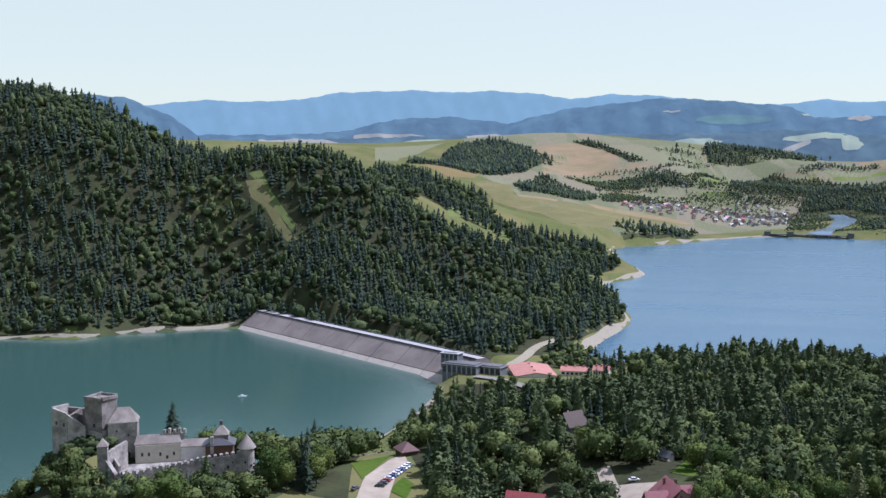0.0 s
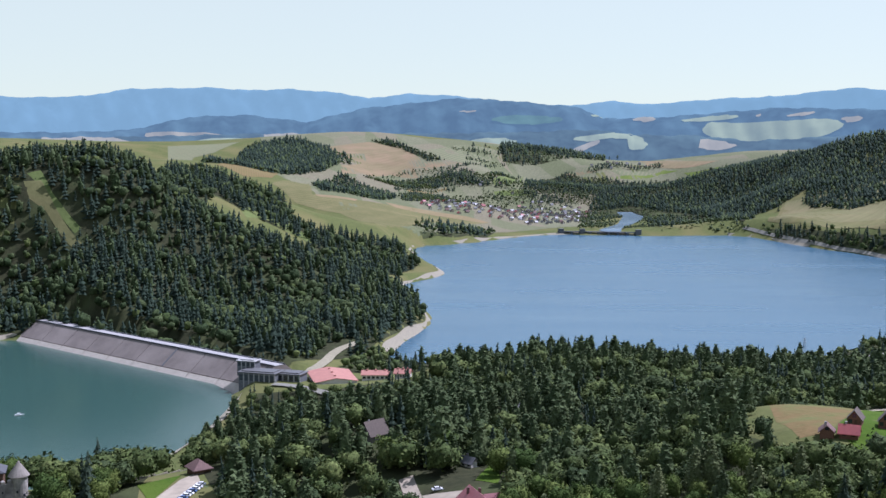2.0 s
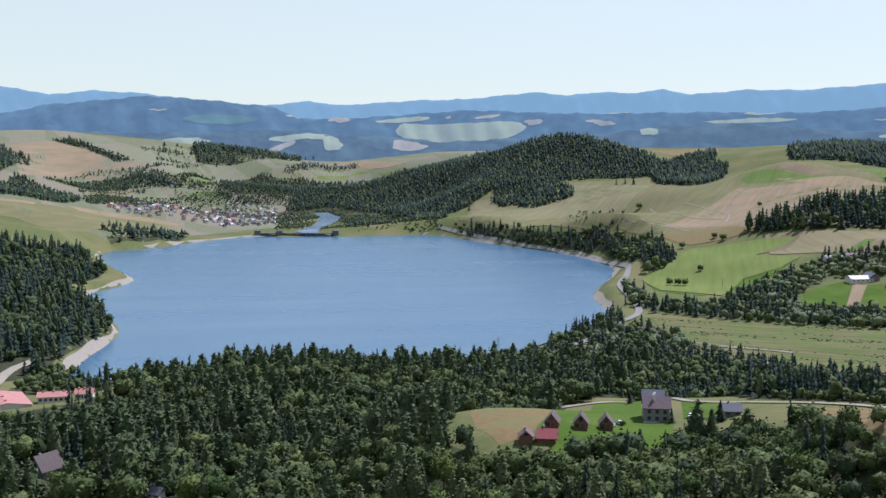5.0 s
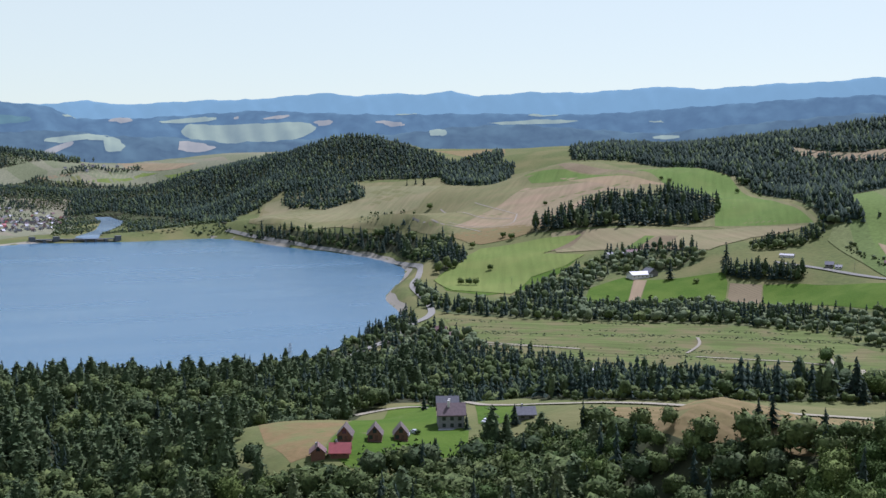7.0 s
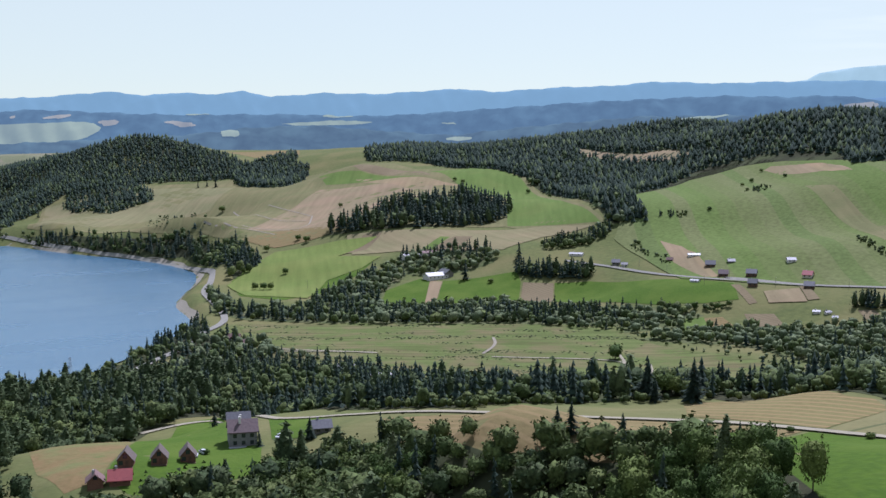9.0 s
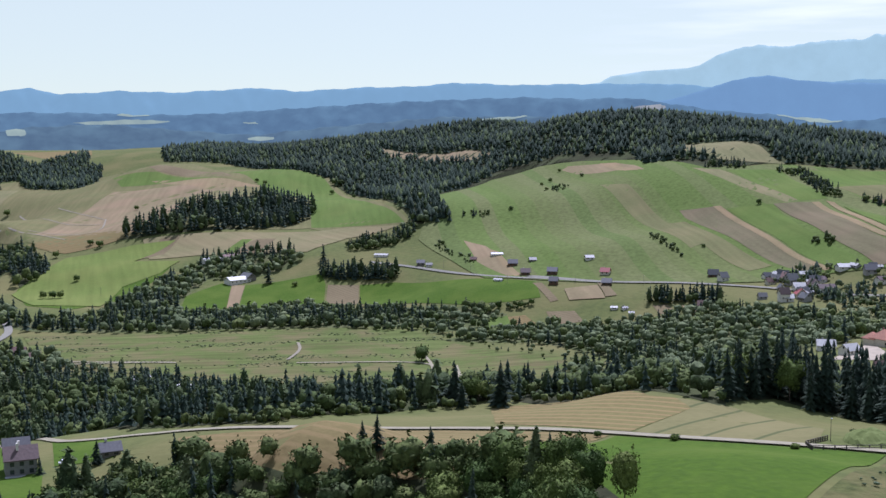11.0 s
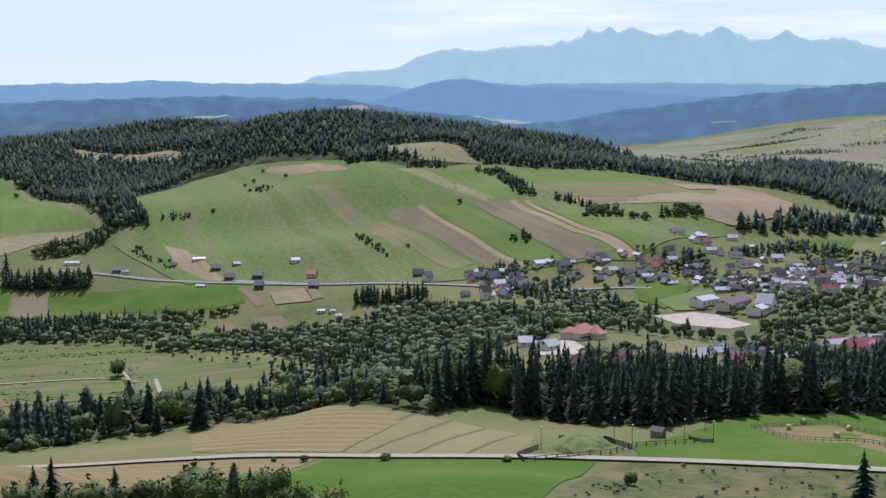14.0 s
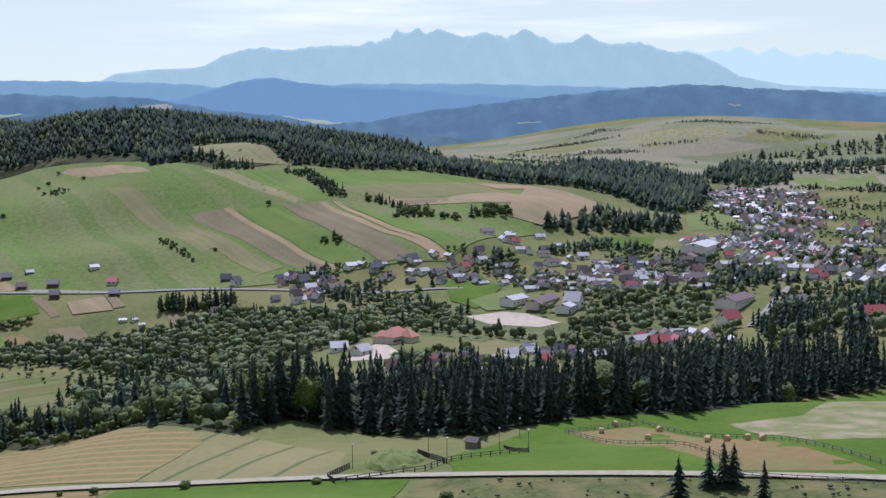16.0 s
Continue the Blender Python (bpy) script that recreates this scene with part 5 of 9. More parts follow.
field("strip_olive", [(1374, 672), (1364, 628), (1163, 455), (1138, 462)])
field("strip_brown", [(1288, 530), (1293, 490), (1163, 384), (1066, 309), (1070, 331), (1176, 425), (1268, 516)])
field("strip_olive", [(1242, 541), (1253, 510), (1104, 368), (1086, 385)])
field("strip_green", [(1283, 472), (1284, 419), (1189, 362), (1054, 265), (1062, 300), (1171, 381)])
field("strip_straw", [(1293, 491), (1293, 482), (1165, 379), (1067, 305), (1063, 309), (1168, 389)])
field("strip_brown", [(1284, 419), (1291, 378), (1167, 298), (1066, 237), (1058, 263), (1173, 340)])
field("strip_straw", [(1291, 379), (1293, 371), (1141, 272), (1061, 206), (1057, 211), (1134, 276)])
field("strip_straw", [(1298, 365), (1294, 355), (1151, 267), (1062, 201), (1058, 205), (1144, 272)])
field("strip_green", [(1281, 343), (1218, 286), (1179, 248), (1082, 191), (1065, 201), (1151, 266)])
field("strip_green", [(1469, 440), (1558, 318), (1588, 228), (1531, 222), (1364, 372)])
field("olive", [(1364, 372), (1531, 222), (1447, 175), (1325, 249), (1313, 322)])
field("tan", [(1314, 316), (1318, 236), (1430, 174), (1311, 138), (1272, 136), (1275, 213), (1279, 291)])
field("brown", [(1306, 295), (1318, 236), (1291, 230), (1281, 279)])
field("tan", [(1583, 160), (1561, 103), (1512, 66), (1269, 68), (1216, 126), (1227, 162), (1276, 160)])
field("strip_straw", [(1522, 228), (1581, 152), (1545, 150), (1483, 191)])
field("tan", [(1124, 728), (1103, 687), (1015, 594), (1005, 604), (1048, 665)])
field("strip_straw", [(1091, 676), (1081, 658), (1012, 592), (1006, 597)])
field("brown", [(990, 568), (994, 560), (954, 522), (948, 527)])
field("brown", [(929, 522), (938, 498), (919, 479), (902, 501)])
field("straw", [(904, 549), (915, 536), (900, 517), (880, 529)])
field("strip_green", [(892, 565), (907, 550), (880, 529), (857, 539)])
field("brown", [(1012, 509), (1016, 502), (980, 475), (973, 483)])
field("tan", [(982, 530), (1007, 507), (970, 482), (956, 512)])
field("brown", [(961, 433), (963, 420), (905, 375), (895, 383)])
field("straw", [(951, 400), (947, 393), (896, 354), (887, 361)])
field("lush", [(1003, 199), (1033, 175), (975, 148), (905, 162), (931, 185)])
field("pale", [(-190, 3096), (4, 3348), (-65, 3029), (-116, 2937), (-144, 2371)])
field("straw", [(-45, 2381), (42, 2850), (96, 2680), (68, 2357), (13, 2291)])
field("rows", [(65, 2266), (158, 2562), (141, 2202), (233, 2224), (344, 2300), (471, 2289), (509, 2243), (402, 2173), (227, 1824), (185, 2053), (106, 2137)])
field("strip_straw", [(146, 2202), (234, 2230), (227, 2207), (156, 2189)])
field("strip_straw", [(299, 2313), (345, 2312), (472, 2295), (510, 2249), (496, 2240), (430, 2260), (314, 2256)])
field("tan", [(220, 3125), (376, 3267), (453, 3239), (503, 3049), (628, 3045), (520, 2973), (467, 2927), (396, 2943), (247, 2737), (258, 2857), (327, 2976), (229, 3004)])
field("pale", [(535, 3190), (650, 3316), (761, 3347), (787, 3310), (632, 3068), (536, 3062)])
field("straw", [(406, 2717), (537, 2823), (515, 2784), (408, 2643)])
field("green", [(658, 2865), (840, 3228), (711, 2864), (660, 2840)])
field("green", [(650, 2811), (743, 2837), (739, 2794), (693, 2793), (650, 2798)])
field("tan", [(961, 3232), (1048, 3167), (1120, 3168), (1028, 3161), (983, 3188)])
field("pasture", [(1045, 3104), (1273, 3206), (1307, 3173), (1254, 3182), (1142, 3127)])
field("pasture", [(1313, 3144), (1390, 3065), (1388, 3020), (1317, 3110)])
field("green", [(0, 1534), (34, 1678), (62, 1731), (75, 1718), (72, 1651), (105, 1600), (99, 1552), (74, 1560), (39, 1569), (10, 1512)])
track("gravel", [(587, 755), (600, 721), (623, 675)], 3)
track("dirt", [(675, 611), (712, 628), (734, 650)], 2.5)
track("gravel", [(309, -90), (308, 0), (308, 110), (308, 215), (308, 305), (308, 350), (306, 385), (303, 409), (367, 522), (349, 526), (316, 521)], 3.6)
track("asphalt", [(436, 740), (490, 786), (544, 816), (585, 863), (643, 902), (672, 938), (706, 1006), (746, 1083), (806, 1140), (922, 1318), (973, 1539), (956, 1770), (970, 1952), (958, 2000)], 7)
track("asphalt", [(1026, 790), (1026, 715), (996, 610), (1011, 551), (1025, 469), (1008, 606), (1012, 543), (1025, 485), (1020, 398), (1013, 344), (984, 238), (975, 180)], 5)
track("gravel", [(580, 745), (623, 679)], 2.5)
track("gravel", [(669, 597), (695, 558), (718, 517), (705, 494)], 3)
track("gravel", [(653, 464), (708, 501), (745, 533)], 2.5)
track("gravel", [(718, 488), (668, 453)], 3)
track("asphalt", [(826, -30), (905, -58), (944, -77)], 6)
track("asphalt", [(1317, -162), (1457, -195), (1650, -218)], 6)
track("gravel", [(46, 768), (58, 792), (72, 865), (93, 892)], 7)
track("asphalt", [(21, 723), (35, 712), (55, 675)], 6)


# ---------------------------------------------------------------- woods
HOLES = [
    [(693, 2079), (808, 2293), (896, 2511), (917, 2612), (949, 2601), (944, 2493), (873, 2334), (814, 2240), (730, 2060)],
    [(-204, 1140), (-188, 1142), (-174, 1126), (-145, 1098), (-154, 1096), (-181, 1122), (-197, 1128)],
    [(-202, 1148), (-190, 1152), (-177, 1134), (-148, 1112), (-153, 1108), (-173, 1124)],
    [(-306, 1196), (-306, 1236), (-288, 1202), (-287, 1160)],
    [(1815, 1346), (1764, 1252), (1753, 1159), (1780, 1116), (1733, 1030), (1718, 1079), (1707, 1164), (1731, 1268)],
    [(1622, 663), (1625, 601), (1563, 518), (1521, 489), (1494, 462), (1485, 546), (1529, 602)],
    [(-200, 975), (-160, 982), (42, 762), (55, 790), (40, 800), (25, 790), (-5, 730), (-90, 830)],
    [(-5, 735), (0, 712), (60, 710), (118, 715), (115, 755), (72, 770), (74, 800), (58, 800), (30, 770)],
    [(50, 790), (70, 790), (82, 870), (100, 890), (90, 905), (68, 880)],
    [(-50, 420), (-35, 500), (-8, 500), (-8, 455), (-25, 420)],
    [(56, 300), (70, 300), (92, 395), (98, 440), (92, 442), (78, 425), (74, 440), (62, 440), (64, 405), (60, 372)],
    [(50, 464), (62, 464), (66, 480), (68, 488), (48, 488)],
    [(19, 310), (31, 310), (40, 418), (22, 418)],
    [(38, 700), (42, 765), (100, 765), (92, 690), (70, 670)],
]


def cleared(ring, reach=65.0):
    """The ring drawn out towards the dam side, so that no tall trees stand just before an open place."""
    p = sorted(set(ring) | {(x - reach, y - 0.09 * reach) for x, y in ring})
    hull = []
    for way in (p, p[::-1]):
        side = []
        for q in way:
            while len(side) > 1 and (side[-1][0] - side[-2][0]) * (q[1] - side[-2][1]) <= (side[-1][1] - side[-2][1]) * (q[0] - side[-2][0]):
                side.pop()
            side.append(q)
        hull += side[:-1]
    return hull


PITCH = [(882, 168), (897, 141), (889, 123), (856, 97), (841, 111), (853, 148)]
PADDOCK = [(931, 170), (971, 139), (966, 127), (904, 128), (899, 154)]
VILLAGE_MEADOW = [(726, 147), (761, 136), (738, 115), (677, 114), (667, 138)]
FORECOURT = [(746, 206), (722, 212), (682, 216), (681, 190), (706, 189)]
HOLES += [cleared(PITCH), cleared(PADDOCK, 30), cleared(VILLAGE_MEADOW, 50), cleared(FORECOURT, 55)]
field("floor", [(-620, 830), (-480, 870), (-386, 910), (-245, 950), (-200, 985), (-150, 968), (-50, 858), (30, 785), (95, 860), (125, 935), (172, 1035), (182, 1090), (182, 1200), (165, 1330), (60, 1340), (-60, 1270), (-160, 1290), (-300, 1300), (-420, 1300), (-520, 1370), (-660, 1400)], "forest_floor")
wood("hill_forest", [(-620, 830), (-480, 870), (-386, 910), (-245, 950), (-200, 985), (-150, 968), (-50, 858), (30, 785), (95, 860), (125, 935), (172, 1035), (182, 1090), (182, 1200), (165, 1330), (60, 1340), (-60, 1270), (-160, 1290), (-300, 1300), (-420, 1300), (-520, 1370), (-660, 1400)],
     7.5, (11, 19), 0.70, 1, 107, "dense mixed forest of dark spruces on a steep hillside", HOLES, larches=0.3)
field("floor", [(-110, 1174), (-98, 2285), (-27, 2264), (77, 1739), (110, 1689), (228, 1660), (241, 1499), (186, 1350), (126, 1385), (93, 1545), (78, 1569), (5, 1534), (-34, 1538), (-87, 1183)], "forest_floor")
wood("ridge_forest", [(-110, 1174), (-98, 2285), (-27, 2264), (77, 1739), (110, 1689), (228, 1660), (241, 1499), (186, 1350), (126, 1385), (93, 1545), (78, 1569), (5, 1534), (-34, 1538), (-87, 1183)],
     10.5, (13, 21), 0.75, 1, 114, "forest of spruces on a low ridge by the lake", HOLES)
field("floor", [(-77, 2371), (27, 3136), (156, 3146), (263, 2902), (206, 2736), (102, 2604)], "forest_floor")
wood("far_forest", [(-77, 2371), (27, 3136), (156, 3146), (263, 2902), (206, 2736), (102, 2604)],
     8.2, (10, 15), 0.8, 0, 121, "distant wood of spruces on a knoll", HOLES)
field("floor", [(167, 2567), (247, 2729), (366, 2577), (254, 2280), (158, 2248)], "forest_floor")
wood("far_forest", [(167, 2567), (247, 2729), (366, 2577), (254, 2280), (158, 2248)],
     8, (10, 15), 0.8, 0, 128, "distant wood of spruces among hay fields", HOLES)
wood("valley_trees", [(306, 2785), (435, 2907), (601, 2915), (639, 2882), (838, 3235), (643, 2831), (537, 2823), (396, 2743)],
     6.2, (8, 13), 0.25, 0, 901, "valley trees with spruces before the far town", HOLES)
wood("valley_trees", [(375, 2594), (633, 2789), (871, 2775), (1005, 2710), (896, 2664), (853, 2717), (683, 2752), (481, 2459), (362, 2462)],
     6.2, (6, 10), 0.15, 0, 902, "garden trees with spruces round the far town", HOLES)
field("floor", [(1069, 2175), (1137, 2189), (1198, 2212), (1254, 2160), (1378, 2076), (1465, 1985), (1522, 1957), (1570, 2147), (1518, 2236), (1470, 2311), (1430, 2378), (1401, 2465), (1542, 2874), (1436, 2841), (1404, 2937), (1187, 2647), (1117, 2643), (1025, 2705), (924, 2780), (855, 2655), (976, 2652), (1043, 2470), (970, 2023)], "forest_floor")
wood("far_forest", [(1069, 2175), (1137, 2189), (1198, 2212), (1254, 2160), (1378, 2076), (1465, 1985), (1522, 1957), (1570, 2147), (1518, 2236), (1470, 2311), (1430, 2378), (1401, 2465), (1542, 2874), (1436, 2841), (1404, 2937), (1187, 2647), (1117, 2643), (1025, 2705), (924, 2780), (855, 2655), (976, 2652), (1043, 2470), (970, 2023)],
     7.6, (10, 15), 0.85, 0, 903, "dark dense forest of spruces over a cone-shaped hill", HOLES)
field("floor", [(726, 2804), (850, 3201), (978, 3227), (1001, 3131), (1096, 3099), (1238, 3142), (1377, 3078), (1212, 2638), (1117, 2600), (1044, 2649), (903, 2777)], "forest_floor")
wood("far_forest", [(726, 2804), (850, 3201), (978, 3227), (1001, 3131), (1096, 3099), (1238, 3142), (1377, 3078), (1212, 2638), (1117, 2600), (1044, 2649), (903, 2777)],
     8, (9, 13), 0.6, 0, 904, "distant forest of spruces behind the far town", HOLES)
field("floor", [(386, 3284), (447, 3313), (504, 3153), (568, 3062), (518, 3047), (447, 3198)], "forest_floor")
wood("far_forest", [(386, 3284), (447, 3313), (504, 3153), (568, 3062), (518, 3047), (447, 3198)],
     9, (10, 15), 0.8, 0, 905, "strip of dark spruces on a stubble hill", HOLES)
wood("far_hedge", [(624, 3272), (749, 3295), (765, 3291), (632, 3228)],
     9, (7, 11), 0.4, 0, 906, "far hedge with spruces between pale fields", HOLES)
wood("far_hedge", [(653, 3168), (816, 3285), (813, 3273), (643, 3121)],
     9, (7, 11), 0.4, 0, 907, "far hedge with spruces between pale fields", HOLES)
wood("far_hedge", [(1018, 3183), (1289, 3271), (1284, 3234), (1024, 3149)],
     8, (7, 11), 0.5, 0, 908, "far hedge with spruces along a road", HOLES)
wood("far_hedge", [(1008, 1510), (1035, 1501), (1032, 1466), (1028, 1468)],
     8, (7, 11), 0.3, 0, 909, "hedge of bushes and spruces below a meadow", HOLES)
field("floor", [(315, 1994), (349, 2078), (505, 2149), (448, 1990), (310, 1901)], "forest_floor")
bushes = scatter([(651, 885), (752, 758), (842, 596), (815, 570), (794, 528), (739, 523), (700, 440), (652, 500), (603, 533), (577, 586), (556, 706), (590, 780)], 3.0, 958, HOLES)
run, across = bushes @ np.array((0.616, -0.788)), bushes @ np.array((0.788, 0.616))
thick = np.sin(across / 5 + 0.6 * np.sin(run / 40)) + 0.8 * np.sin(across / 13 + 1 + 0.5 * np.sin(run / 23)) + 0.6 * np.sin(run / 19 + across / 30) + 0.4 * np.random.RandomState(5).randn(len(bushes))
planted("flats_scrub", bushes[thick > 1.0], LEAF_FAR, (0.7, 2.0), (1.5, 2.6), foliage("scrub_willow_leaves", (0.104, 0.126, 0.054), 0.9, gap=0.7), "low willow bushes in streaky thickets on rough green flats", 958, 0.2)
wood("lakeside_trees", [(315, 1994), (349, 2078), (505, 2149), (448, 1990), (310, 1901)],
     13, (12, 18), 0.5, 0, 142, "strip of spruces along the lake shore", HOLES)
field("floor", [(1156, 2142), (1213, 2222), (1279, 2214), (1320, 2185), (1296, 2034), (1261, 1979), (1160, 1963)], "forest_floor")
wood("copse", [(1156, 2142), (1213, 2222), (1279, 2214), (1320, 2185), (1296, 2034), (1261, 1979), (1160, 1963)],
     8.5, (11, 16), 0.8, 0, 163, "copse of spruces in a hillside meadow", HOLES)
field("floor", [(1424, 1925), (1509, 2040), (1579, 2037), (1762, 2134), (1504, 1821), (1401, 1792)], "forest_floor")
wood("copse", [(1424, 1925), (1509, 2040), (1579, 2037), (1762, 2134), (1504, 1821), (1401, 1792)],
     8.5, (11, 16), 0.85, 0, 170, "dark wood of spruces at a meadow edge", HOLES)
field("floor", [(976, 1957), (986, 1745), (1015, 1500), (949, 1275), (876, 1134), (819, 1121), (910, 1293), (971, 1449), (959, 1864)], "forest_floor")
wood("lakeside_trees", [(976, 1957), (986, 1745), (1015, 1500), (949, 1275), (876, 1134), (819, 1121), (910, 1293), (971, 1449), (959, 1864)],
     10, (12, 20), 0.6, 1, 177, "belt of spruces along the lake shore", HOLES)
field("floor", [(1474, 1996), (1547, 1989), (1586, 1879), (1534, 1819), (1401, 1732), (1412, 1895)], "forest_floor")
wood("copse", [(1474, 1996), (1547, 1989), (1586, 1879), (1534, 1819), (1401, 1732), (1412, 1895)],
     8.5, (11, 16), 0.9, 0, 184, "wood of spruces on a meadow hill", HOLES)
field("floor", [(1007, 1191), (1062, 1160), (1158, 1147), (1249, 1122), (1251, 1057), (1214, 1026), (1129, 1017), (1065, 1077), (1017, 1156)], "forest_floor")
wood("copse", [(1007, 1191), (1062, 1160), (1158, 1147), (1249, 1122), (1251, 1057), (1214, 1026), (1129, 1017), (1065, 1077), (1017, 1156)],
     9, (18, 26), 0.95, 1, 191, "dark wood of spruces on a hayfield slope", HOLES)
field("floor", [(1647, 1764), (1637, 1583), (1504, 1227), (1384, 1051), (1156, 819), (1167, 770), (1225, 822), (1302, 889), (1622, 967), (1623, 864), (1590, 714), (1487, 654), (1477, 567), (1532, 521), (1489, 484), (1516, 407), (1578, 307), (1616, 154), (1803, 164), (1795, 257), (2000, 400), (2230, 700), (2400, 1050), (2480, 1400), (2500, 1800), (2350, 2100), (1739, 1861)], "forest_floor")
wood("crest_forest", [(1647, 1764), (1637, 1583), (1504, 1227), (1384, 1051), (1156, 819), (1167, 770), (1225, 822), (1302, 889), (1622, 967), (1623, 864), (1590, 714), (1487, 654), (1477, 567), (1532, 521), (1489, 484), (1516, 407), (1578, 307), (1616, 154), (1803, 164), (1795, 257), (2000, 400), (2230, 700), (2400, 1050), (2480, 1400), (2500, 1800), (2350, 2100), (1739, 1861)],
     9.3, (12, 18), 0.90, 0, 198, "wide dark forest of spruces over the hill crest", HOLES)
wood("field_hedge", [(1453, 474), (1437, 432), (1317, 374), (1307, 349), (1328, 356), (1469, 426), (1474, 442)], 6.0, (7, 12), 0.15, 1, 940, "dense hedge of leafy bushes with spruces between hill fields", HOLES)
wood("field_hedge", [(1311, 334), (1276, 290), (1217, 257), (1242, 257), (1291, 293), (1324, 330)], 6.0, (7, 12), 0.4, 1, 941, "dense hedge of leafy bushes with spruces between hill fields", HOLES)
wood("field_hedge", [(1202, 277), (1208, 238), (1246, 249), (1262, 282)], 6.0, (8, 13), 0.3, 1, 942, "dense hedge of leafy bushes with spruces between hill fields", HOLES)
wood("field_hedge", [(1202, 232), (1191, 203), (1209, 206), (1227, 233)], 6.0, (7, 12), 0.4, 1, 943, "dense hedge of leafy bushes with spruces between hill fields", HOLES)
wood("field_hedge", [(1213, 198), (1228, 159), (1249, 160), (1240, 198)], 6.0, (10, 15), 0.3, 1, 944, "dense hedge of leafy bushes with spruces between hill fields", HOLES)
wood("field_hedge", [(1151, 515), (1112, 462), (1121, 464), (1175, 520)], 5, (5, 8), 0.1, 1, 945, "dense hedge of leafy bushes with spruces between hill fields", HOLES)
wood("field_hedge", [(1192, 770), (1207, 745), (1217, 751), (1206, 770)], 6.0, (6, 10), 0.1, 1, 946, "dense hedge of leafy bushes with spruces between hill fields", HOLES)
wood("field_hedge", [(1146, 345), (1130, 318), (1151, 323), (1159, 345)], 6, (7, 11), 0.1, 1, 947, "dense hedge of leafy bushes with spruces between hill fields", HOLES)
wood("field_hedge", [(1357, 748), (1345, 719), (1384, 721), (1421, 748)], 6, (4, 7), 0.1, 1, 948, "dense hedge of leafy bushes with spruces between hill fields", HOLES)
wood("field_hedge", [(1435, 553), (1445, 502), (1476, 514), (1462, 558)], 7, (8, 13), 0.6, 1, 949, "dense hedge of leafy bushes with spruces between hill fields", HOLES)
wood("field_hedge", [(1105, 758), (1046, 668), (1044, 672), (1098, 757)], 5, (3, 5), 0.05, 1, 950, "dense hedge of leafy bushes with spruces between hill fields", HOLES)
wood("field_hedge", [(968, 441), (958, 372), (973, 376), (979, 446)], 5, (12, 17), 0.9, 1, 951, "dense dark row of spruces by a field", HOLES)
wood("field_hedge", [(916, 567), (925, 537), (936, 543), (927, 572)], 5, (6, 9), 0.0, 1, 952, "dense hedge of leafy bushes with spruces between hill fields", HOLES)
wood("field_hedge", [(905, 596), (908, 574), (921, 582), (917, 600)], 6, (9, 13), 0.1, 1, 953, "dense hedge of leafy bushes with spruces between hill fields", HOLES)
wood("field_hedge", [(964, 809), (989, 730), (1007, 743), (981, 822)], 5.5, (13, 18), 0.9, 1, 954, "dense square wood of spruces beside fields", HOLES)
wood("field_hedge", [(1051, 839), (1072, 816), (1123, 797), (1143, 811), (1109, 842), (1090, 867)], 6.5, (11, 16), 0.7, 1, 955, "belt of spruces between fields", HOLES)
field("thicket", [(739, 810), (791, 864), (829, 833), (892, 786), (917, 603), (911, 552), (868, 551), (821, 578), (805, 682)], "forest_floor")
wood("river_wood", [(739, 810), (791, 864), (829, 833), (892, 786), (917, 603), (911, 552), (868, 551), (821, 578), (805, 682)],
     7.6, (8, 14), 0.15, 1, 226, "belt of spruces along a river", HOLES)
field("thicket", [(803, 555), (876, 533), (918, 456), (940, 371), (926, 294), (891, 242), (753, 222), (695, 282), (677, 320), (766, 371), (827, 475)], "forest_floor")
wood("river_wood", [(803, 555), (876, 533), (918, 456), (940, 371), (926, 294), (891, 242), (753, 222), (695, 282), (677, 320), (766, 371), (827, 475)],
     7.2, (9, 15), 0.08, 1, 233, "grey-green thicket with spruces along a river", HOLES)
field("thicket", [(759, 1084), (697, 948), (741, 902), (821, 957), (891, 978), (946, 978), (987, 1000), (1031, 897), (993, 865), (961, 886), (922, 935), (850, 898), (792, 856), (793, 794), (899, 617), (871, 599), (812, 674), (719, 794), (672, 906), (672, 962)], "forest_floor")
wood("river_wood", [(759, 1084), (697, 948), (741, 902), (821, 957), (891, 978), (946, 978), (987, 1000), (1031, 897), (993, 865), (961, 886), (922, 935), (850, 898), (792, 856), (793, 794), (899, 617), (871, 599), (812, 674), (719, 794), (672, 906), (672, 962)],
     7.8, (10, 17), 0.35, 1, 240, "belt of spruces at the foot of fields", HOLES)
field("floor", [(363, 718), (472, 733), (533, 681), (558, 635), (536, 472), (395, 301), (685, 364), (390, 196), (373, 190), (418, 264), (362, 292), (315, 319), (327, 391), (373, 540), (312, 539), (274, 544)], "forest_floor")
wood("hedge_wood", [(363, 718), (472, 733), (533, 681), (558, 635), (536, 472), (395, 301), (685, 364), (390, 196), (373, 190), (418, 264), (362, 292), (315, 319), (327, 391), (373, 540), (312, 539), (274, 544)],
     6.0, (7, 14), 0.66, 1, 247, "belt of spruces and bushes behind a meadow", HOLES, larches=0.25)
wood("bush_hedge", [(330, 381), (312, 311), (356, 290), (399, 266), (377, 191), (394, 197), (415, 275), (371, 300), (348, 343), (344, 397)], 4.6, (3.5, 6.5), 0.0, 1, 960, "dense low hedge of rounded leafy bushes without spruces", HOLES)
wood("bush_hedge", [(344, 544), (397, 553), (334, 386), (342, 394), (409, 564), (352, 556)], 4.6, (3.5, 6.5), 0.0, 1, 961, "dense low hedge of rounded leafy bushes without spruces", HOLES)
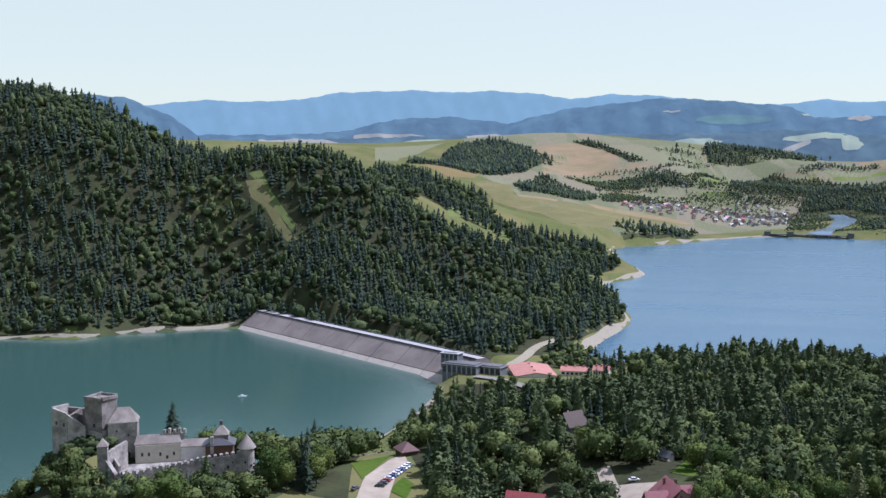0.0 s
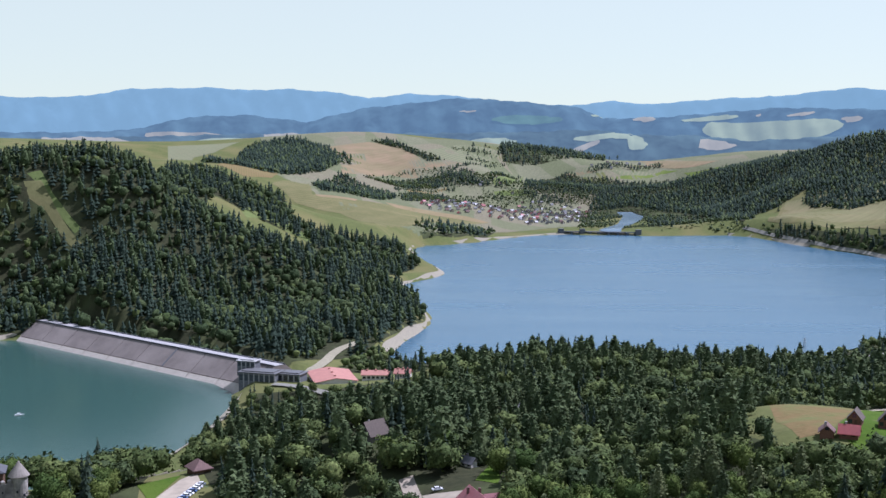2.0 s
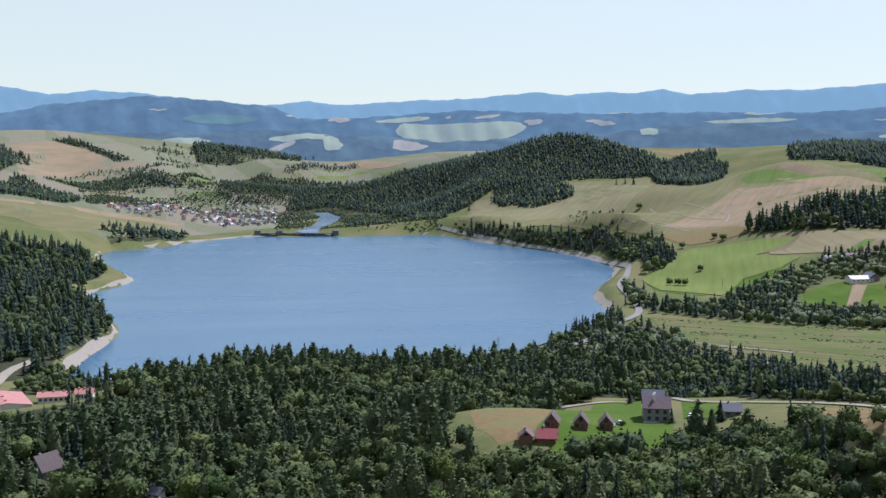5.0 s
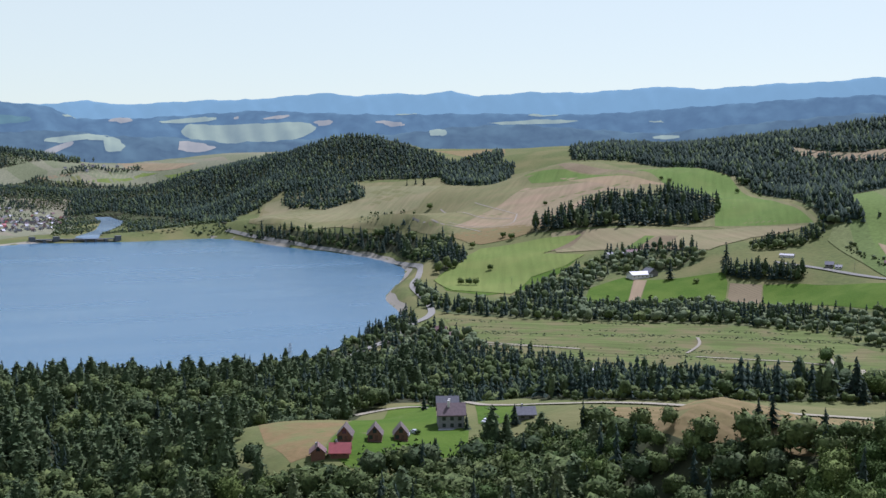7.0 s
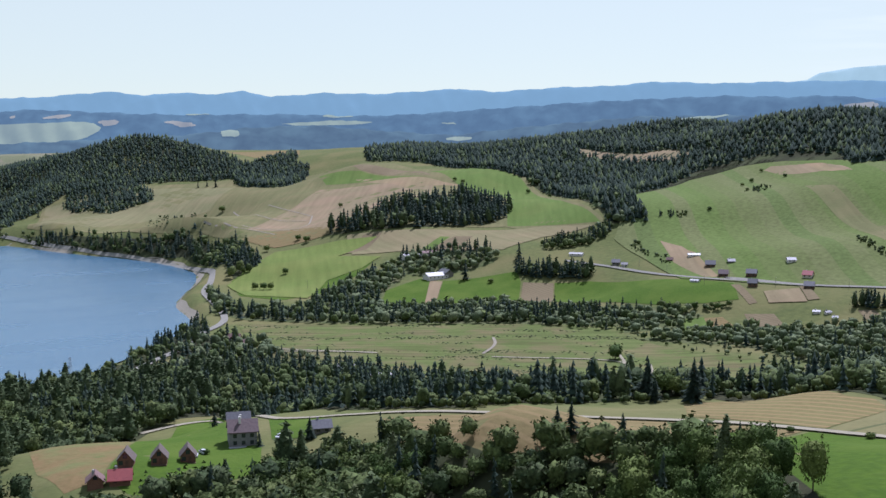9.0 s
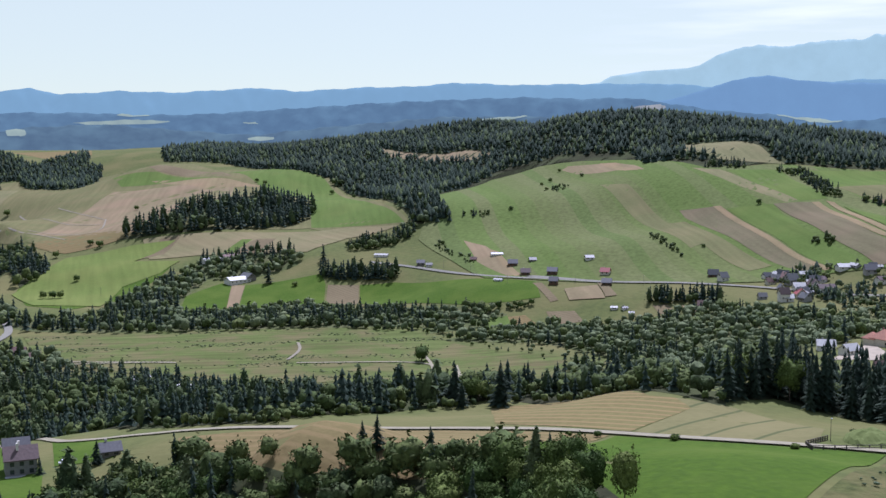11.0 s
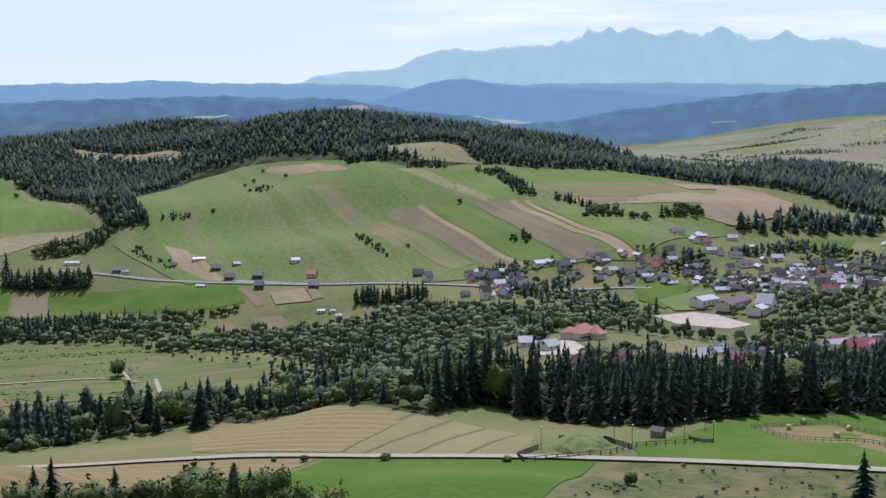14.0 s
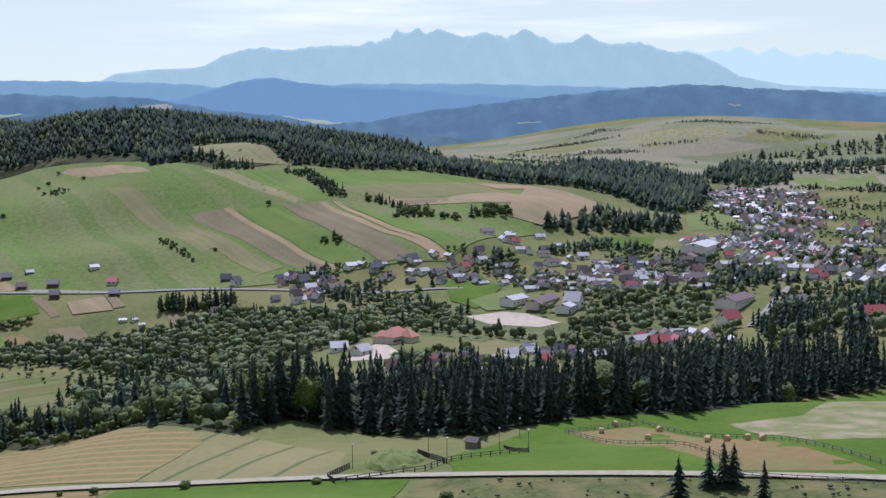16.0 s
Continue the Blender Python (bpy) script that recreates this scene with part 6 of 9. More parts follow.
wood("bush_hedge", [(315, 358), (315, 308), (345, 289), (360, 300), (332, 325), (335, 379)], 4.6, (4, 7), 0.0, 1, 962, "dense low hedge of rounded leafy bushes without spruces", HOLES)
field("floor", [(411, 706), (503, 779), (572, 857), (588, 839), (602, 780), (554, 713), (472, 733)], "forest_floor")
wood("lake_road_trees", [(411, 706), (503, 779), (572, 857), (588, 839), (602, 780), (554, 713), (472, 733)],
     9, (9, 16), 0.5, 1, 254, "spruces between the road and the lake", HOLES)
field("floor", [(400, 266), (425, 255), (374, 198), (360, 173), (383, 180), (398, 208), (649, 373), (423, 279)], "forest_floor")
wood("hedge_wood", [(400, 266), (425, 255), (374, 198), (360, 173), (383, 180), (398, 208), (649, 373), (423, 279)],
     7.5, (6, 11), 0.3, 1, 261, "hedge with spruces along a field edge", HOLES, larches=0.25)
field("thicket", [(730, 406), (785, 376), (785, 312), (389, 182), (398, 208), (646, 339)], "forest_floor")
wood("river_wood", [(730, 406), (785, 376), (785, 312), (389, 182), (398, 208), (646, 339)],
     7.2, (8, 14), 0.22, 1, 268, "young mixed wood of spruces beyond the fields", HOLES)
field("floor", [(412, 757), (494, 815), (628, 941), (649, 952), (612, 888), (569, 838), (486, 779), (410, 715)], "forest_floor")
wood("lakeside_trees", [(412, 757), (494, 815), (628, 941), (649, 952), (612, 888), (569, 838), (486, 779), (410, 715)],
     7.5, (7, 13), 0.4, 1, 275, "trees and spruces on the bank between road and lake", HOLES)
field("floor", [(-25, 560), (-15, 600), (30, 592), (100, 600), (125, 705), (135, 770), (300, 740), (440, 720), (470, 650), (400, 580), (300, 505), (215, 445), (185, 400), (180, 330), (130, 270), (60, 230), (15, 300), (6, 380), (-4, 430), (-12, 470), (-20, 520)], "forest_floor")
wood("near_forest", [(-25, 560), (-15, 600), (30, 592), (100, 600), (125, 705), (135, 770), (300, 740), (440, 720), (470, 650), (400, 580), (300, 505), (215, 445), (185, 400), (180, 330), (130, 270), (60, 230), (15, 300), (6, 380), (-4, 430), (-12, 470), (-20, 520)],
     8.6, (12, 19), 0.5, 2, 282, "dense mixed forest of spruces on a slope above the lake", HOLES, 190, larches=0.84)
field("floor", [(230, 326), (253, 320), (274, 306), (240, 251), (239, 237), (249, 222), (245, 180), (234, 156), (221, 145), (188, 131), (173, 280), (203, 325)], "forest_floor", 0.36)
wood("near_wood", [(230, 326), (253, 320), (274, 306), (240, 251), (239, 237), (249, 222), (245, 180), (234, 156), (221, 145), (188, 131), (173, 280), (203, 325)],
     5.6, (10, 17), 0.09, 2, 289, "leafy wood with spruces beside a meadow", HOLES, 150, larches=0.5)
field("floor", [(155, 324), (178, 349), (188, 341), (200, 334), (214, 329), (234, 323), (249, 337), (262, 336), (264, 310), (192, 234)], "forest_floor", 0.36)
wood("meadow_wood", [(230, 322), (242, 328), (252, 325), (260, 311), (264, 291), (225, 253), (241, 301), (227, 316)],
     7.5, (11, 17), 0.1, 2, 299, "leafy wood with spruces below the guest house", HOLES, 30, larches=0.5)
wood("meadow_wood", [(155, 324), (178, 349), (188, 341), (200, 334), (214, 329), (234, 323), (249, 337), (262, 336), (264, 310), (192, 234)],
     6.6, (12, 19), 0.2, 2, 296, "leafy wood with spruces in front of the cabin meadow", HOLES, 50, larches=0.5)
field("floor", [(367, 176), (391, 167), (382, 125), (373, 108), (389, 99), (406, 86), (409, 63), (422, 34), (557, -12), (572, -50), (617, -62), (625, -20), (615, 35), (563, 114), (531, 160), (406, 183)], "forest_floor")
wood("edge_forest", [(367, 176), (391, 167), (382, 125), (373, 108), (389, 99), (406, 86), (409, 63), (422, 34), (557, -12), (572, -50), (617, -62), (625, -20), (615, 35), (563, 114), (531, 160), (406, 183)],
     5.9, (15, 22), 0.95, 2, 303, "tall dark forest of spruces at the edge of a meadow", HOLES, 80, larches=0.0)
field("floor", [(-12, 610), (30, 600), (98, 608), (118, 702), (60, 690), (8, 712)], "forest_floor")
wood("dam_trees", [(-12, 610), (30, 600), (98, 608), (118, 702), (60, 690), (8, 712)],
     8, (7, 13), 0.5, 2, 310, "young spruces below the dam", HOLES, larches=0.4)
field("floor", [(85, 775), (120, 765), (150, 820), (160, 900), (135, 930), (112, 880)], "forest_floor")
wood("dam_trees", [(85, 775), (120, 765), (150, 820), (160, 900), (135, 930), (112, 880)],
     8, (7, 13), 0.4, 1, 317, "spruces beside the road below the dam", HOLES, larches=0.4)
field("floor", [(62, 778), (86, 775), (118, 875), (96, 868)], "forest_floor")
wood("dam_trees", [(62, 778), (86, 775), (118, 875), (96, 868)],
     8, (6, 12), 0.3, 1, 324, "young spruces between the road and the shore", HOLES, larches=0.4)
field("floor", [(45, 800), (60, 830), (62, 870), (20, 830)], "forest_floor")
wood("dam_trees", [(45, 800), (60, 830), (62, 870), (20, 830)],
     8, (7, 13), 0.4, 1, 331, "spruces behind the dam road", HOLES, larches=0.4)
field("floor", [(-185, 425), (-150, 410), (-115, 398), (-75, 412), (-60, 440), (-78, 436), (-100, 429), (-118, 421), (-130, 416), (-145, 426), (-180, 445)], "forest_floor")
wood("castle_foot_trees", [(-185, 425), (-150, 410), (-115, 398), (-75, 412), (-60, 440), (-78, 436), (-100, 429), (-118, 421), (-130, 416), (-145, 426), (-180, 445)],
     4.8, (9, 15), 0.15, 2, 338, "leafy slope with spruces under the castle walls", HOLES)
field("floor", [(-38, 425), (-72, 440), (-75, 480), (-100, 475), (-95, 500), (-70, 520), (-60, 545), (-38, 530), (-40, 470)], "forest_floor")
wood("castle_trees", [(-38, 425), (-72, 440), (-75, 480), (-100, 475), (-95, 500), (-70, 520), (-60, 545), (-38, 530), (-40, 470)],
     7.5, (16, 24), 0.05, 2, 345, "leafy wood with spruces beside the castle", HOLES, 14)



# ---------------------------------------------------------------- things: helpers
def thing(name, place, turn, label, category, group=""):
    ob = new(name)
    ob.matrix_basis = pose(place[0], place[1], place[2], 0, 0, turn)
    return tagged(ob, label, category, group)


def box(bm, x0, y0, z0, x1, y1, z1, bevel=0.0):
    r = bmesh.ops.create_cube(bm, size=1)
    for v in r["verts"]:
        v.co = Vector((x0 + (v.co.x + 0.5) * (x1 - x0), y0 + (v.co.y + 0.5) * (y1 - y0), z0 + (v.co.z + 0.5) * (z1 - z0)))
    if bevel:
        es = list({e for v in r["verts"] for e in v.link_edges})
        bmesh.ops.bevel(bm, geom=es, offset=bevel, segments=1, affect="EDGES")
    return bm


def tube(bm, x, y, z0, z1, r0, r1, sides=12):
    m = Matrix.Translation((x, y, (z0 + z1) / 2))
    bmesh.ops.create_cone(bm, cap_ends=True, segments=sides, radius1=r0, radius2=r1, depth=z1 - z0, matrix=m)
    return bm


def solid(bm, verts, faces):
    vs = [bm.verts.new(v) for v in verts]
    for f in faces:
        bm.faces.new([vs[i] for i in f])
    return bm


def gable_wall(bm, w, d, h, rise):
    """House walls with a gable at each end of the ridge, which runs along y."""
    a, b = w / 2, d / 2
    v = [(-a, -b, -1.5), (a, -b, -1.5), (a, b, -1.5), (-a, b, -1.5), (-a, -b, h), (a, -b, h), (a, b, h), (-a, b, h), (0, -b, h + rise), (0, b, h + rise)]
    f = [(0, 1, 5, 8, 4), (1, 2, 6, 5), (2, 3, 7, 9, 6), (3, 0, 4, 7), (4, 8, 9, 7), (8, 5, 6, 9), (3, 2, 1, 0)]
    return solid(bm, v, f)


def gable_roof(bm, w, d, h, rise, over=0.7, thick=0.28):
    a, b = w / 2 + over, d / 2 + over
    drop = over * rise / (w / 2)
    lo, hi = h - drop, h + rise
    up = thick
    v = [(-a, -b, lo), (0, -b, hi), (a, -b, lo), (-a, b, lo), (0, b, hi), (a, b, lo)]
    v += [(x, y, z + up) for x, y, z in v]
    f = [(6, 9, 10, 7), (7, 10, 11, 8), (0, 1, 4, 3), (1, 2, 5, 4), (0, 6, 7, 1), (1, 7, 8, 2), (3, 4, 10, 9), (4, 5, 11, 10), (0, 3, 9, 6), (2, 8, 11, 5)]
    f = [tuple(reversed(q)) if k in (0, 1) else q for k, q in enumerate(f)]
    solid(bm, v, f)
    bmesh.ops.recalc_face_normals(bm, faces=bm.faces[:])
    return bm


def hip_roof(bm, w, d, h, rise, over=0.6, ridge=0.4):
    a, b, r = w / 2 + over, d / 2 + over, d * ridge / 2
    v = [(-a, -b, h), (a, -b, h), (a, b, h), (-a, b, h), (0, -r, h + rise), (0, r, h + rise), (-a, -b, h - 0.3), (a, -b, h - 0.3), (a, b, h - 0.3), (-a, b, h - 0.3)]
    f = [(0, 1, 4), (1, 2, 5, 4), (2, 3, 5), (3, 0, 4, 5), (9, 8, 7, 6), (0, 6, 7, 1), (1, 7, 8, 2), (2, 8, 9, 3), (3, 9, 6, 0)]
    solid(bm, v, f)
    bmesh.ops.recalc_face_normals(bm, faces=bm.faces[:])
    return bm


PLASTER = material("pale_plaster", (0.62, 0.585, 0.52), 0.9, (0.52, 0.49, 0.44), 1.5, 0.2)
PLASTER_GREY = material("grey_plaster", (0.30, 0.285, 0.265), 0.9, (0.24, 0.23, 0.215), 1.5, 0.2)
PLASTER_CREAM = material("cream_plaster", (0.50, 0.45, 0.36), 0.9, (0.42, 0.38, 0.30), 1.5, 0.2)
TIMBER = material("dark_timber", (0.13, 0.075, 0.045), 0.85, (0.075, 0.045, 0.03), 0.5, 0.4)
TIMBER_GREY = material("weathered_timber", (0.20, 0.18, 0.155), 0.9, (0.12, 0.11, 0.095), 0.4, 0.4)
ROOF_RED = material("red_sheet_roof", (0.33, 0.075, 0.065), 0.55, (0.26, 0.06, 0.055), 1.2, 0.1, spec=0.4)
ROOF_PINK = material("faded_red_sheet_roof", (0.41, 0.19, 0.145), 0.7, (0.33, 0.155, 0.12), 3, 0.1, spec=0.25)
ROOF_BROWN = material("brown_tile_roof", (0.17, 0.10, 0.085), 0.75, (0.12, 0.075, 0.065), 0.8, 0.3)
ROOF_MAUVE = material("mauve_brown_roof", (0.120, 0.082, 0.078), 0.7, (0.09, 0.064, 0.060), 1.0, 0.3)
ROOF_ORANGE = material("orange_tile_roof", (0.42, 0.20, 0.13), 0.75, (0.34, 0.16, 0.11), 1.0, 0.3)
ROOF_GREY = material("grey_sheet_roof", (0.125, 0.123, 0.120), 0.5, (0.09, 0.089, 0.087), 1.5, 0.1, spec=0.45)
ROOF_DARK = material("dark_slate_roof", (0.085, 0.085, 0.09), 0.6, (0.06, 0.06, 0.065), 0.8, 0.2, spec=0.4)
ROOF_PALE = material("pale_metal_roof", (0.37, 0.36, 0.34), 0.55, (0.29, 0.285, 0.27), 2, 0.1, spec=0.35)
SHINGLE = material("silvered_shingle_roof", (0.215, 0.188, 0.158), 0.9, (0.14, 0.123, 0.105), 0.6, 0.5, third=(0.28, 0.250, 0.215), big=5)
GLASS = material("window_glass", (0.03, 0.035, 0.045), 0.12, (0.02, 0.025, 0.03), 2, spec=0.6)
FRAME = material("white_frame", (0.72, 0.72, 0.70), 0.6)
METAL = material("grey_metal", (0.36, 0.37, 0.38), 0.45, (0.30, 0.31, 0.32), 0.5, metal=0.4, spec=0.5)
CONCRETE = material("grey_concrete", (0.36, 0.35, 0.33), 0.9, (0.28, 0.27, 0.26), 1.2, 0.3)
CONCRETE_DARK = material("dark_concrete", (0.15, 0.155, 0.16), 0.85, (0.10, 0.105, 0.11), 1.2, 0.3)
DAM_FACE = material("dam_asphalt_face", (0.205, 0.172, 0.148), 0.9, (0.16, 0.136, 0.118), 6, 0.2, third=(0.24, 0.205, 0.178), big=28)
DAM_FOOT = material("dam_bleached_foot", (0.46, 0.41, 0.34), 0.92, (0.37, 0.33, 0.27), 3, 0.3)
CASTLE_WALL = material("castle_limewash", (0.39, 0.362, 0.310), 0.92, (0.235, 0.215, 0.185), 1.2, 0.7, third=(0.145, 0.133, 0.118), big=5)
CASTLE_STONE = material("castle_rubble", (0.185, 0.162, 0.140), 0.95, (0.085, 0.078, 0.068), 0.7, 0.9, third=(0.25, 0.225, 0.20), big=4)
ROCK = material("dark_rock", (0.13, 0.125, 0.115), 0.95, (0.075, 0.075, 0.068), 2.0, 0.8, third=(0.06, 0.07, 0.035), big=7)
STRAW_BALE = material("straw_bale", (0.42, 0.32, 0.16), 0.95, (0.32, 0.24, 0.11), 0.15, 0.6)

# ---------------------------------------------------------------- dam, intake and red hall
dam = thing("dam", (0, 0, 0), 0, "grey embankment dam with a paved sloping face and bleached waterline", "dam")
foot_a, foot_b = Vector((*DAM_FOOT_A, 0)), Vector((*DAM_FOOT_B, 0))
run = (foot_b - foot_a).normalized()
away = Vector((-run.y, run.x, 0))
if away.x < 0:
    away = -away
span = (foot_b - foot_a).length


def dam_point(s, o, z):
    return foot_a + run * s + away * o + Vector((0, 0, z))


def dam_slab(name, s0, s1, o0, z0, o1, z1, thick, mat, label=""):
    bm = bmesh.new()
    n = Vector((0, 0, thick)) - away * thick * 0.8
    c = [dam_point(s0, o0, z0), dam_point(s1, o0, z0), dam_point(s1, o1, z1), dam_point(s0, o1, z1)]
    solid(bm, c + [q + n for q in c], [(0, 1, 2, 3), (7, 6, 5, 4), (0, 4, 5, 1), (1, 5, 6, 2), (2, 6, 7, 3), (3, 7, 4, 0)])
    bmesh.ops.recalc_face_normals(bm, faces=bm.faces[:])
    return part(name, bm, mat, dam, label)


CREST = DAM_CREST
bm = bmesh.new()
sec = [(-9, -1), (19, CREST - 0.5), (29, CREST - 0.5), (52, 4), (52, -6), (-9, -6)]
ring_a = [dam_point(-6, o, z) for o, z in sec]
ring_b = [dam_point(span + 3, o, z) for o, z in sec]
k = len(sec)
solid(bm, ring_a + ring_b, [tuple(range(k)), tuple(range(2 * k - 1, k - 1, -1))] + [(i, i + k, (i + 1) % k + k, (i + 1) % k) for i in range(k)])
bmesh.ops.recalc_face_normals(bm, faces=bm.faces[:])
part("embankment", bm, DAM_FACE, dam, "earth body of the dam")
bays = 9
for i in range(bays):
    a, b = span * i / bays - 3 + 0.35, span * (i + 1) / bays - 3 - 0.35
    dam_slab("face_slab", a, b, 4.2, 8.9, 18.6, CREST - 0.7, 0.35, DAM_FACE)
    dam_slab("foot_slab", a, b, -7.5, 0.2, 3.6, 8.5, 0.35, DAM_FOOT, "bleached pale strip at the waterline")
dam_slab("seam", span * 0.655, span * 0.655 + 1.2, 4.2, 9.1, 18.6, CREST - 0.5, 0.5, CONCRETE_DARK, "dark stair up the dam face")
dam_slab("crest_road", -6, span + 3, 20.2, CREST - 0.2, 28, CREST - 0.2, 0.3, CONCRETE, "pale road along the dam crest")
for o, nm in ((19.2, "parapet"), (28.6, "guard_wall")):
    dam_slab(nm, -6, span + 3, o, CREST - 0.4, o + 0.6, CREST - 0.4, 1.1, CONCRETE_DARK)


def flat_block(name, place, turn, w, d, h, wall, roof, label, category, piers=0, over=0.8):
    """A flat-roofed building with a roof slab, a parapet, and piers or windows along its front."""
    b = thing(name, place, turn, label, category)
    part("wall", box(bmesh.new(), -w / 2, -d / 2, -5, w / 2, d / 2, h), wall, b)
    part("roof", box(bmesh.new(), -w / 2 - over, -d / 2 - over, h, w / 2 + over, d / 2 + over, h + 0.5, 0.06), roof, b)
    part("parapet", box(bmesh.new(), -w / 2 + 1.5, -d / 2 + 1.5, h + 0.5, w / 2 - 1.5, d / 2 - 1.5, h + 1.1), roof, b)
    for i in range(piers):
        x = -w / 2 + w * (i + 0.5) / piers
        win = part("window", box(bmesh.new(), x - w / piers * 0.36, -d / 2 - 0.06, h * 0.35, x + w / piers * 0.36, -d / 2 + 0.1, h * 0.85), GLASS, b)
        part("pier", box(bmesh.new(), x + w / piers * 0.40, -d / 2 - 0.35, -2, x + w / piers * 0.60, -d / 2 + 0.1, h), CONCRETE, b)
    return b


flat_block("intake_building", (14, 742, 11), -28, 26, 14, 8.0, CONCRETE_DARK, ROOF_GREY, "dark concrete intake block with a pale flat roof beside the dam", "building", 7)
flat_block("gate_house", (6, 756, 19), -28, 13, 8, 5.0, CONCRETE_DARK, ROOF_PALE, "small glazed gate house with a white flat roof", "building", 4)
flat_block("valve_house", (34, 738, 12), -28, 16, 12, 6.0, CONCRETE_DARK, ROOF_GREY, "low concrete valve house with a grey flat roof", "building", 4)


def red_hall(place, turn, w, d, h, rise, label):
    b = thing("power_station_hall", place, turn, label, "hall")
    part("wall", gable_wall(bmesh.new(), w, d, h, rise), PLASTER, b)
    part("roof", gable_roof(bmesh.new(), w, d, h, rise, 0.8, 0.3), ROOF_PINK, b, "faded red sheet-metal roof")
    for i in range(6):
        y = -d / 2 + d * (i + 0.5) / 6
        part("window", box(bmesh.new(), -w / 2 - 0.05, y - d / 18, h * 0.35, -w / 2 + 0.1, y + d / 18, h * 0.75), GLASS, b)
    for i in range(3):
        part("roof_vent", box(bmesh.new(), -0.7, -d / 3 + i * d / 3 - 0.6, h + rise - 0.2, 0.7, -d / 3 + i * d / 3 + 0.6, h + rise + 0.9), ROOF_PINK, b)
    return b


red_hall((60, 736, ground_at(60, 736)), 4, 27, 38, 4.0, 2.2, "long low hall with a faded red sheet-metal roof")
red_hall((90, 742, ground_at(90, 742)), 78, 10, 18, 4.0, 2.0, "low annexe with a faded red sheet-metal roof")
red_hall((106, 726, ground_at(106, 726)), 70, 7, 10, 4.0, 2.2, "small annexe with a faded red sheet-metal roof among trees")

# ---------------------------------------------------------------- castle
castle = thing("castle", (0, 0, 0), 0, "limewashed medieval hilltop castle with a ruined keep and battlements", "castle")


def ring_wall(name, a, b, z_low, z_top_a, z_top_b, thick, mat, teeth=0.0, parent=castle, holes=()):
    """A straight wall from a to b with a sloping head and, where teeth is given, merlons that many metres apart."""
    a, b = Vector((a[0], a[1], 0)), Vector((b[0], b[1], 0))
    d = b - a
    n = Vector((-d.y, d.x, 0)).normalized() * thick / 2
    v = []
    for p, zt in ((a, z_top_a), (b, z_top_b)):
        for s in (-1, 1):
            for z in (z_low, zt):
                q = p + n * s
                v.append((q.x, q.y, z))
    bm = bmesh.new()
    solid(bm, v, [(0, 1, 5, 4), (2, 6, 7, 3), (1, 3, 7, 5), (0, 4, 6, 2), (0, 2, 3, 1), (4, 5, 7, 6)])
    bmesh.ops.recalc_face_normals(bm, faces=bm.faces[:])
    w = part(name, bm, mat, parent)
    if teeth:
        k = int(d.length / teeth)
        for i in range(k):
            f = (i + 0.5) / k
            c, zt = a + d * f, z_top_a + (z_top_b - z_top_a) * f
            h = d.normalized() * teeth * 0.3
            m = n * 1.02
            pts = [c - h - m, c + h - m, c + h + m, c - h + m]
            bm = bmesh.new()
            peak = c + Vector((0, 0, zt + 1.75))
            solid(bm, [(p.x, p.y, zt - 0.1) for p in pts] + [(p.x, p.y, zt + 1.15) for p in pts] + [peak], [(0, 1, 5, 4), (1, 2, 6, 5), (2, 3, 7, 6), (3, 0, 4, 7), (4, 5, 8), (5, 6, 8), (6, 7, 8), (7, 4, 8), (3, 2, 1, 0)])
            bmesh.ops.recalc_face_normals(bm, faces=bm.faces[:])
            part("merlon", bm, CASTLE_WALL, w)
    for f, z, ww, hh in holes:
        c = a + d * f
        side = n if n.y < 0 else -n
        c = c + side
        h = d.normalized() * ww / 2
        bm = bmesh.new()
        o = side.normalized() * 0.06
        solid(bm, [(p.x, p.y, zz) for p in (c - h + o, c + h + o, c + h - o * 8, c - h - o * 8) for zz in (z, z + hh)], [(0, 2, 3, 1), (2, 4, 5, 3), (4, 6, 7, 5), (6, 0, 1, 7), (1, 3, 5, 7), (0, 6, 4, 2)])
        bmesh.ops.recalc_face_normals(bm, faces=bm.faces[:])
        part("window", bm, GLASS, w, "dark window opening")
    return w


def block(name, corners, z_low, z_top, mat, parent=castle):
    bm = bmesh.new()
    n = len(corners)
    v = [(x, y, z_low) for x, y in corners] + [(x, y, z_top if not isinstance(z_top, tuple) else z_top[i]) for i, (x, y) in enumerate(corners)]
    solid(bm, v, [tuple(range(n - 1, -1, -1)), tuple(range(n, 2 * n))] + [(i, (i + 1) % n, (i + 1) % n + n, i + n) for i in range(n)])
    bmesh.ops.recalc_face_normals(bm, faces=bm.faces[:])
    return part(name, bm, mat, parent)


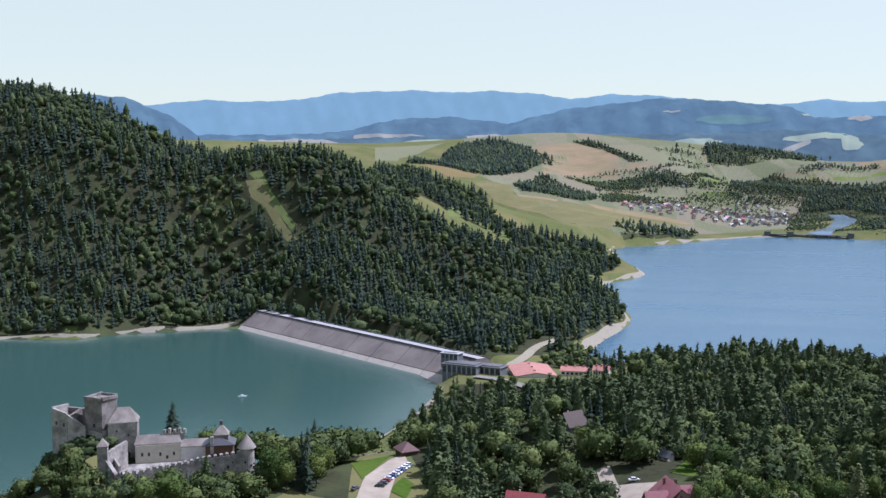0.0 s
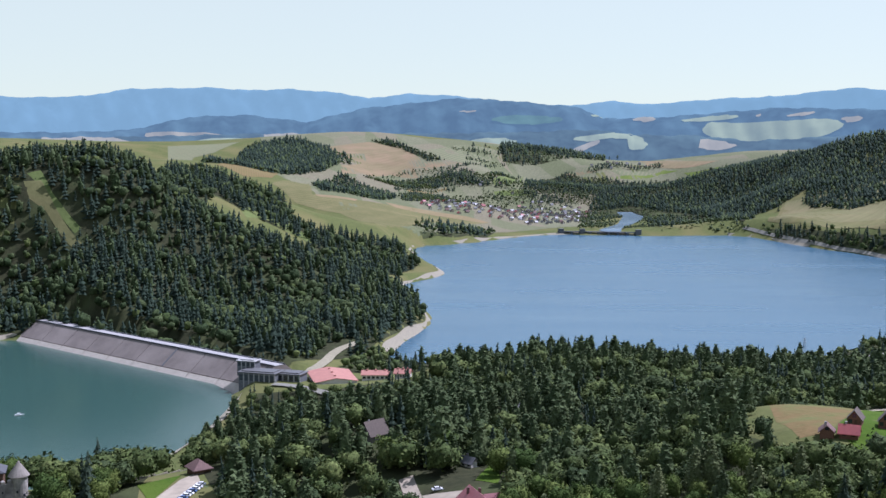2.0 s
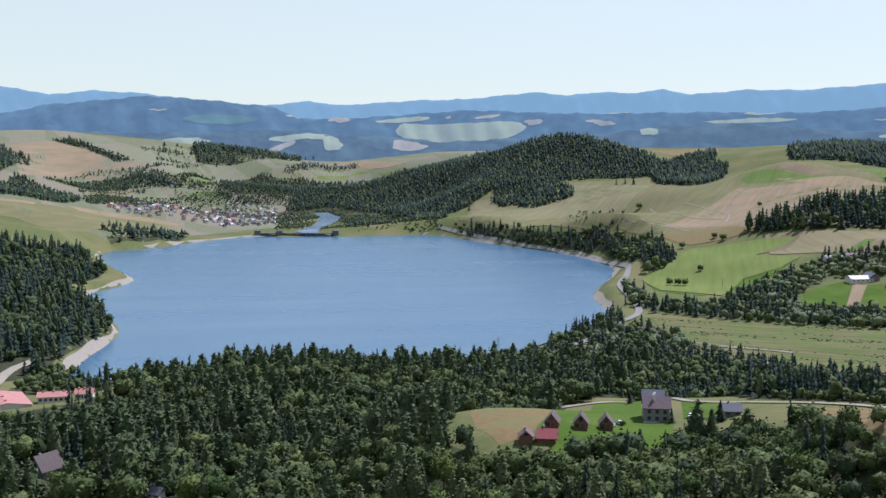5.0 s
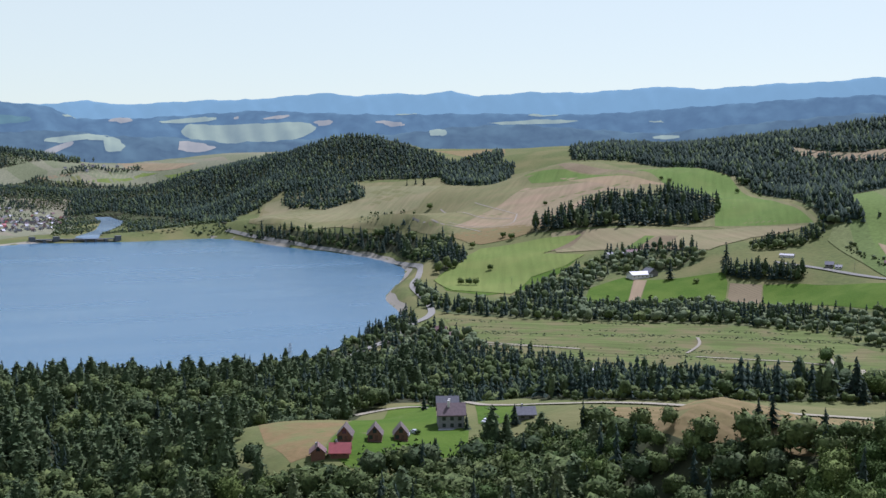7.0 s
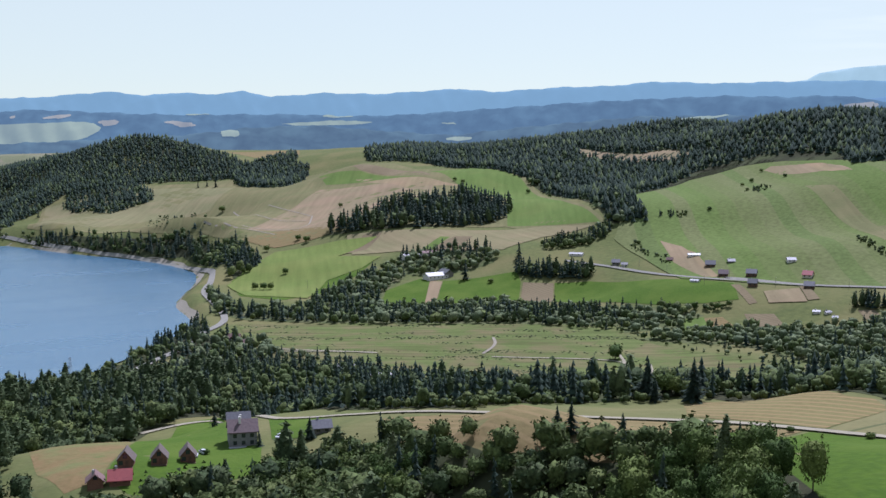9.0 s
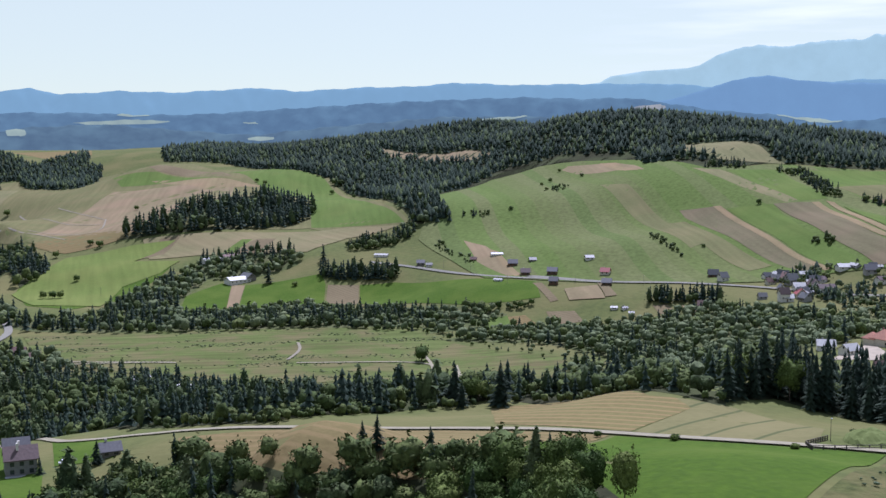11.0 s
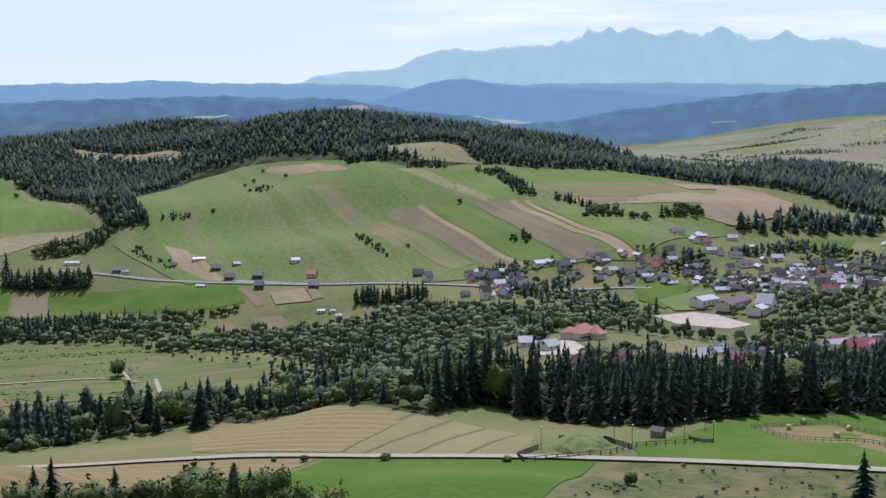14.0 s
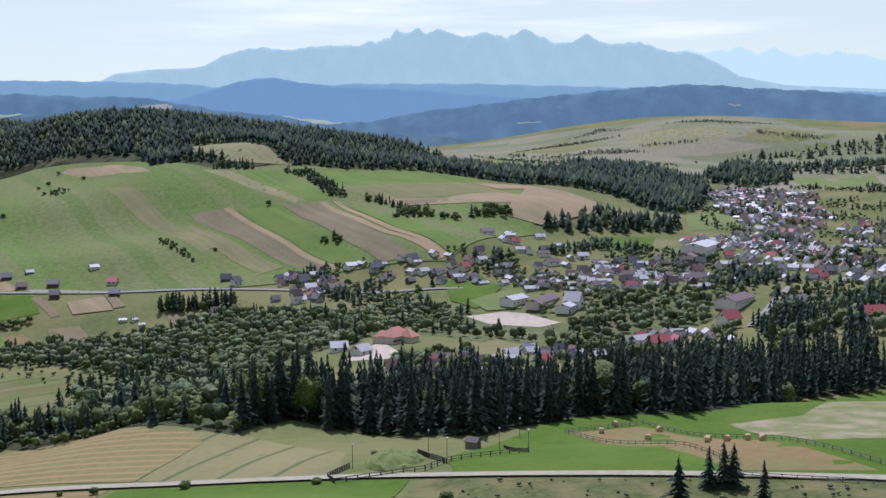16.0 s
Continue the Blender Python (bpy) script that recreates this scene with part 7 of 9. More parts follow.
def peaked(name, corners, z, rise, mat, ridge=None, parent=castle, over=0.5):
    """A roof over four corners: to a point, or to a ridge between two of the sides' middles."""
    c = sum((Vector((x, y, 0)) for x, y in corners), Vector()) / 4
    p = [c + (Vector((x, y, 0)) - c) * (1 + over / max(1, (Vector((x, y, 0)) - c).length)) for x, y in corners]
    bm = bmesh.new()
    v = [(q.x, q.y, z) for q in p] + [(q.x, q.y, z - 0.3) for q in p]
    base = [(4, 5, 6, 7), (0, 4, 5, 1), (1, 5, 6, 2), (2, 6, 7, 3), (3, 7, 4, 0)]
    if ridge is None:
        solid(bm, v + [(c.x, c.y, z + rise)], base + [(0, 1, 8), (1, 2, 8), (2, 3, 8), (3, 0, 8)])
    else:
        m0, m1 = (p[0] + p[1]) / 2, (p[2] + p[3]) / 2
        m0, m1 = m0.lerp(m1, ridge), m1.lerp(m0, ridge)
        solid(bm, v + [(m0.x, m0.y, z + rise), (m1.x, m1.y, z + rise)], base + [(0, 1, 8), (1, 2, 9, 8), (2, 3, 9), (3, 0, 8, 9)])
    bmesh.ops.recalc_face_normals(bm, faces=bm.faces[:])
    return part(name, bm, mat, parent)


def round_tower(x, y, z_low, z_eave, r, rise, mat, roof):
    t = part("round_tower", tube(bmesh.new(), x, y, z_low, z_eave, r * 1.06, r, 20), mat, castle)
    part("cone_roof", tube(bmesh.new(), x, y, z_eave - 0.1, z_eave + rise, r * 1.28, 0.05, 20), roof, t, "weathered shingle cone")
    for k, (q, z) in enumerate(((-1.9, 0.35), (-1.35, 0.6), (-0.8, 0.75), (-1.6, 0.8))):
        zz = z_low + (z_eave - z_low) * z
        bm = box(bmesh.new(), -0.35, -0.12, 0, 0.35, 0.12, 0.9)
        bm.transform(Matrix.Translation((x + r * 1.03 * math.cos(q), y + r * 1.03 * math.sin(q), zz)) @ Matrix.Rotation(q + math.pi / 2, 4, "Z"))
        part("window", bm, GLASS, t, "dark window opening")
    return t


# lower ward: round corner tower, battlemented curtain, bastion and turret
round_tower(-81.2, 444.5, 12, 42.3, 3.1, 5.6, CASTLE_WALL, SHINGLE)
ring_wall("curtain_wall", (-83, 442.5), (-101, 436.5), 10, 40.0, 38.6, 1.6, CASTLE_WALL, 2.2, holes=((0.3, 34.5, 0.9, 1.3), (0.55, 31.5, 1.0, 1.5), (0.2, 36.5, 0.5, 0.8), (0.8, 35.5, 0.9, 1.2)))
ring_wall("curtain_wall", (-101, 436.5), (-119, 428.5), 10, 38.2, 37.0, 1.6, CASTLE_WALL, 2.2, holes=((0.3, 32.5, 1.0, 1.4),))
ring_wall("bastion_wall", (-119, 428.5), (-129, 424.0), 8, 36.6, 36.4, 1.8, CASTLE_WALL, 2.2, holes=((0.45, 30.0, 1.4, 1.6),))
ring_wall("bastion_wall", (-129, 424.0), (-136, 432.0), 8, 37.0, 42.0, 1.6, CASTLE_WALL)
ring_wall("curtain_wall", (-136, 432.0), (-131, 445.0), 20, 43.0, 45.0, 1.4, CASTLE_WALL)
ring_wall("inner_wall", (-129, 428.5), (-134, 438.0), 20, 39.0, 40.0, 0.8, CASTLE_WALL)
block("turret", [(-138.0, 429.0), (-134.2, 430.0), (-135.0, 434.0), (-138.6, 433.0)], 22, 46.6, CASTLE_WALL)
peaked("turret_roof", [(-138.0, 429.0), (-134.2, 430.0), (-135.0, 434.0), (-138.6, 433.0)], 46.6, 3.0, SHINGLE)
block("courtyard", [(-84, 444), (-119, 430), (-129, 426), (-135, 433), (-131, 455), (-88, 458)], 20, 33.5, CASTLE_WALL)
# middle ward: palace wing with windows, crenellated gable, gatehouse with a lantern roof
wing = block("palace_wing", [(-129, 451), (-111, 455), (-112.5, 461), (-130, 457)], 26, 41.4, PLASTER)
peaked("wing_roof", [(-130, 457), (-129, 451), (-111, 455), (-112.5, 461)], 41.5, 3.4, SHINGLE, 0.05)
ring_wall("wing_front", (-129, 450.8), (-111, 454.8), 26, 41.0, 41.0, 0.5, PLASTER_CREAM, holes=((0.15, 36.5, 0.9, 1.5), (0.3, 36.5, 0.9, 1.5), (0.55, 36.3, 0.9, 1.5), (0.7, 35.0, 1.0, 1.4), (0.85, 36.3, 0.9, 1.5)))
block("crested_gable", [(-119, 456), (-110, 458), (-110.5, 460), (-119.5, 458)], 30, 44.6, CASTLE_WALL)
for i in range(5):
    x = -118.6 + i * 2.05
    block("gable_crest", [(x, 456 + i * 0.42), (x + 1.0, 456.2 + i * 0.42), (x + 0.9, 458 + i * 0.42), (x - 0.1, 457.8 + i * 0.42)], 44.4, 46.4 + 0.5 * (i % 2), CASTLE_WALL)
block("link_wing", [(-111, 455), (-97, 457), (-97.5, 463), (-112, 461)], 28, 39.6, PLASTER)
peaked("link_roof", [(-112, 461), (-111, 455), (-97, 457), (-97.5, 463)], 39.6, 2.6, SHINGLE, 0.05)
block("gatehouse", [(-99.5, 450), (-88.5, 452), (-89.5, 461), (-100.5, 459)], 26, 41.4, TIMBER)
peaked("gate_roof", [(-99.5, 450), (-88.5, 452), (-89.5, 461), (-100.5, 459)], 41.4, 3.0, ROOF_DARK, 0.25, over=1.4)
block("gate_tower", [(-96.5, 452.5), (-90.5, 453.5), (-91.2, 459), (-97.2, 458)], 40, 45.2, CASTLE_WALL)
peaked("gate_tower_roof", [(-96.5, 452.5), (-90.5, 453.5), (-91.2, 459), (-97.2, 458)], 45.2, 4.2, SHINGLE)
block("lantern", [(-94.4, 455.2), (-93.2, 455.4), (-93.4, 456.6), (-94.6, 456.4)], 48.6, 50.6, ROOF_DARK)
block("chimney", [(-97.4, 449.8), (-96.0, 450.0), (-96.2, 451.2), (-97.6, 451.0)], 38, 45.0, CASTLE_WALL)
# upper castle: palace, keep and the ruined hall
block("upper_palace", [(-140.5, 452), (-129.2, 455.4), (-130.8, 464), (-141.5, 462)], 20, 50.4, CASTLE_WALL)
peaked("upper_palace_roof", [(-141.5, 462), (-140.5, 452), (-129.2, 455.4), (-130.8, 464)], 50.4, 5.6, SHINGLE, 0.3)
ring_wall("palace_front", (-140.5, 451.8), (-129.2, 455.2), 20, 50.0, 50.2, 0.5, CASTLE_WALL, holes=((0.3, 46.5, 0.6, 0.9), (0.32, 42.5, 0.6, 0.9), (0.7, 44.5, 0.6, 0.8)))
block("keep", [(-151.0, 455.0), (-143.0, 452.5), (-138.6, 459.5), (-146.5, 464.0)], 20, 60.2, CASTLE_STONE)
for a, b in (((-151.0, 455.0), (-143.0, 452.5)), ((-143.0, 452.5), (-138.6, 459.5)), ((-138.6, 459.5), (-146.5, 464.0)), ((-146.5, 464.0), (-151.0, 455.0))):
    ring_wall("keep_parapet", a, b, 59.8, 61.4, 61.0, 1.0, CASTLE_STONE)
ring_wall("keep_front", (-151.2, 454.8), (-143.0, 452.2), 20, 47.5, 46.0, 0.5, CASTLE_WALL, holes=((0.55, 48.5, 0.8, 1.4),))
ring_wall("keep_front", (-142.8, 452.2), (-138.2, 459.5), 20, 47.0, 48.0, 0.5, CASTLE_WALL)
ring_wall("ruin_wall", (-164.5, 455.0), (-157.5, 452.6), 30, 56.6, 54.6, 1.2, CASTLE_WALL, holes=((0.3, 49.5, 0.9, 1.5), (0.8, 49.0, 0.9, 1.5)))
ring_wall("ruin_wall", (-157.5, 452.6), (-150.0, 452.4), 30, 54.2, 49.0, 1.2, CASTLE_WALL)
ring_wall("ruin_wall", (-156.5, 453.0), (-154.5, 461.0), 30, 53.6, 55.0, 1.2, CASTLE_STONE)
ring_wall("ruin_wall", (-164.5, 455.0), (-161.5, 465.0), 30, 56.8, 56.0, 1.2, CASTLE_WALL)
ring_wall("ruin_wall", (-161.5, 465.0), (-147.0, 464.0), 30, 54.6, 53.6, 1.2, CASTLE_STONE)
ring_wall("shore_wall", (-131, 464), (-112, 466), 24, 39.0, 38.4, 1.0, CASTLE_WALL)

bm = bmesh.new()
bmesh.ops.create_icosphere(bm, subdivisions=4, radius=1)
for v in bm.verts:
    d = v.co.normalized()
    k = 1 + 0.16 * noise.noise(d * 2.3) + 0.08 * noise.noise(d * 6.1)
    v.co = Vector((d.x * 21, d.y * 17, d.z * 24 if d.z > 0 else d.z * 12)) * k
crag = tagged(part("crag", bm, ROCK, None), "dark rock crag under the castle keep", "rock", kind="structure")
crag.location = (-149, 459, 20)

r = np.random.RandomState(5)
pts = r.uniform(-1, 1, (1000, 2))
pts = pts[np.hypot(pts[:, 0], pts[:, 1]) < 0.97]
spot = np.stack([-149 + 20.5 * pts[:, 0], 459 + 16.5 * pts[:, 1]], 1)
keep = (spot[:, 1] < 452.5 + 0.12 * (spot[:, 0] + 150)) | (spot[:, 0] < -166)
top = 19 + 23 * np.sqrt(1 - pts[:, 0] ** 2 - pts[:, 1] ** 2)
planted("crag_bushes", spot[keep], LEAF_MID, (4.5, 8.5), (1.0, 1.5), LEAF_DARK, "leafy bushes clothing the castle crag", 9, 0.15, top[keep])


# ---------------------------------------------------------------- single trees
r_lone = random.Random(17)


def lone(kind, x, y, tall):
    low = tall < 6.5
    label = ("low rounded bush in open grassland" if low else "rounded leafy tree alone in open grassland") if kind == "broadleaved_tree" else "dark green spruce alone in open grassland"
    wide = r_lone.uniform(1.15, 1.6) if low else r_lone.uniform(0.95, 1.25)
    if kind == "spruce":
        wide *= 1.35
    t = tree(kind, x, y, tall, wide, r_lone.randrange(3), r_lone.uniform(0, 6.28), label, "scattered trees in the fields")
    if low and kind == "broadleaved_tree":
        t.name = "bush"
    return t


def power_pole(x, y):
    """A wooden pole with a crossarm and insulators."""
    z = ground_at(x, y)
    b = thing("power_pole", (x, y, z), 25, "weathered wooden power pole with a crossarm in a field", "pole", "power poles across the valley")
    part("post", tube(bmesh.new(), 0, 0, -0.5, 9.5, 0.16, 0.11, 8), TIMBER_GREY, b)
    part("crossarm", box(bmesh.new(), -1.1, -0.07, 8.7, 1.1, 0.07, 8.86), TIMBER_GREY, b)
    for sx in (-0.95, 0.0, 0.95):
        part("insulator", tube(bmesh.new(), sx, 0, 8.86, 9.15, 0.07, 0.05, 6), FRAME, b)


def mast(x, y, tall):
    """A lattice mast: four leaning legs, braces and three pairs of arms."""
    z = ground_at(x, y)
    b = thing("lattice_mast", (x, y, z), 30, "grey steel lattice power mast among lakeside trees", "pylon")
    foot, top = 1.6, 0.35
    for sx, sy in ((-1, -1), (1, -1), (1, 1), (-1, 1)):
        bm = tube(bmesh.new(), 0, 0, 0, tall, 0.12, 0.08, 5)
        for v in bm.verts:
            f = v.co.z / tall
            v.co.x += sx * (foot + (top - foot) * f)
            v.co.y += sy * (foot + (top - foot) * f)
        part("leg", bm, METAL, b)
    for k in range(9):
        h = tall * k / 9
        w = foot + (top - foot) * (k + 0.5) / 9
        part("brace", box(bmesh.new(), -w, -w - 0.04, h + tall / 18, w, -w + 0.04, h + tall / 18 + 0.10), METAL, b)
        part("brace", box(bmesh.new(), -w - 0.04, -w, h + tall / 18, -w + 0.04, w, h + tall / 18 + 0.10), METAL, b)
    for k, w in ((0.78, 3.0), (0.88, 2.6), (0.97, 2.0)):
        part("arm", box(bmesh.new(), -w, -0.09, tall * k, w, 0.09, tall * k + 0.18), METAL, b)


# ---------------------------------------------------------------- houses
def shared_box(name, size, mat, cache={}):
    key = (name, size, mat.name)
    if key not in cache:
        bm = box(bmesh.new(), -size[0] / 2, -size[1] / 2, 0, size[0] / 2, size[1] / 2, size[2])
        me = bpy.data.meshes.new(name)
        bm.to_mesh(me)
        bm.free()
        me.materials.append(mat)
        cache[key] = me
    return cache[key]


def fixed(name, mesh, parent, x, y, z, turn=0.0, label=""):
    o = new(name, mesh)
    o.parent = parent
    o.matrix_basis = pose(x, y, z, 0, 0, turn)
    if label:
        o["label"] = label
    return o


WALL_WORDS = {"pale_plaster": "white-plastered", "grey_plaster": "grey-plastered", "cream_plaster": "cream-plastered", "dark_timber": "dark timber", "weathered_timber": "weathered timber", "white_frame": "white"}
ROOF_WORDS = {"red_sheet_roof": "red sheet-metal", "brown_tile_roof": "brown tiled", "mauve_brown_roof": "mauve-brown", "orange_tile_roof": "orange tiled", "grey_sheet_roof": "grey metal", "dark_slate_roof": "dark slate", "pale_metal_roof": "pale metal"}


def house(at, turn, w, d, h, rise, wall, roof, label="", group="", chimney=True, category="house"):
    """A gabled house: walls, roof, chimney, windows and a door, with its foot in the ground."""
    z = ground_at(*at)
    words = label or "%s house with a %s gabled roof" % (WALL_WORDS[wall.name], ROOF_WORDS[roof.name])
    b = thing("house", (at[0], at[1], z), turn, words, category, group)
    part("wall", gable_wall(bmesh.new(), w, d, h, rise), wall, b)
    part("roof", gable_roof(bmesh.new(), w, d, h, rise), roof, b)
    if chimney:
        fixed("chimney", shared_box("chimney", (0.7, 0.7, 2.0), PLASTER_GREY), b, w * 0.12, d * 0.2, h + rise * 0.8 - 0.5)
    pane = shared_box("window", (0.10, 1.3, 1.4), GLASS)
    k = max(2, int(d / 5))
    for side in (-1, 1):
        for i in range(k):
            fixed("window", pane, b, side * (w / 2 + 0.01), -d / 2 + d * (i + 0.5) / k, h * 0.35)
        fixed("window", pane, b, 0, side * (d / 2 + 0.01), h + rise * 0.22, 90)
    fixed("door", shared_box("door", (0.12, 1.0, 2.05), TIMBER), b, w / 2 + 0.02, d * 0.02, 0)
    return b


VILLAGE = {}
STYLES = [(7.5, 9.5, 3.6, 4.2, PLASTER, ROOF_DARK), (8, 10, 3.6, 4.4, PLASTER_CREAM, ROOF_BROWN), (7, 9, 3.2, 3.8, PLASTER_GREY, ROOF_GREY), (7.5, 11, 3.2, 2.8, PLASTER, ROOF_PALE),
          (7.5, 9, 4.0, 4.4, PLASTER, ROOF_MAUVE), (7, 9.5, 2.8, 3.6, TIMBER, ROOF_GREY), (8, 9.5, 3.6, 4.0, PLASTER_CREAM, ROOF_RED), (6, 12, 2.6, 2.0, PLASTER_GREY, ROOF_PALE), (8.5, 14, 3.6, 3.0, PLASTER, ROOF_MAUVE)]
HOUSES_BUILT = [0]
FAR_HOUSES = {}


def hamlet(name, ring, gap, seed):
    """Houses and barns crowded in a ring; the nearer quarters stand singly, the far ones are joined."""
    p = scatter(ring, gap, seed, (), 0.5)
    r = random.Random(seed)
    lie = r.uniform(0, 90)
    for x, y in p:
        if r.random() < 0.2:
            continue
        k = r.choice((0, 0, 1, 2, 3, 3, 3, 4, 5, 6, 7, 7, 8) if name != "far" else (0, 1, 2, 3, 3, 4, 6, 7, 7))
        if name == "across_lake":
            k = r.choice((0, 0, 1, 2, 4, 4, 5, 6, 3))
        turn = lie + r.choice((0, 90, 0, 180)) + r.uniform(-14, 14)
        if name in ("far", "across_lake") or HOUSES_BUILT[0] >= 285:
            FAR_HOUSES.setdefault(name, []).append((x, y, turn, k))
            continue
        HOUSES_BUILT[0] += 1
        w, d, h, rise, wall, roof = STYLES[k]
        if k not in VILLAGE:
            VILLAGE[k] = house((x, y), turn, w, d, h, rise, wall, roof, group="village houses")
        else:
            s = r.uniform(0.68, 0.95)
            copy_thing(VILLAGE[k], pose(x, y, ground_at(x, y), 0, 0, turn) @ Matrix.Diagonal((s, s, s, 1)))


def far_houses():
    mats = [PLASTER, PLASTER_CREAM, PLASTER_GREY, ROOF_DARK, ROOF_BROWN, ROOF_GREY, ROOF_PALE, ROOF_MAUVE, ROOF_RED]
    for name, rows in FAR_HOUSES.items():
        V, F, M = [], [], []
        for x, y, turn, k in rows:
            w, d, h, rise, wall, roof = [0.72 * v for v in STYLES[k][:4]] + list(STYLES[k][4:])
            bm = bmesh.new()
            gable_wall(bm, w, d, h, rise)
            n = len(bm.faces)
            gable_roof(bm, w, d, h, rise)
            bm.transform(pose(x, y, ground_at(x, y), 0, 0, turn))
            bm.verts.index_update()
            bm.faces.ensure_lookup_table()
            o = len(V)
            V += [v.co[:] for v in bm.verts]
            for i, f in enumerate(bm.faces):
                F.append([o + v.index for v in f.verts])
                M.append(mats.index(wall if wall in mats else PLASTER_GREY) if i < n else mats.index(roof))
            bm.free()
        me = bpy.data.meshes.new("distant_houses")
        me.from_pydata(V, [], F)
        for m in mats:
            me.materials.append(m)
        me.polygons.foreach_set("material_index", M)
        tagged(new("distant_houses", me), "crowded far houses with pale, grey and red gabled roofs", "houses", kind="stuff")


lone("broadleaved_tree", 867, 1084, 10.0)
lone("broadleaved_tree", 799, 1055, 10.8)
lone("broadleaved_tree", 804, 1046, 10.8)
lone("broadleaved_tree", 808, 1038, 10.8)
lone("broadleaved_tree", 1253, 1736, 15.6)
lone("broadleaved_tree", 939, 1210, 11.0)
lone("broadleaved_tree", 988, 1187, 11.1)
lone("broadleaved_tree", 991, 1208, 9.7)
lone("broadleaved_tree", 1222, 1377, 9.6)
lone("broadleaved_tree", 1400, 1273, 9.8)
lone("broadleaved_tree", 1405, 1295, 8.0)
lone("broadleaved_tree", 1423, 1154, 9.5)
lone("broadleaved_tree", 1393, 1088, 7.3)
lone("spruce", 1009, 842, 20.3)
lone("spruce", 993, 885, 10.9)
lone("spruce", 937, 860, 23.5)
lone("broadleaved_tree", 939, 825, 6.4)
lone("spruce", 1386, 1969, 17.6)
lone("spruce", 1388, 1942, 19.9)
lone("spruce", 1369, 1977, 15.1)
lone("spruce", 1279, 2004, 17.4)
lone("spruce", 1157, 2101, 17.5)
lone("spruce", 1111, 2157, 17.7)
lone("broadleaved_tree", 246, 368, 2.5)
lone("spruce", 232, 338, 7.6)
lone("spruce", 265, 364, 6.3)
lone("spruce", 256, 225, 9.2)
lone("spruce", 254, 228, 7.4)
lone("spruce", 255, 209, 8.8)
lone("broadleaved_tree", 252, 190, 7.0)
lone("broadleaved_tree", 249, 184, 7.7)
lone("spruce", 385, 283, 16.6)
lone("spruce", 402, 273, 15.0)
lone("broadleaved_tree", 392, 280, 11.2)
lone("broadleaved_tree", 394, 278, 9.9)
lone("spruce", 425, 275, 11.9)
lone("spruce", 674, 384, 17.2)
lone("broadleaved_tree", 718, 518, 14.9)
lone("spruce", 232, 339, 7.3)
lone("spruce", 293, 429, 6.7)
lone("spruce", 276, 350, 8.4)
lone("broadleaved_tree", 937, 541, 7.7)
lone("broadleaved_tree", 921, 567, 8.7)
lone("broadleaved_tree", 927, 547, 8.7)
lone("broadleaved_tree", 257, 342, 5.7)
lone("spruce", 255, 215, 4.3)
lone("spruce", 245, 173, 9.0)
lone("broadleaved_tree", 1412, 776, 6.5)
lone("broadleaved_tree", 1450, 782, 8.4)
lone("broadleaved_tree", 1482, 748, 6.7)
lone("broadleaved_tree", 1527, 806, 7.0)
lone("broadleaved_tree", 1287, 436, 8.2)
lone("broadleaved_tree", 1149, 452, 4.9)
lone("broadleaved_tree", 1242, 731, 5.8)
lone("broadleaved_tree", 725, 522, 14.6)
lone("spruce", 383, 282, 12.4)
lone("spruce", 379, 276, 10.2)
lone("spruce", 388, 265, 16.4)
lone("spruce", 667, 405, 12.6)
lone("spruce", 676, 383, 12.6)
lone("broadleaved_tree", 281, 107, 3.7)
lone("broadleaved_tree", 304, 168, 2.3)
lone("broadleaved_tree", 304, 138, 1.9)
lone("broadleaved_tree", 333, 131, 1.8)
lone("broadleaved_tree", 302, 196, 1.8)
lone("spruce", 286, 63, 10.3)
lone("spruce", 298, 56, 9.3)
lone("spruce", 299, 53, 10.0)
lone("spruce", 299, 51, 9.6)
lone("spruce", 287, 47, 9.6)
lone("broadleaved_tree", 305, 168, 2.3)
lone("broadleaved_tree", 303, 138, 2.0)
lone("broadleaved_tree", 302, 188, 2.4)
lone("spruce", 653, 114, 6.8)
lone("spruce", 663, 144, 9.4)
house((1051.4, 792.5), 20, 6.1, 14.8, 2.0, 1.3, PLASTER, ROOF_PALE)
house((1033.1, 727.0), 30, 6.7, 8.1, 3.3, 2.7, TIMBER_GREY, ROOF_DARK)
house((1032.2, 715.6), 30, 4.7, 6.1, 2.0, 1.7, PLASTER, ROOF_GREY)
house((1070.0, 653.4), 40, 5.4, 12.1, 2.0, 1.3, PLASTER, ROOF_PALE)
house((1043.7, 619.4), 30, 7.4, 9.4, 3.3, 3.4, TIMBER, ROOF_DARK)
house((1016.1, 589.8), 30, 8.1, 8.7, 3.3, 3.4, TIMBER, ROOF_MAUVE)
house((1025.6, 564.4), 20, 8.1, 9.4, 3.9, 3.4, TIMBER, ROOF_DARK)
house((994.6, 547.4), 20, 7.4, 8.1, 3.9, 3.4, TIMBER, ROOF_DARK)
house((1052.9, 672.5), 25, 4.7, 6.1, 2.0, 2.0, TIMBER, ROOF_BROWN)
house((1059.4, 604.4), 40, 5.4, 6.7, 2.0, 2.0, TIMBER_GREY, ROOF_GREY)
house((1073.1, 546.2), 40, 6.1, 8.1, 2.6, 2.0, PLASTER, ROOF_GREY)
house((1043.6, 515.0), 10, 8.1, 8.7, 3.3, 3.4, PLASTER_CREAM, ROOF_RED)
house((1010.6, 498.8), 20, 8.1, 8.7, 3.3, 3.4, TIMBER, ROOF_DARK)
house((986.1, 603.9), 5, 4.7, 8.1, 1.6, 0.8, FRAME, ROOF_PALE)
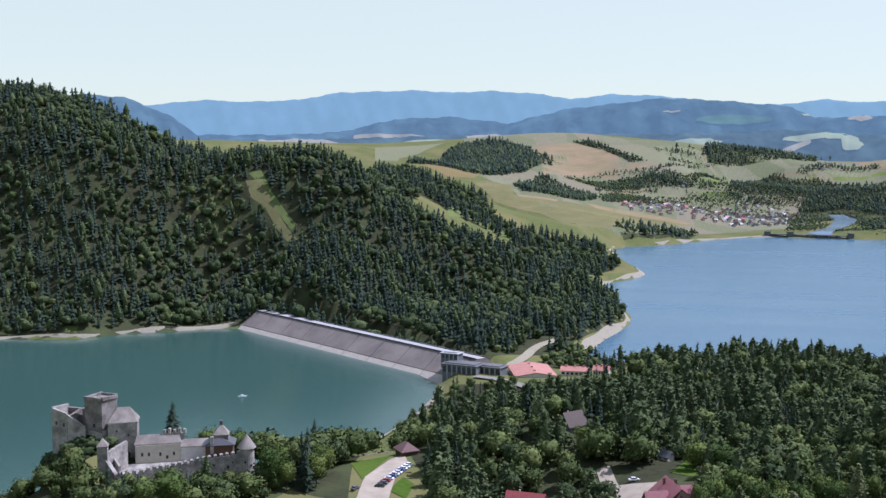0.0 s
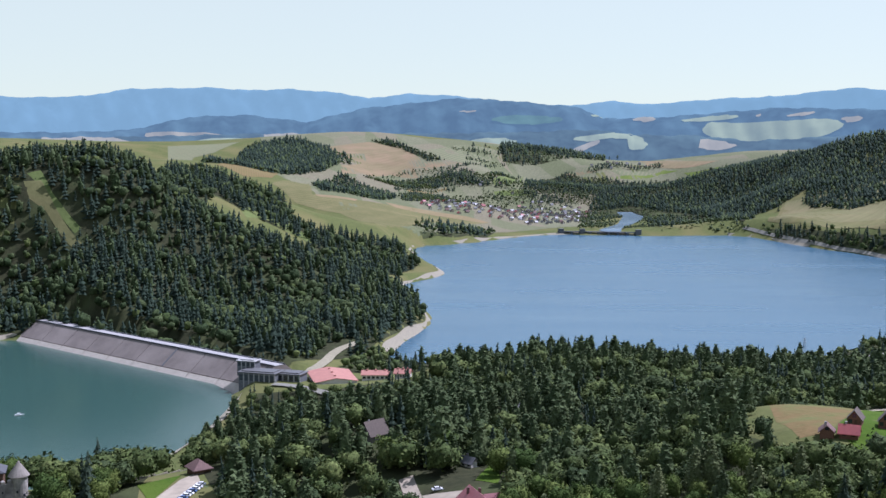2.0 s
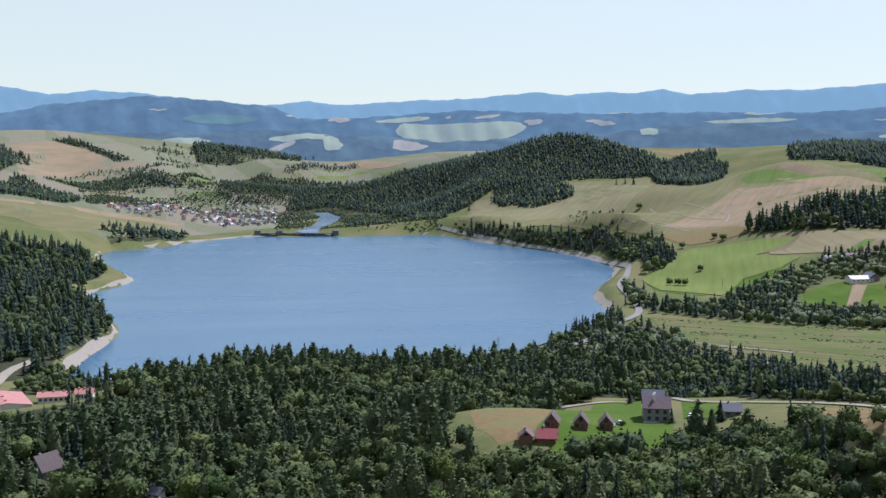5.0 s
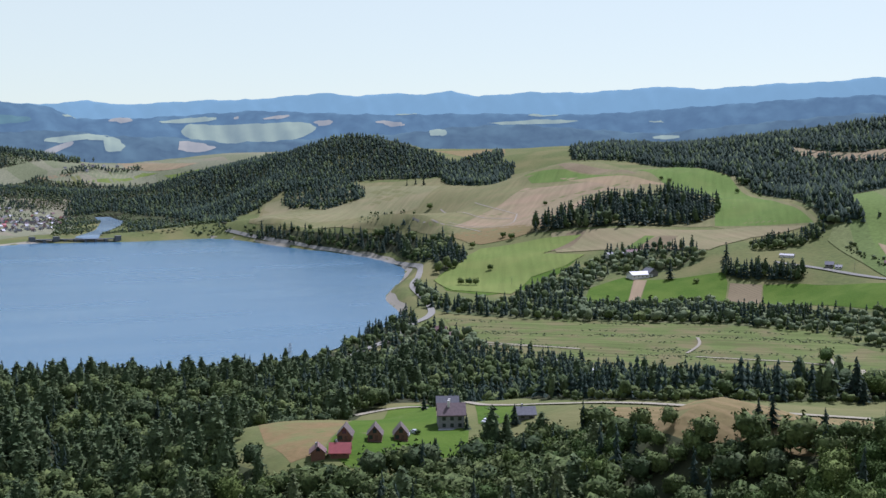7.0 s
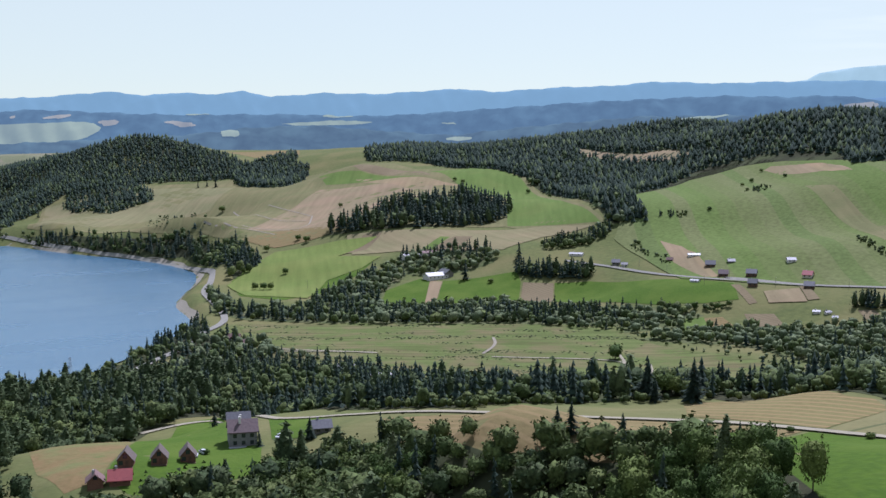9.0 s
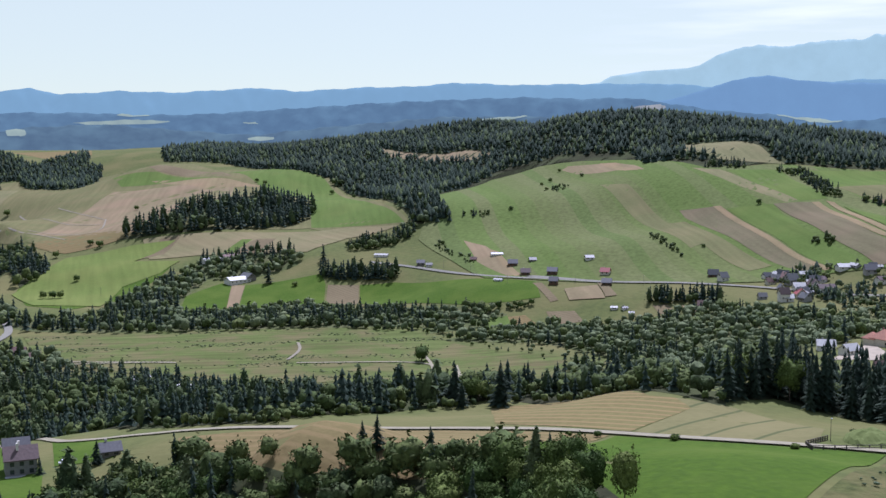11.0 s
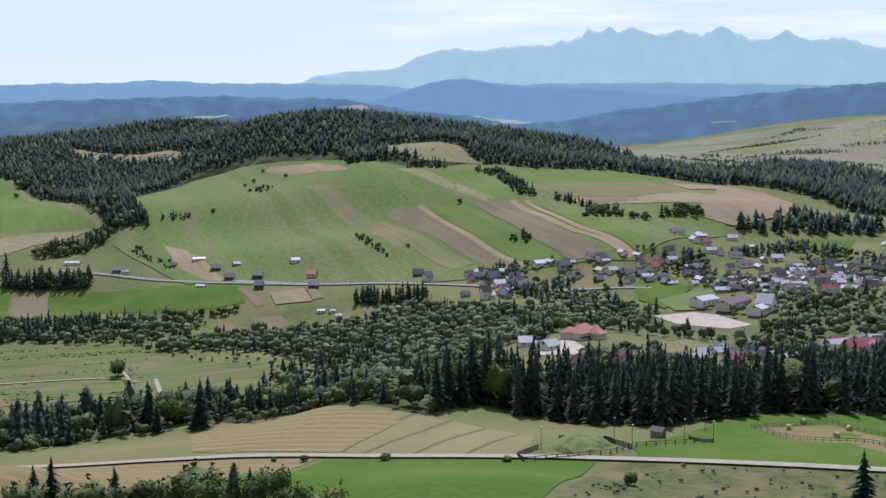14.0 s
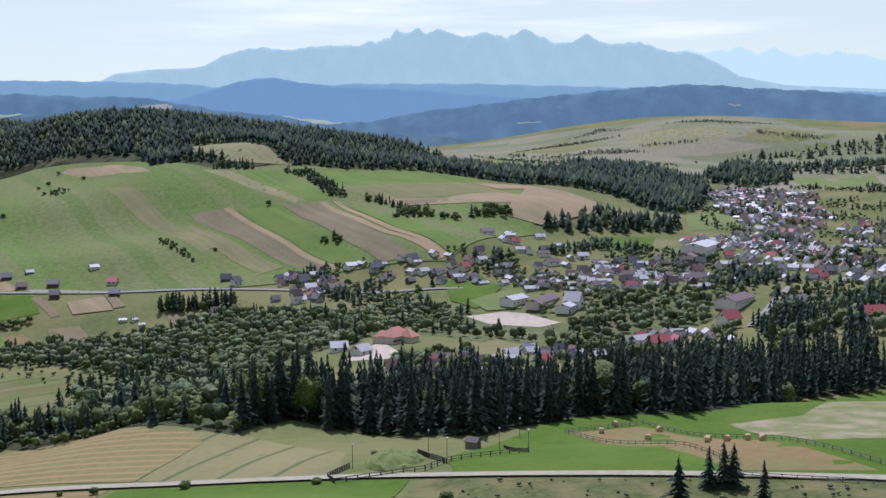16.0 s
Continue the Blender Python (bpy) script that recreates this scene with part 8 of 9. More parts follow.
house((950.7, 465.0), 20, 4.0, 5.4, 1.6, 1.0, PLASTER, ROOF_PALE)
house((951.7, 455.3), 50, 3.4, 4.7, 1.6, 1.0, PLASTER, ROOF_GREY)
house((942.0, 444.6), 20, 3.4, 4.0, 1.6, 1.0, PLASTER, ROOF_PALE)
house((928.3, 896.5), 75, 13, 26, 4, 3, PLASTER, ROOF_PALE)
house((942.6, 894.5), -15, 11, 16, 4, 4, TIMBER_GREY, ROOF_GREY)
house((972.2, 975.9), 75, 9, 24, 3, 2, PLASTER, ROOF_GREY)
house((988.8, 964.2), 75, 9, 20, 3, 2, PLASTER, ROOF_BROWN)
house((283.1, 352.0), 60, 4.6, 6, 2.4, 2.0, TIMBER_GREY, ROOF_DARK)
house((553.7, 639.0), 70, 9, 16, 3.5, 2, PLASTER_GREY, ROOF_GREY)
house((540.8, 587.7), 70, 9, 14, 3, 2, PLASTER, ROOF_PALE)
house((593.0, 818.4), 40, 8, 10, 3, 3, PLASTER, ROOF_BROWN)
house((582.5, 788.3), 60, 8, 12, 3, 3, PLASTER, ROOF_BROWN)
field("sand", PITCH, "sports_pitch")
field("sand", FORECOURT, "yard")
field("green", PADDOCK)
field("olive", VILLAGE_MEADOW)
school = thing("school_house", (743, 197, ground_at(743, 197)), 62, "cream schoolhouse with hipped orange tile roofs over its wings", "house")
for k, (x, y, w, d, h, rise) in enumerate(((0, 0, 11, 17, 4.6, 5.2), (-7.5, -4, 10, 8, 4.2, 4.4), (6.5, 5, 8, 8, 3.8, 3.8))):
    bm = box(bmesh.new(), x - w / 2, y - d / 2, -1.5, x + w / 2, y + d / 2, h)
    part("wall", bm, PLASTER_CREAM, school)
    bm = hip_roof(bmesh.new(), w, d, h, rise, 0.7, 0.45 if k == 0 else 0.2)
    bm.transform(Matrix.Translation((x, y, 0)))
    part("roof", bm, ROOF_ORANGE, school)
for i in range(5):
    fixed("window", shared_box("window", (0.10, 1.3, 1.4), GLASS), school, -5.51, 1.5 + 1.7 * i, 1.4)
    fixed("window", shared_box("window", (0.10, 1.3, 1.4), GLASS), school, -11.3 + 1.9 * i, -8.51, 1.4, 90)
fixed("chimney", shared_box("chimney", (0.8, 0.8, 2.6), ROOF_BROWN), school, 1.0, 2.5, 8.4)
house((1053, 409), 25, 7, 9, 3.4, 4.2, TIMBER, ROOF_DARK)
house((1036, 394), 60, 6.5, 8.5, 4.4, 4.2, PLASTER, ROOF_GREY)
house((965, 319), 40, 7, 8, 7.0, 4.6, PLASTER, ROOF_MAUVE)
house((992, 307), 75, 7.5, 11, 3.0, 2.4, PLASTER_GREY, ROOF_PALE)
house((945, 381), 20, 7, 9, 3.0, 3.4, TIMBER, ROOF_BROWN)
house((1030, 330), 50, 8, 10, 4.4, 5.0, PLASTER_GREY, ROOF_GREY)
house((1047, 342), 20, 7, 9, 4.0, 4.6, PLASTER, ROOF_DARK)
house((702.6, 210.0), 60, 8, 10, 3, 3, PLASTER, ROOF_PALE)
house((722.1, 228.0), 20, 8, 10, 3, 3, PLASTER, ROOF_PALE)
house((1062.4, -20.8), 70, 22, 52, 7, 3, PLASTER, ROOF_PALE)
house((1037.4, -11.2), 70, 12, 40, 5, 2.5, PLASTER_CREAM, ROOF_BROWN)
house((918.3, 134.2), 60, 12, 22, 5, 2.5, PLASTER, ROOF_PALE)
house((913.2, 112.3), 70, 12, 40, 4, 2.5, PLASTER_CREAM, ROOF_MAUVE)
house((895.5, 90.6), 70, 11, 34, 4, 2, PLASTER, ROOF_PALE)
house((899.1, 88.6), -20, 11, 12, 6, 6, FRAME, ROOF_PALE)
house((901.5, -29.2), 60, 16, 36, 5, 3, PLASTER, ROOF_MAUVE)
house((839.1, -17.4), 40, 10, 14, 5, 5, PLASTER, ROOF_RED)
house((686.3, -73.0), 20, 9, 12, 5, 4, PLASTER, ROOF_RED)
house((885.0, -70.5), 40, 12, 18, 5, 4, PLASTER, ROOF_GREY)
house((765.8, 34.8), 30, 9, 13, 4, 4, PLASTER, ROOF_RED)
house((771.5, 44.9), 40, 9, 14, 4, 3, PLASTER, ROOF_PALE)
house((1061.3, 292.6), 40, 9, 12, 3, 2.5, PLASTER, ROOF_PALE)
house((1047.1, 267.2), 30, 8, 10, 4, 4, PLASTER_GREY, ROOF_DARK)
house((770.9, 53.7), 60, 8, 12, 3, 2, PLASTER, ROOF_GREY)
hamlet("upper", [(1081, 380), (1057, 303), (997, 290), (957, 300), (971, 333)], 15, 11)
hamlet("slope", [(1063, 283), (1071, 222), (1050, 148), (994, 115), (973, 142), (1004, 232)], 15, 12)
hamlet("slope", [(1099, 193), (1166, 156), (1183, 94), (1065, 68), (1015, 116), (1060, 174)], 24, 13)
hamlet("centre", [(986, 139), (1075, 68), (1058, -1), (1002, -24), (950, -14), (938, 61), (964, 128)], 12, 14)
hamlet("centre", [(1149, -8), (1328, -103), (1311, -155), (1182, -173), (1009, -163), (915, -139), (961, -89), (968, -38), (1020, -17)], 12.5, 15)
hamlet("near", [(656, 194), (668, 165), (688, 123), (615, 112), (585, 129), (570, 167)], 14, 16)
hamlet("near", [(745, 120), (697, 91), (733, 68), (647, 73), (636, 102)], 13, 17)
hamlet("near", [(797, 53), (823, 18), (788, -11), (765, -5), (758, 47)], 15, 18)
hamlet("far", [(1807, -92), (1853, -179), (1742, -251), (1471, -218), (1325, -169), (1309, -100), (1548, -92)], 11, 19)
hamlet("far", [(1423, -215), (1479, -285), (1284, -235), (1239, -186)], 11.5, 20)
hamlet("across_lake", [(358, 2476), (486, 2511), (721, 2771), (879, 2707), (737, 2322), (603, 2224), (530, 2306), (402, 2321)], 19, 21)
hamlet("across_lake", [(573, 2814), (699, 2856), (702, 2811), (580, 2778)], 34, 22)
hamlet("across_lake", [(1043, 3194), (1250, 3404), (1264, 3259), (1079, 3156)], 34, 23)
wood("village_trees", [(1075, 372), (1076, 149), (1172, 67), (1036, -28), (1284, -235), (876, -129), (934, -12), (876, 94), (883, 195), (950, 336)], 6.2, (7, 12), 0.12, 0, 801, "spruces among village gardens", HOLES, clump=0.35)
field("thicket", [(914, 61), (945, 26), (933, -25), (851, -7), (814, 19), (817, 71), (839, 90)], "forest_floor")
wood("village_trees", [(914, 61), (945, 26), (933, -25), (851, -7), (814, 19), (817, 71), (839, 90)], 9, (9, 15), 0.05, 1, 802, "grove of rounded spruces in the village", HOLES)
field("thicket", [(914, 290), (907, 181), (838, 74), (797, 56), (771, 75), (747, 144), (790, 205), (780, 233)], "forest_floor")
wood("village_trees", [(914, 290), (907, 181), (838, 74), (797, 56), (771, 75), (747, 144), (790, 205), (780, 233)], 10, (9, 14), 0.3, 1, 803, "thicket of spruces along the village stream", HOLES)
wood("village_trees", [(888, -59), (896, -134), (647, -70), (638, -44), (726, -29), (826, -30)], 9, (10, 18), 0.7, 1, 804, "belt of spruces beside the village", HOLES)
wood("village_trees", [(679, 205), (715, 125), (796, 64), (828, -20), (637, 6), (561, 165)], 7, (7, 12), 0.25, 1, 805, "spruces among cottage gardens", HOLES, clump=0.2)
wood("village_trees", [(1733, 263), (1871, 149), (2304, 30), (2021, -60), (1886, -113), (1572, -76), (1443, -32), (1492, -1), (1586, 31), (1625, 108), (1667, 223)], 9, (14, 20), 0.9, 0, 806, "dark spruces on the lower end of the hill forest", HOLES)
wood("village_trees", [(1208, 129), (1238, 101), (1271, 65), (1268, 24), (1279, -19), (1227, -12), (1216, 55)], 9, (13, 19), 0.8, 0, 807, "dark copse of spruces above the village", HOLES)
wood("village_trees", [(1800, -79), (1906, -395), (1284, -235), (1210, -147), (1231, -44)], 8, (7, 11), 0.2, 0, 808, "spruces among distant houses", HOLES, clump=0.5)
wood("village_trees", [(1960, -112), (2605, -251), (2247, -309), (1932, -249), (1853, -179)], 13, (14, 20), 0.8, 0, 809, "wooded knoll of spruces behind the village", HOLES)
wood("village_trees", [(2258, -301), (2452, -536), (2101, -445), (2123, -307)], 15, (12, 18), 0.8, 0, 810, "belt of spruces behind the village", HOLES)
wood("village_trees", [(2661, -258), (2665, -446), (2694, -597), (2574, -567), (2616, -375)], 16, (12, 18), 0.8, 0, 811, "distant wood of spruces", HOLES)
wood("village_trees", [(1931, 285), (2802, 268), (2615, 126), (2541, 0), (2580, -174), (2400, -111), (2317, 120)], 8, (5, 9), 0.2, 0, 812, "hedges with spruces in a far valley", HOLES, clump=0.75)
wood("village_trees", [(369, 2699), (611, 2858), (749, 2825), (914, 2794), (1061, 2632), (827, 2047), (700, 2101), (756, 2463), (658, 2744), (411, 2528)], 6.5, (5, 9), 0.15, 0, 813, "spruces among far village gardens", HOLES, clump=0.15)
wood("village_trees", [(822, 2592), (915, 2630), (722, 2135), (663, 2123)], 12, (9, 13), 0.1, 0, 814, "riverside thicket without spruces", HOLES)
wood("village_trees", [(674, 3322), (802, 3356), (762, 3257), (669, 3213)], 22, (10, 15), 0.6, 0, 816, "far wood of spruces", HOLES)
wood("village_trees", [(1231, 4061), (1447, 4371), (1874, 4361), (1966, 4389), (1415, 3591), (1066, 3394)], 18, (12, 18), 0.7, 0, 817, "far wood of spruces on low hills", HOLES)
wood("village_trees", [(947, 2557), (1037, 2289), (971, 1984), (803, 2041)], 12, (9, 14), 0.2, 0, 818, "thicket of trees between river and lake", HOLES)
wood("village_trees", [(1063, 841), (1138, 827), (1175, 777), (1189, 786), (1203, 833), (1463, 1083), (1487, 1176), (1483, 1207), (1483, 1109), (1198, 814)], 11, (13, 19), 0.8, 1, 819, "tongue of spruces reaching down the hillside", HOLES)
wood("village_trees", [(554, 777), (579, 743), (583, 676), (588, 619), (536, 600), (506, 699)], 8, (7, 12), 0.75, 1, 821, "young spruces by the flats", HOLES)
wood("village_trees", [(825, 569), (832, 428), (774, 366), (741, 361), (794, 528)], 12, (3, 7), 0.1, 1, 823, "low willow thicket on the flats", HOLES)
wood("village_trees", [(1182, 1864), (1246, 1802), (1032, 1528), (1014, 1639)], 13, (6, 10), 0.1, 0, 824, "hedge of bushes on a meadow hill", HOLES)
wood("village_trees", [(1119, 771), (1104, 746), (1054, 665), (1047, 671), (1094, 748)], 9, (5, 8), 0.1, 1, 825, "hedge of bushes on a slope", HOLES)
field("sand", [(-35, 424), (-33, 452), (-24, 482), (-18, 491), (-16, 477), (-20, 451), (-22, 423)])
wood("village_trees", [(383, 2847), (499, 2920), (623, 2848), (792, 2936), (766, 2839), (618, 2827), (491, 2873), (381, 2724)], 9, (9, 15), 0.3, 0, 840, "valley trees and spruces beyond the lake", HOLES)
wood("village_trees", [(323, 2838), (448, 2986), (570, 2965), (758, 3227), (752, 3203), (561, 2918), (444, 2955)], 10, (8, 13), 0.3, 0, 843, "far hedgerow with spruces", HOLES)
wood("village_trees", [(363, 2596), (528, 2748), (691, 2815), (894, 2775), (886, 2750), (686, 2794), (520, 2708), (364, 2516)], 9, (8, 13), 0.2, 0, 844, "trees and spruces along the edge of the far town", HOLES)
wood("village_trees", [(43, 3238), (161, 3340), (268, 3025), (307, 2955), (187, 2744), (98, 2577), (33, 2472)], 11, (12, 18), 0.7, 0, 841, "far wood of spruces on a hill flank", HOLES)
field("floor", [(802, 3385), (1010, 3939), (1170, 3901), (1293, 3756), (1164, 3437), (921, 3312), (786, 3275)], "forest_floor")
wood("village_trees", [(802, 3385), (1010, 3939), (1170, 3901), (1293, 3756), (1164, 3437), (921, 3312), (786, 3275)], 11, (12, 18), 0.7, 0, 842, "far wood of spruces behind the town", HOLES)
wood("village_trees", [(3162, 136), (3241, 42), (3114, -63), (3167, 43)], 7, (4, 8), 0.2, 0, 830, "hedge with spruces between far pastures", HOLES)
wood("village_trees", [(2859, 272), (3073, 134), (3037, -15), (2969, 132)], 7, (4, 8), 0.2, 0, 830, "hedge with spruces between far pastures", HOLES)
wood("village_trees", [(3097, -136), (3096, -284), (3102, -432), (3028, -291)], 7, (4, 8), 0.2, 0, 860, "hedge with spruces between far pastures", HOLES)
wood("village_trees", [(2754, -46), (2791, -195), (2768, -180), (2726, -58)], 7, (4, 8), 0.2, 0, 860, "hedge with spruces between far pastures", HOLES)
wood("village_trees", [(2867, -338), (2755, -476), (2733, -465), (2826, -332)], 7, (4, 8), 0.2, 0, 870, "hedge with spruces between far pastures", HOLES)
wood("village_trees", [(2602, 190), (2722, 48), (2672, -68), (2642, 49)], 7, (4, 8), 0.2, 0, 830, "hedge with spruces between far pastures", HOLES)
wood("village_trees", [(1602, 2489), (1763, 2501), (1719, 2425), (1581, 2432)], 13, (10, 14), 0.4, 0, 890, "far trees and spruces", HOLES)
field("river", [(693, 2079), (808, 2293), (896, 2511), (917, 2612), (949, 2601), (944, 2493), (873, 2334), (814, 2240), (730, 2060)], "water")
r_tuft = np.random.RandomState(77)
tufts = np.stack([r_tuft.uniform(196, 303, 900), r_tuft.uniform(-90, 114, 900)], 1)
planted("tussocks", tufts, LEAF_FAR, (0.5, 1.5), (1.0, 1.8), BUSH, "rough tussocks and low weeds in scrub grass", 78)
power_pole(828, 998)
power_pole(850, 970)
power_pole(866, 937)
power_pole(1029, 695)
power_pole(1015, 653)
power_pole(1010, 580)
power_pole(979, 590)
power_pole(1004, 529)
power_pole(1017, 464)
mast(385, 713, 24)

far_houses()

# cabins, the big grey house and the red-roofed houses near the castle road
CABIN_WALL = material("brown_log_wall", (0.19, 0.095, 0.055), 0.85, (0.12, 0.06, 0.04), 0.35, 0.5)
ROOF_CABIN = material("weathered_brown_shingle_roof", (0.125, 0.098, 0.080), 0.85, (0.085, 0.068, 0.056), 0.5, 0.4)
for (x, y), turn in (((215, 367), -38), ((224.5, 363), -36), ((234.5, 362), -34)):
    z = ground_at(x, y)
    b = thing("cabin", (x, y, z), turn, "small brown log cabin with a steep weathered brown roof", "cabin", "log cabins on the meadow")
    part("wall", gable_wall(bmesh.new(), 4.8, 6.4, 2.4, 2.9), CABIN_WALL, b)
    part("roof", gable_roof(bmesh.new(), 4.8, 6.4, 2.4, 2.9, 0.5, 0.2), ROOF_CABIN, b)
    part("porch", box(bmesh.new(), -2.4, -4.6, -0.4, 2.4, -3.2, 0.25), TIMBER, b)
    for sx in (-2.1, 2.1):
        part("porch_post", box(bmesh.new(), sx - 0.08, -4.4, 0.25, sx + 0.08, -4.24, 2.4), TIMBER, b)
    fixed("door", shared_box("door", (0.12, 1.0, 2.05), TIMBER), b, 0.6, -3.22, 0.2, 90)
    fixed("window", shared_box("window", (0.10, 1.3, 1.4), GLASS), b, -1.3, -3.22, 0.8, 90)
    fixed("window", shared_box("window", (0.10, 1.3, 1.4), GLASS), b, 0, -3.22, 2.9, 90)
red = house((205, 354), 55, 4.4, 6, 1.8, 2.2, CABIN_WALL, ROOF_RED, "low timber house with a bright red sheet-metal roof", category="house")
house((199, 358), 150, 4.5, 5, 2.0, 2.0, CABIN_WALL, ROOF_BROWN, "small timber outbuilding with a brown roof", category="shed")

CEMENT = material("grey_cement_render", (0.215, 0.205, 0.195), 0.9, (0.165, 0.158, 0.15), 1.2, 0.25)
gz = ground_at(264, 372)
grey = thing("guest_house", (264, 372, gz), 57, "tall grey-plastered guest house with a mauve-brown gabled roof", "house")
part("wall", gable_wall(bmesh.new(), 7.6, 9.4, 5.6, 3.2), CEMENT, grey)
part("roof", gable_roof(bmesh.new(), 7.6, 9.4, 5.6, 3.2, 0.7, 0.3), ROOF_MAUVE, grey)
bm = bmesh.new()
gable_wall(bm, 6, 7.6, 7.2, 2.8)
bm.transform(Matrix.Translation((6.3, 0.9, 0)))
part("rear_wing", bm, CEMENT, grey)
bm = bmesh.new()
gable_roof(bm, 6, 7.6, 7.2, 2.8, 0.6, 0.3)
bm.transform(Matrix.Translation((6.3, 0.9, 0)))
part("rear_roof", bm, ROOF_DARK, grey, "dark slate roof of the rear wing")
for i in range(3):
    for j in range(2):
        fixed("window", shared_box("window", (0.10, 1.3, 1.4), GLASS), grey, -2.4 + 2.4 * i, -4.72, 0.8 + 2.5 * j, 90)
        fixed("window", shared_box("window", (0.10, 1.3, 1.4), GLASS), grey, -3.82, -3.0 + 2.9 * i, 0.8 + 2.5 * j)
for x, y in ((1.5, 0.5), (-1.2, 1.0)):
    fixed("chimney", shared_box("chimney", (0.8, 0.8, 2.6), PLASTER), grey, x, y, 7.6)
part("terrace", box(bmesh.new(), -6, -5, -0.6, -3.9, 5, 0.3), CONCRETE, grey)

house((57, 478), 125, 7.5, 10, 3.0, 5.0, TIMBER_GREY, ROOF_CABIN, "old house with a brown shingled roof among forest trees")
house((31, 405), 70, 10, 14, 4, 5, PLASTER, ROOF_RED, "house with a broad red sheet-metal roof")
inn_z = ground_at(80, 374)
inn = thing("inn", (80, 374, inn_z), 8, "large inn with several red-brown gabled roofs and dormers", "house")
ROOF_INN = material("red_brown_sheet_roof", (0.27, 0.085, 0.085), 0.5, (0.21, 0.07, 0.07), 1.0, 0.15, spec=0.45)
part("wall", gable_wall(bmesh.new(), 13, 15, 4, 5.5), PLASTER_CREAM, inn)
part("roof", gable_roof(bmesh.new(), 13, 15, 4, 5.5, 0.9, 0.3), ROOF_INN, inn)
for x, y, turn in ((-7.5, -3.5, 90), (7, 1.5, 90), (-1, -5.5, 0)):
    bm = bmesh.new()
    gable_wall(bm, 7, 7, 3.6, 4.2)
    bm.transform(pose(x, y, 0, 0, 0, turn))
    part("wing_wall", bm, PLASTER_CREAM, inn)
    bm = bmesh.new()
    gable_roof(bm, 7, 7, 3.6, 4.2, 0.8, 0.3)
    bm.transform(pose(x, y, 0, 0, 0, turn))
    part("wing_roof", bm, ROOF_INN, inn)
for x, y in ((1.5, 2.0), (-2.0, 4.0)):
    fixed("chimney", shared_box("chimney", (0.8, 0.8, 2.6), ROOF_BROWN), inn, x, y, 7.6)
for i in range(3):
    fixed("window", shared_box("window", (0.10, 1.3, 1.4), GLASS), inn, -3 + 3 * i, -9.05, 1.2, 90)
    fixed("window", shared_box("window", (0.10, 1.3, 1.4), GLASS), inn, -11.05, -5 + 1.6 * i, 1.2)
house((92, 446), 40, 4, 5.5, 2.2, 1.8, PLASTER, ROOF_GREY, "small garden house with a grey metal roof")
house((150, 560), 60, 8, 14, 3, 2, PLASTER, ROOF_GREY, "building with a grey metal roof hidden in the forest")
house((160, 300), 20, 8, 11, 3.6, 4, PLASTER, ROOF_BROWN, "cottage with a brown roof hidden among trees")
field("sand", [(58, 372), (62, 405), (62, 438), (68, 440), (68, 418), (82, 410), (92, 394), (70, 380)])
for x, y, kind, tall in ((-103, 405, "broadleaved_tree", 18), (-112, 402, "broadleaved_tree", 15), (-119, 474, "spruce", 21), (-102, 469, "broadleaved_tree", 16), (-90, 470, "broadleaved_tree", 17), (-97, 474, "broadleaved_tree", 15), (75, 448, "spruce", 17), (82, 446, "spruce", 14), (104, 456, "spruce", 16), (60, 450, "broadleaved_tree", 15), (100, 425, "broadleaved_tree", 14), (106, 412, "broadleaved_tree", 16), (84, 455, "broadleaved_tree", 15)):
    lone(kind, x, y, tall)

# car park below the castle: kiosk, stone wall and cars
kz = ground_at(-17, 492)
kiosk = thing("kiosk", (-17, 492, kz), 25, "wooden kiosk with a hipped brown roof by the car park", "kiosk")
part("wall", box(bmesh.new(), -3.6, -4.2, -1, 3.6, 4.2, 2.6), TIMBER, kiosk)
part("roof", hip_roof(bmesh.new(), 7.2, 8.4, 2.6, 3.6, 1.0, 0.3), ROOF_BROWN, kiosk)
part("counter", box(bmesh.new(), -3.9, -4.6, 0.9, 3.9, -4.2, 1.05), TIMBER_GREY, kiosk)
wall_line = along([(-52, 490), (-38, 505), (-26, 520), (-16, 530)], 6)
stone_wall = thing("stone_wall", (0, 0, 0), 0, "low pale stone wall with darker pillars beside the lake path", "wall")
for (ax, ay), (bx, by) in zip(wall_line[:-1], wall_line[1:]):
    z = min(ground_at(ax, ay), ground_at(bx, by))
    ring_wall("wall_panel", (ax, ay), (bx, by), z - 0.8, z + 1.0, z + 1.0, 0.4, SHORE, parent=stone_wall)
    fixed("pillar", shared_box("pillar", (0.7, 0.7, 2.2), CONCRETE), stone_wall, ax, ay, z - 0.8)

TYRE = material("tyre_rubber", (0.02, 0.02, 0.02), 0.85)


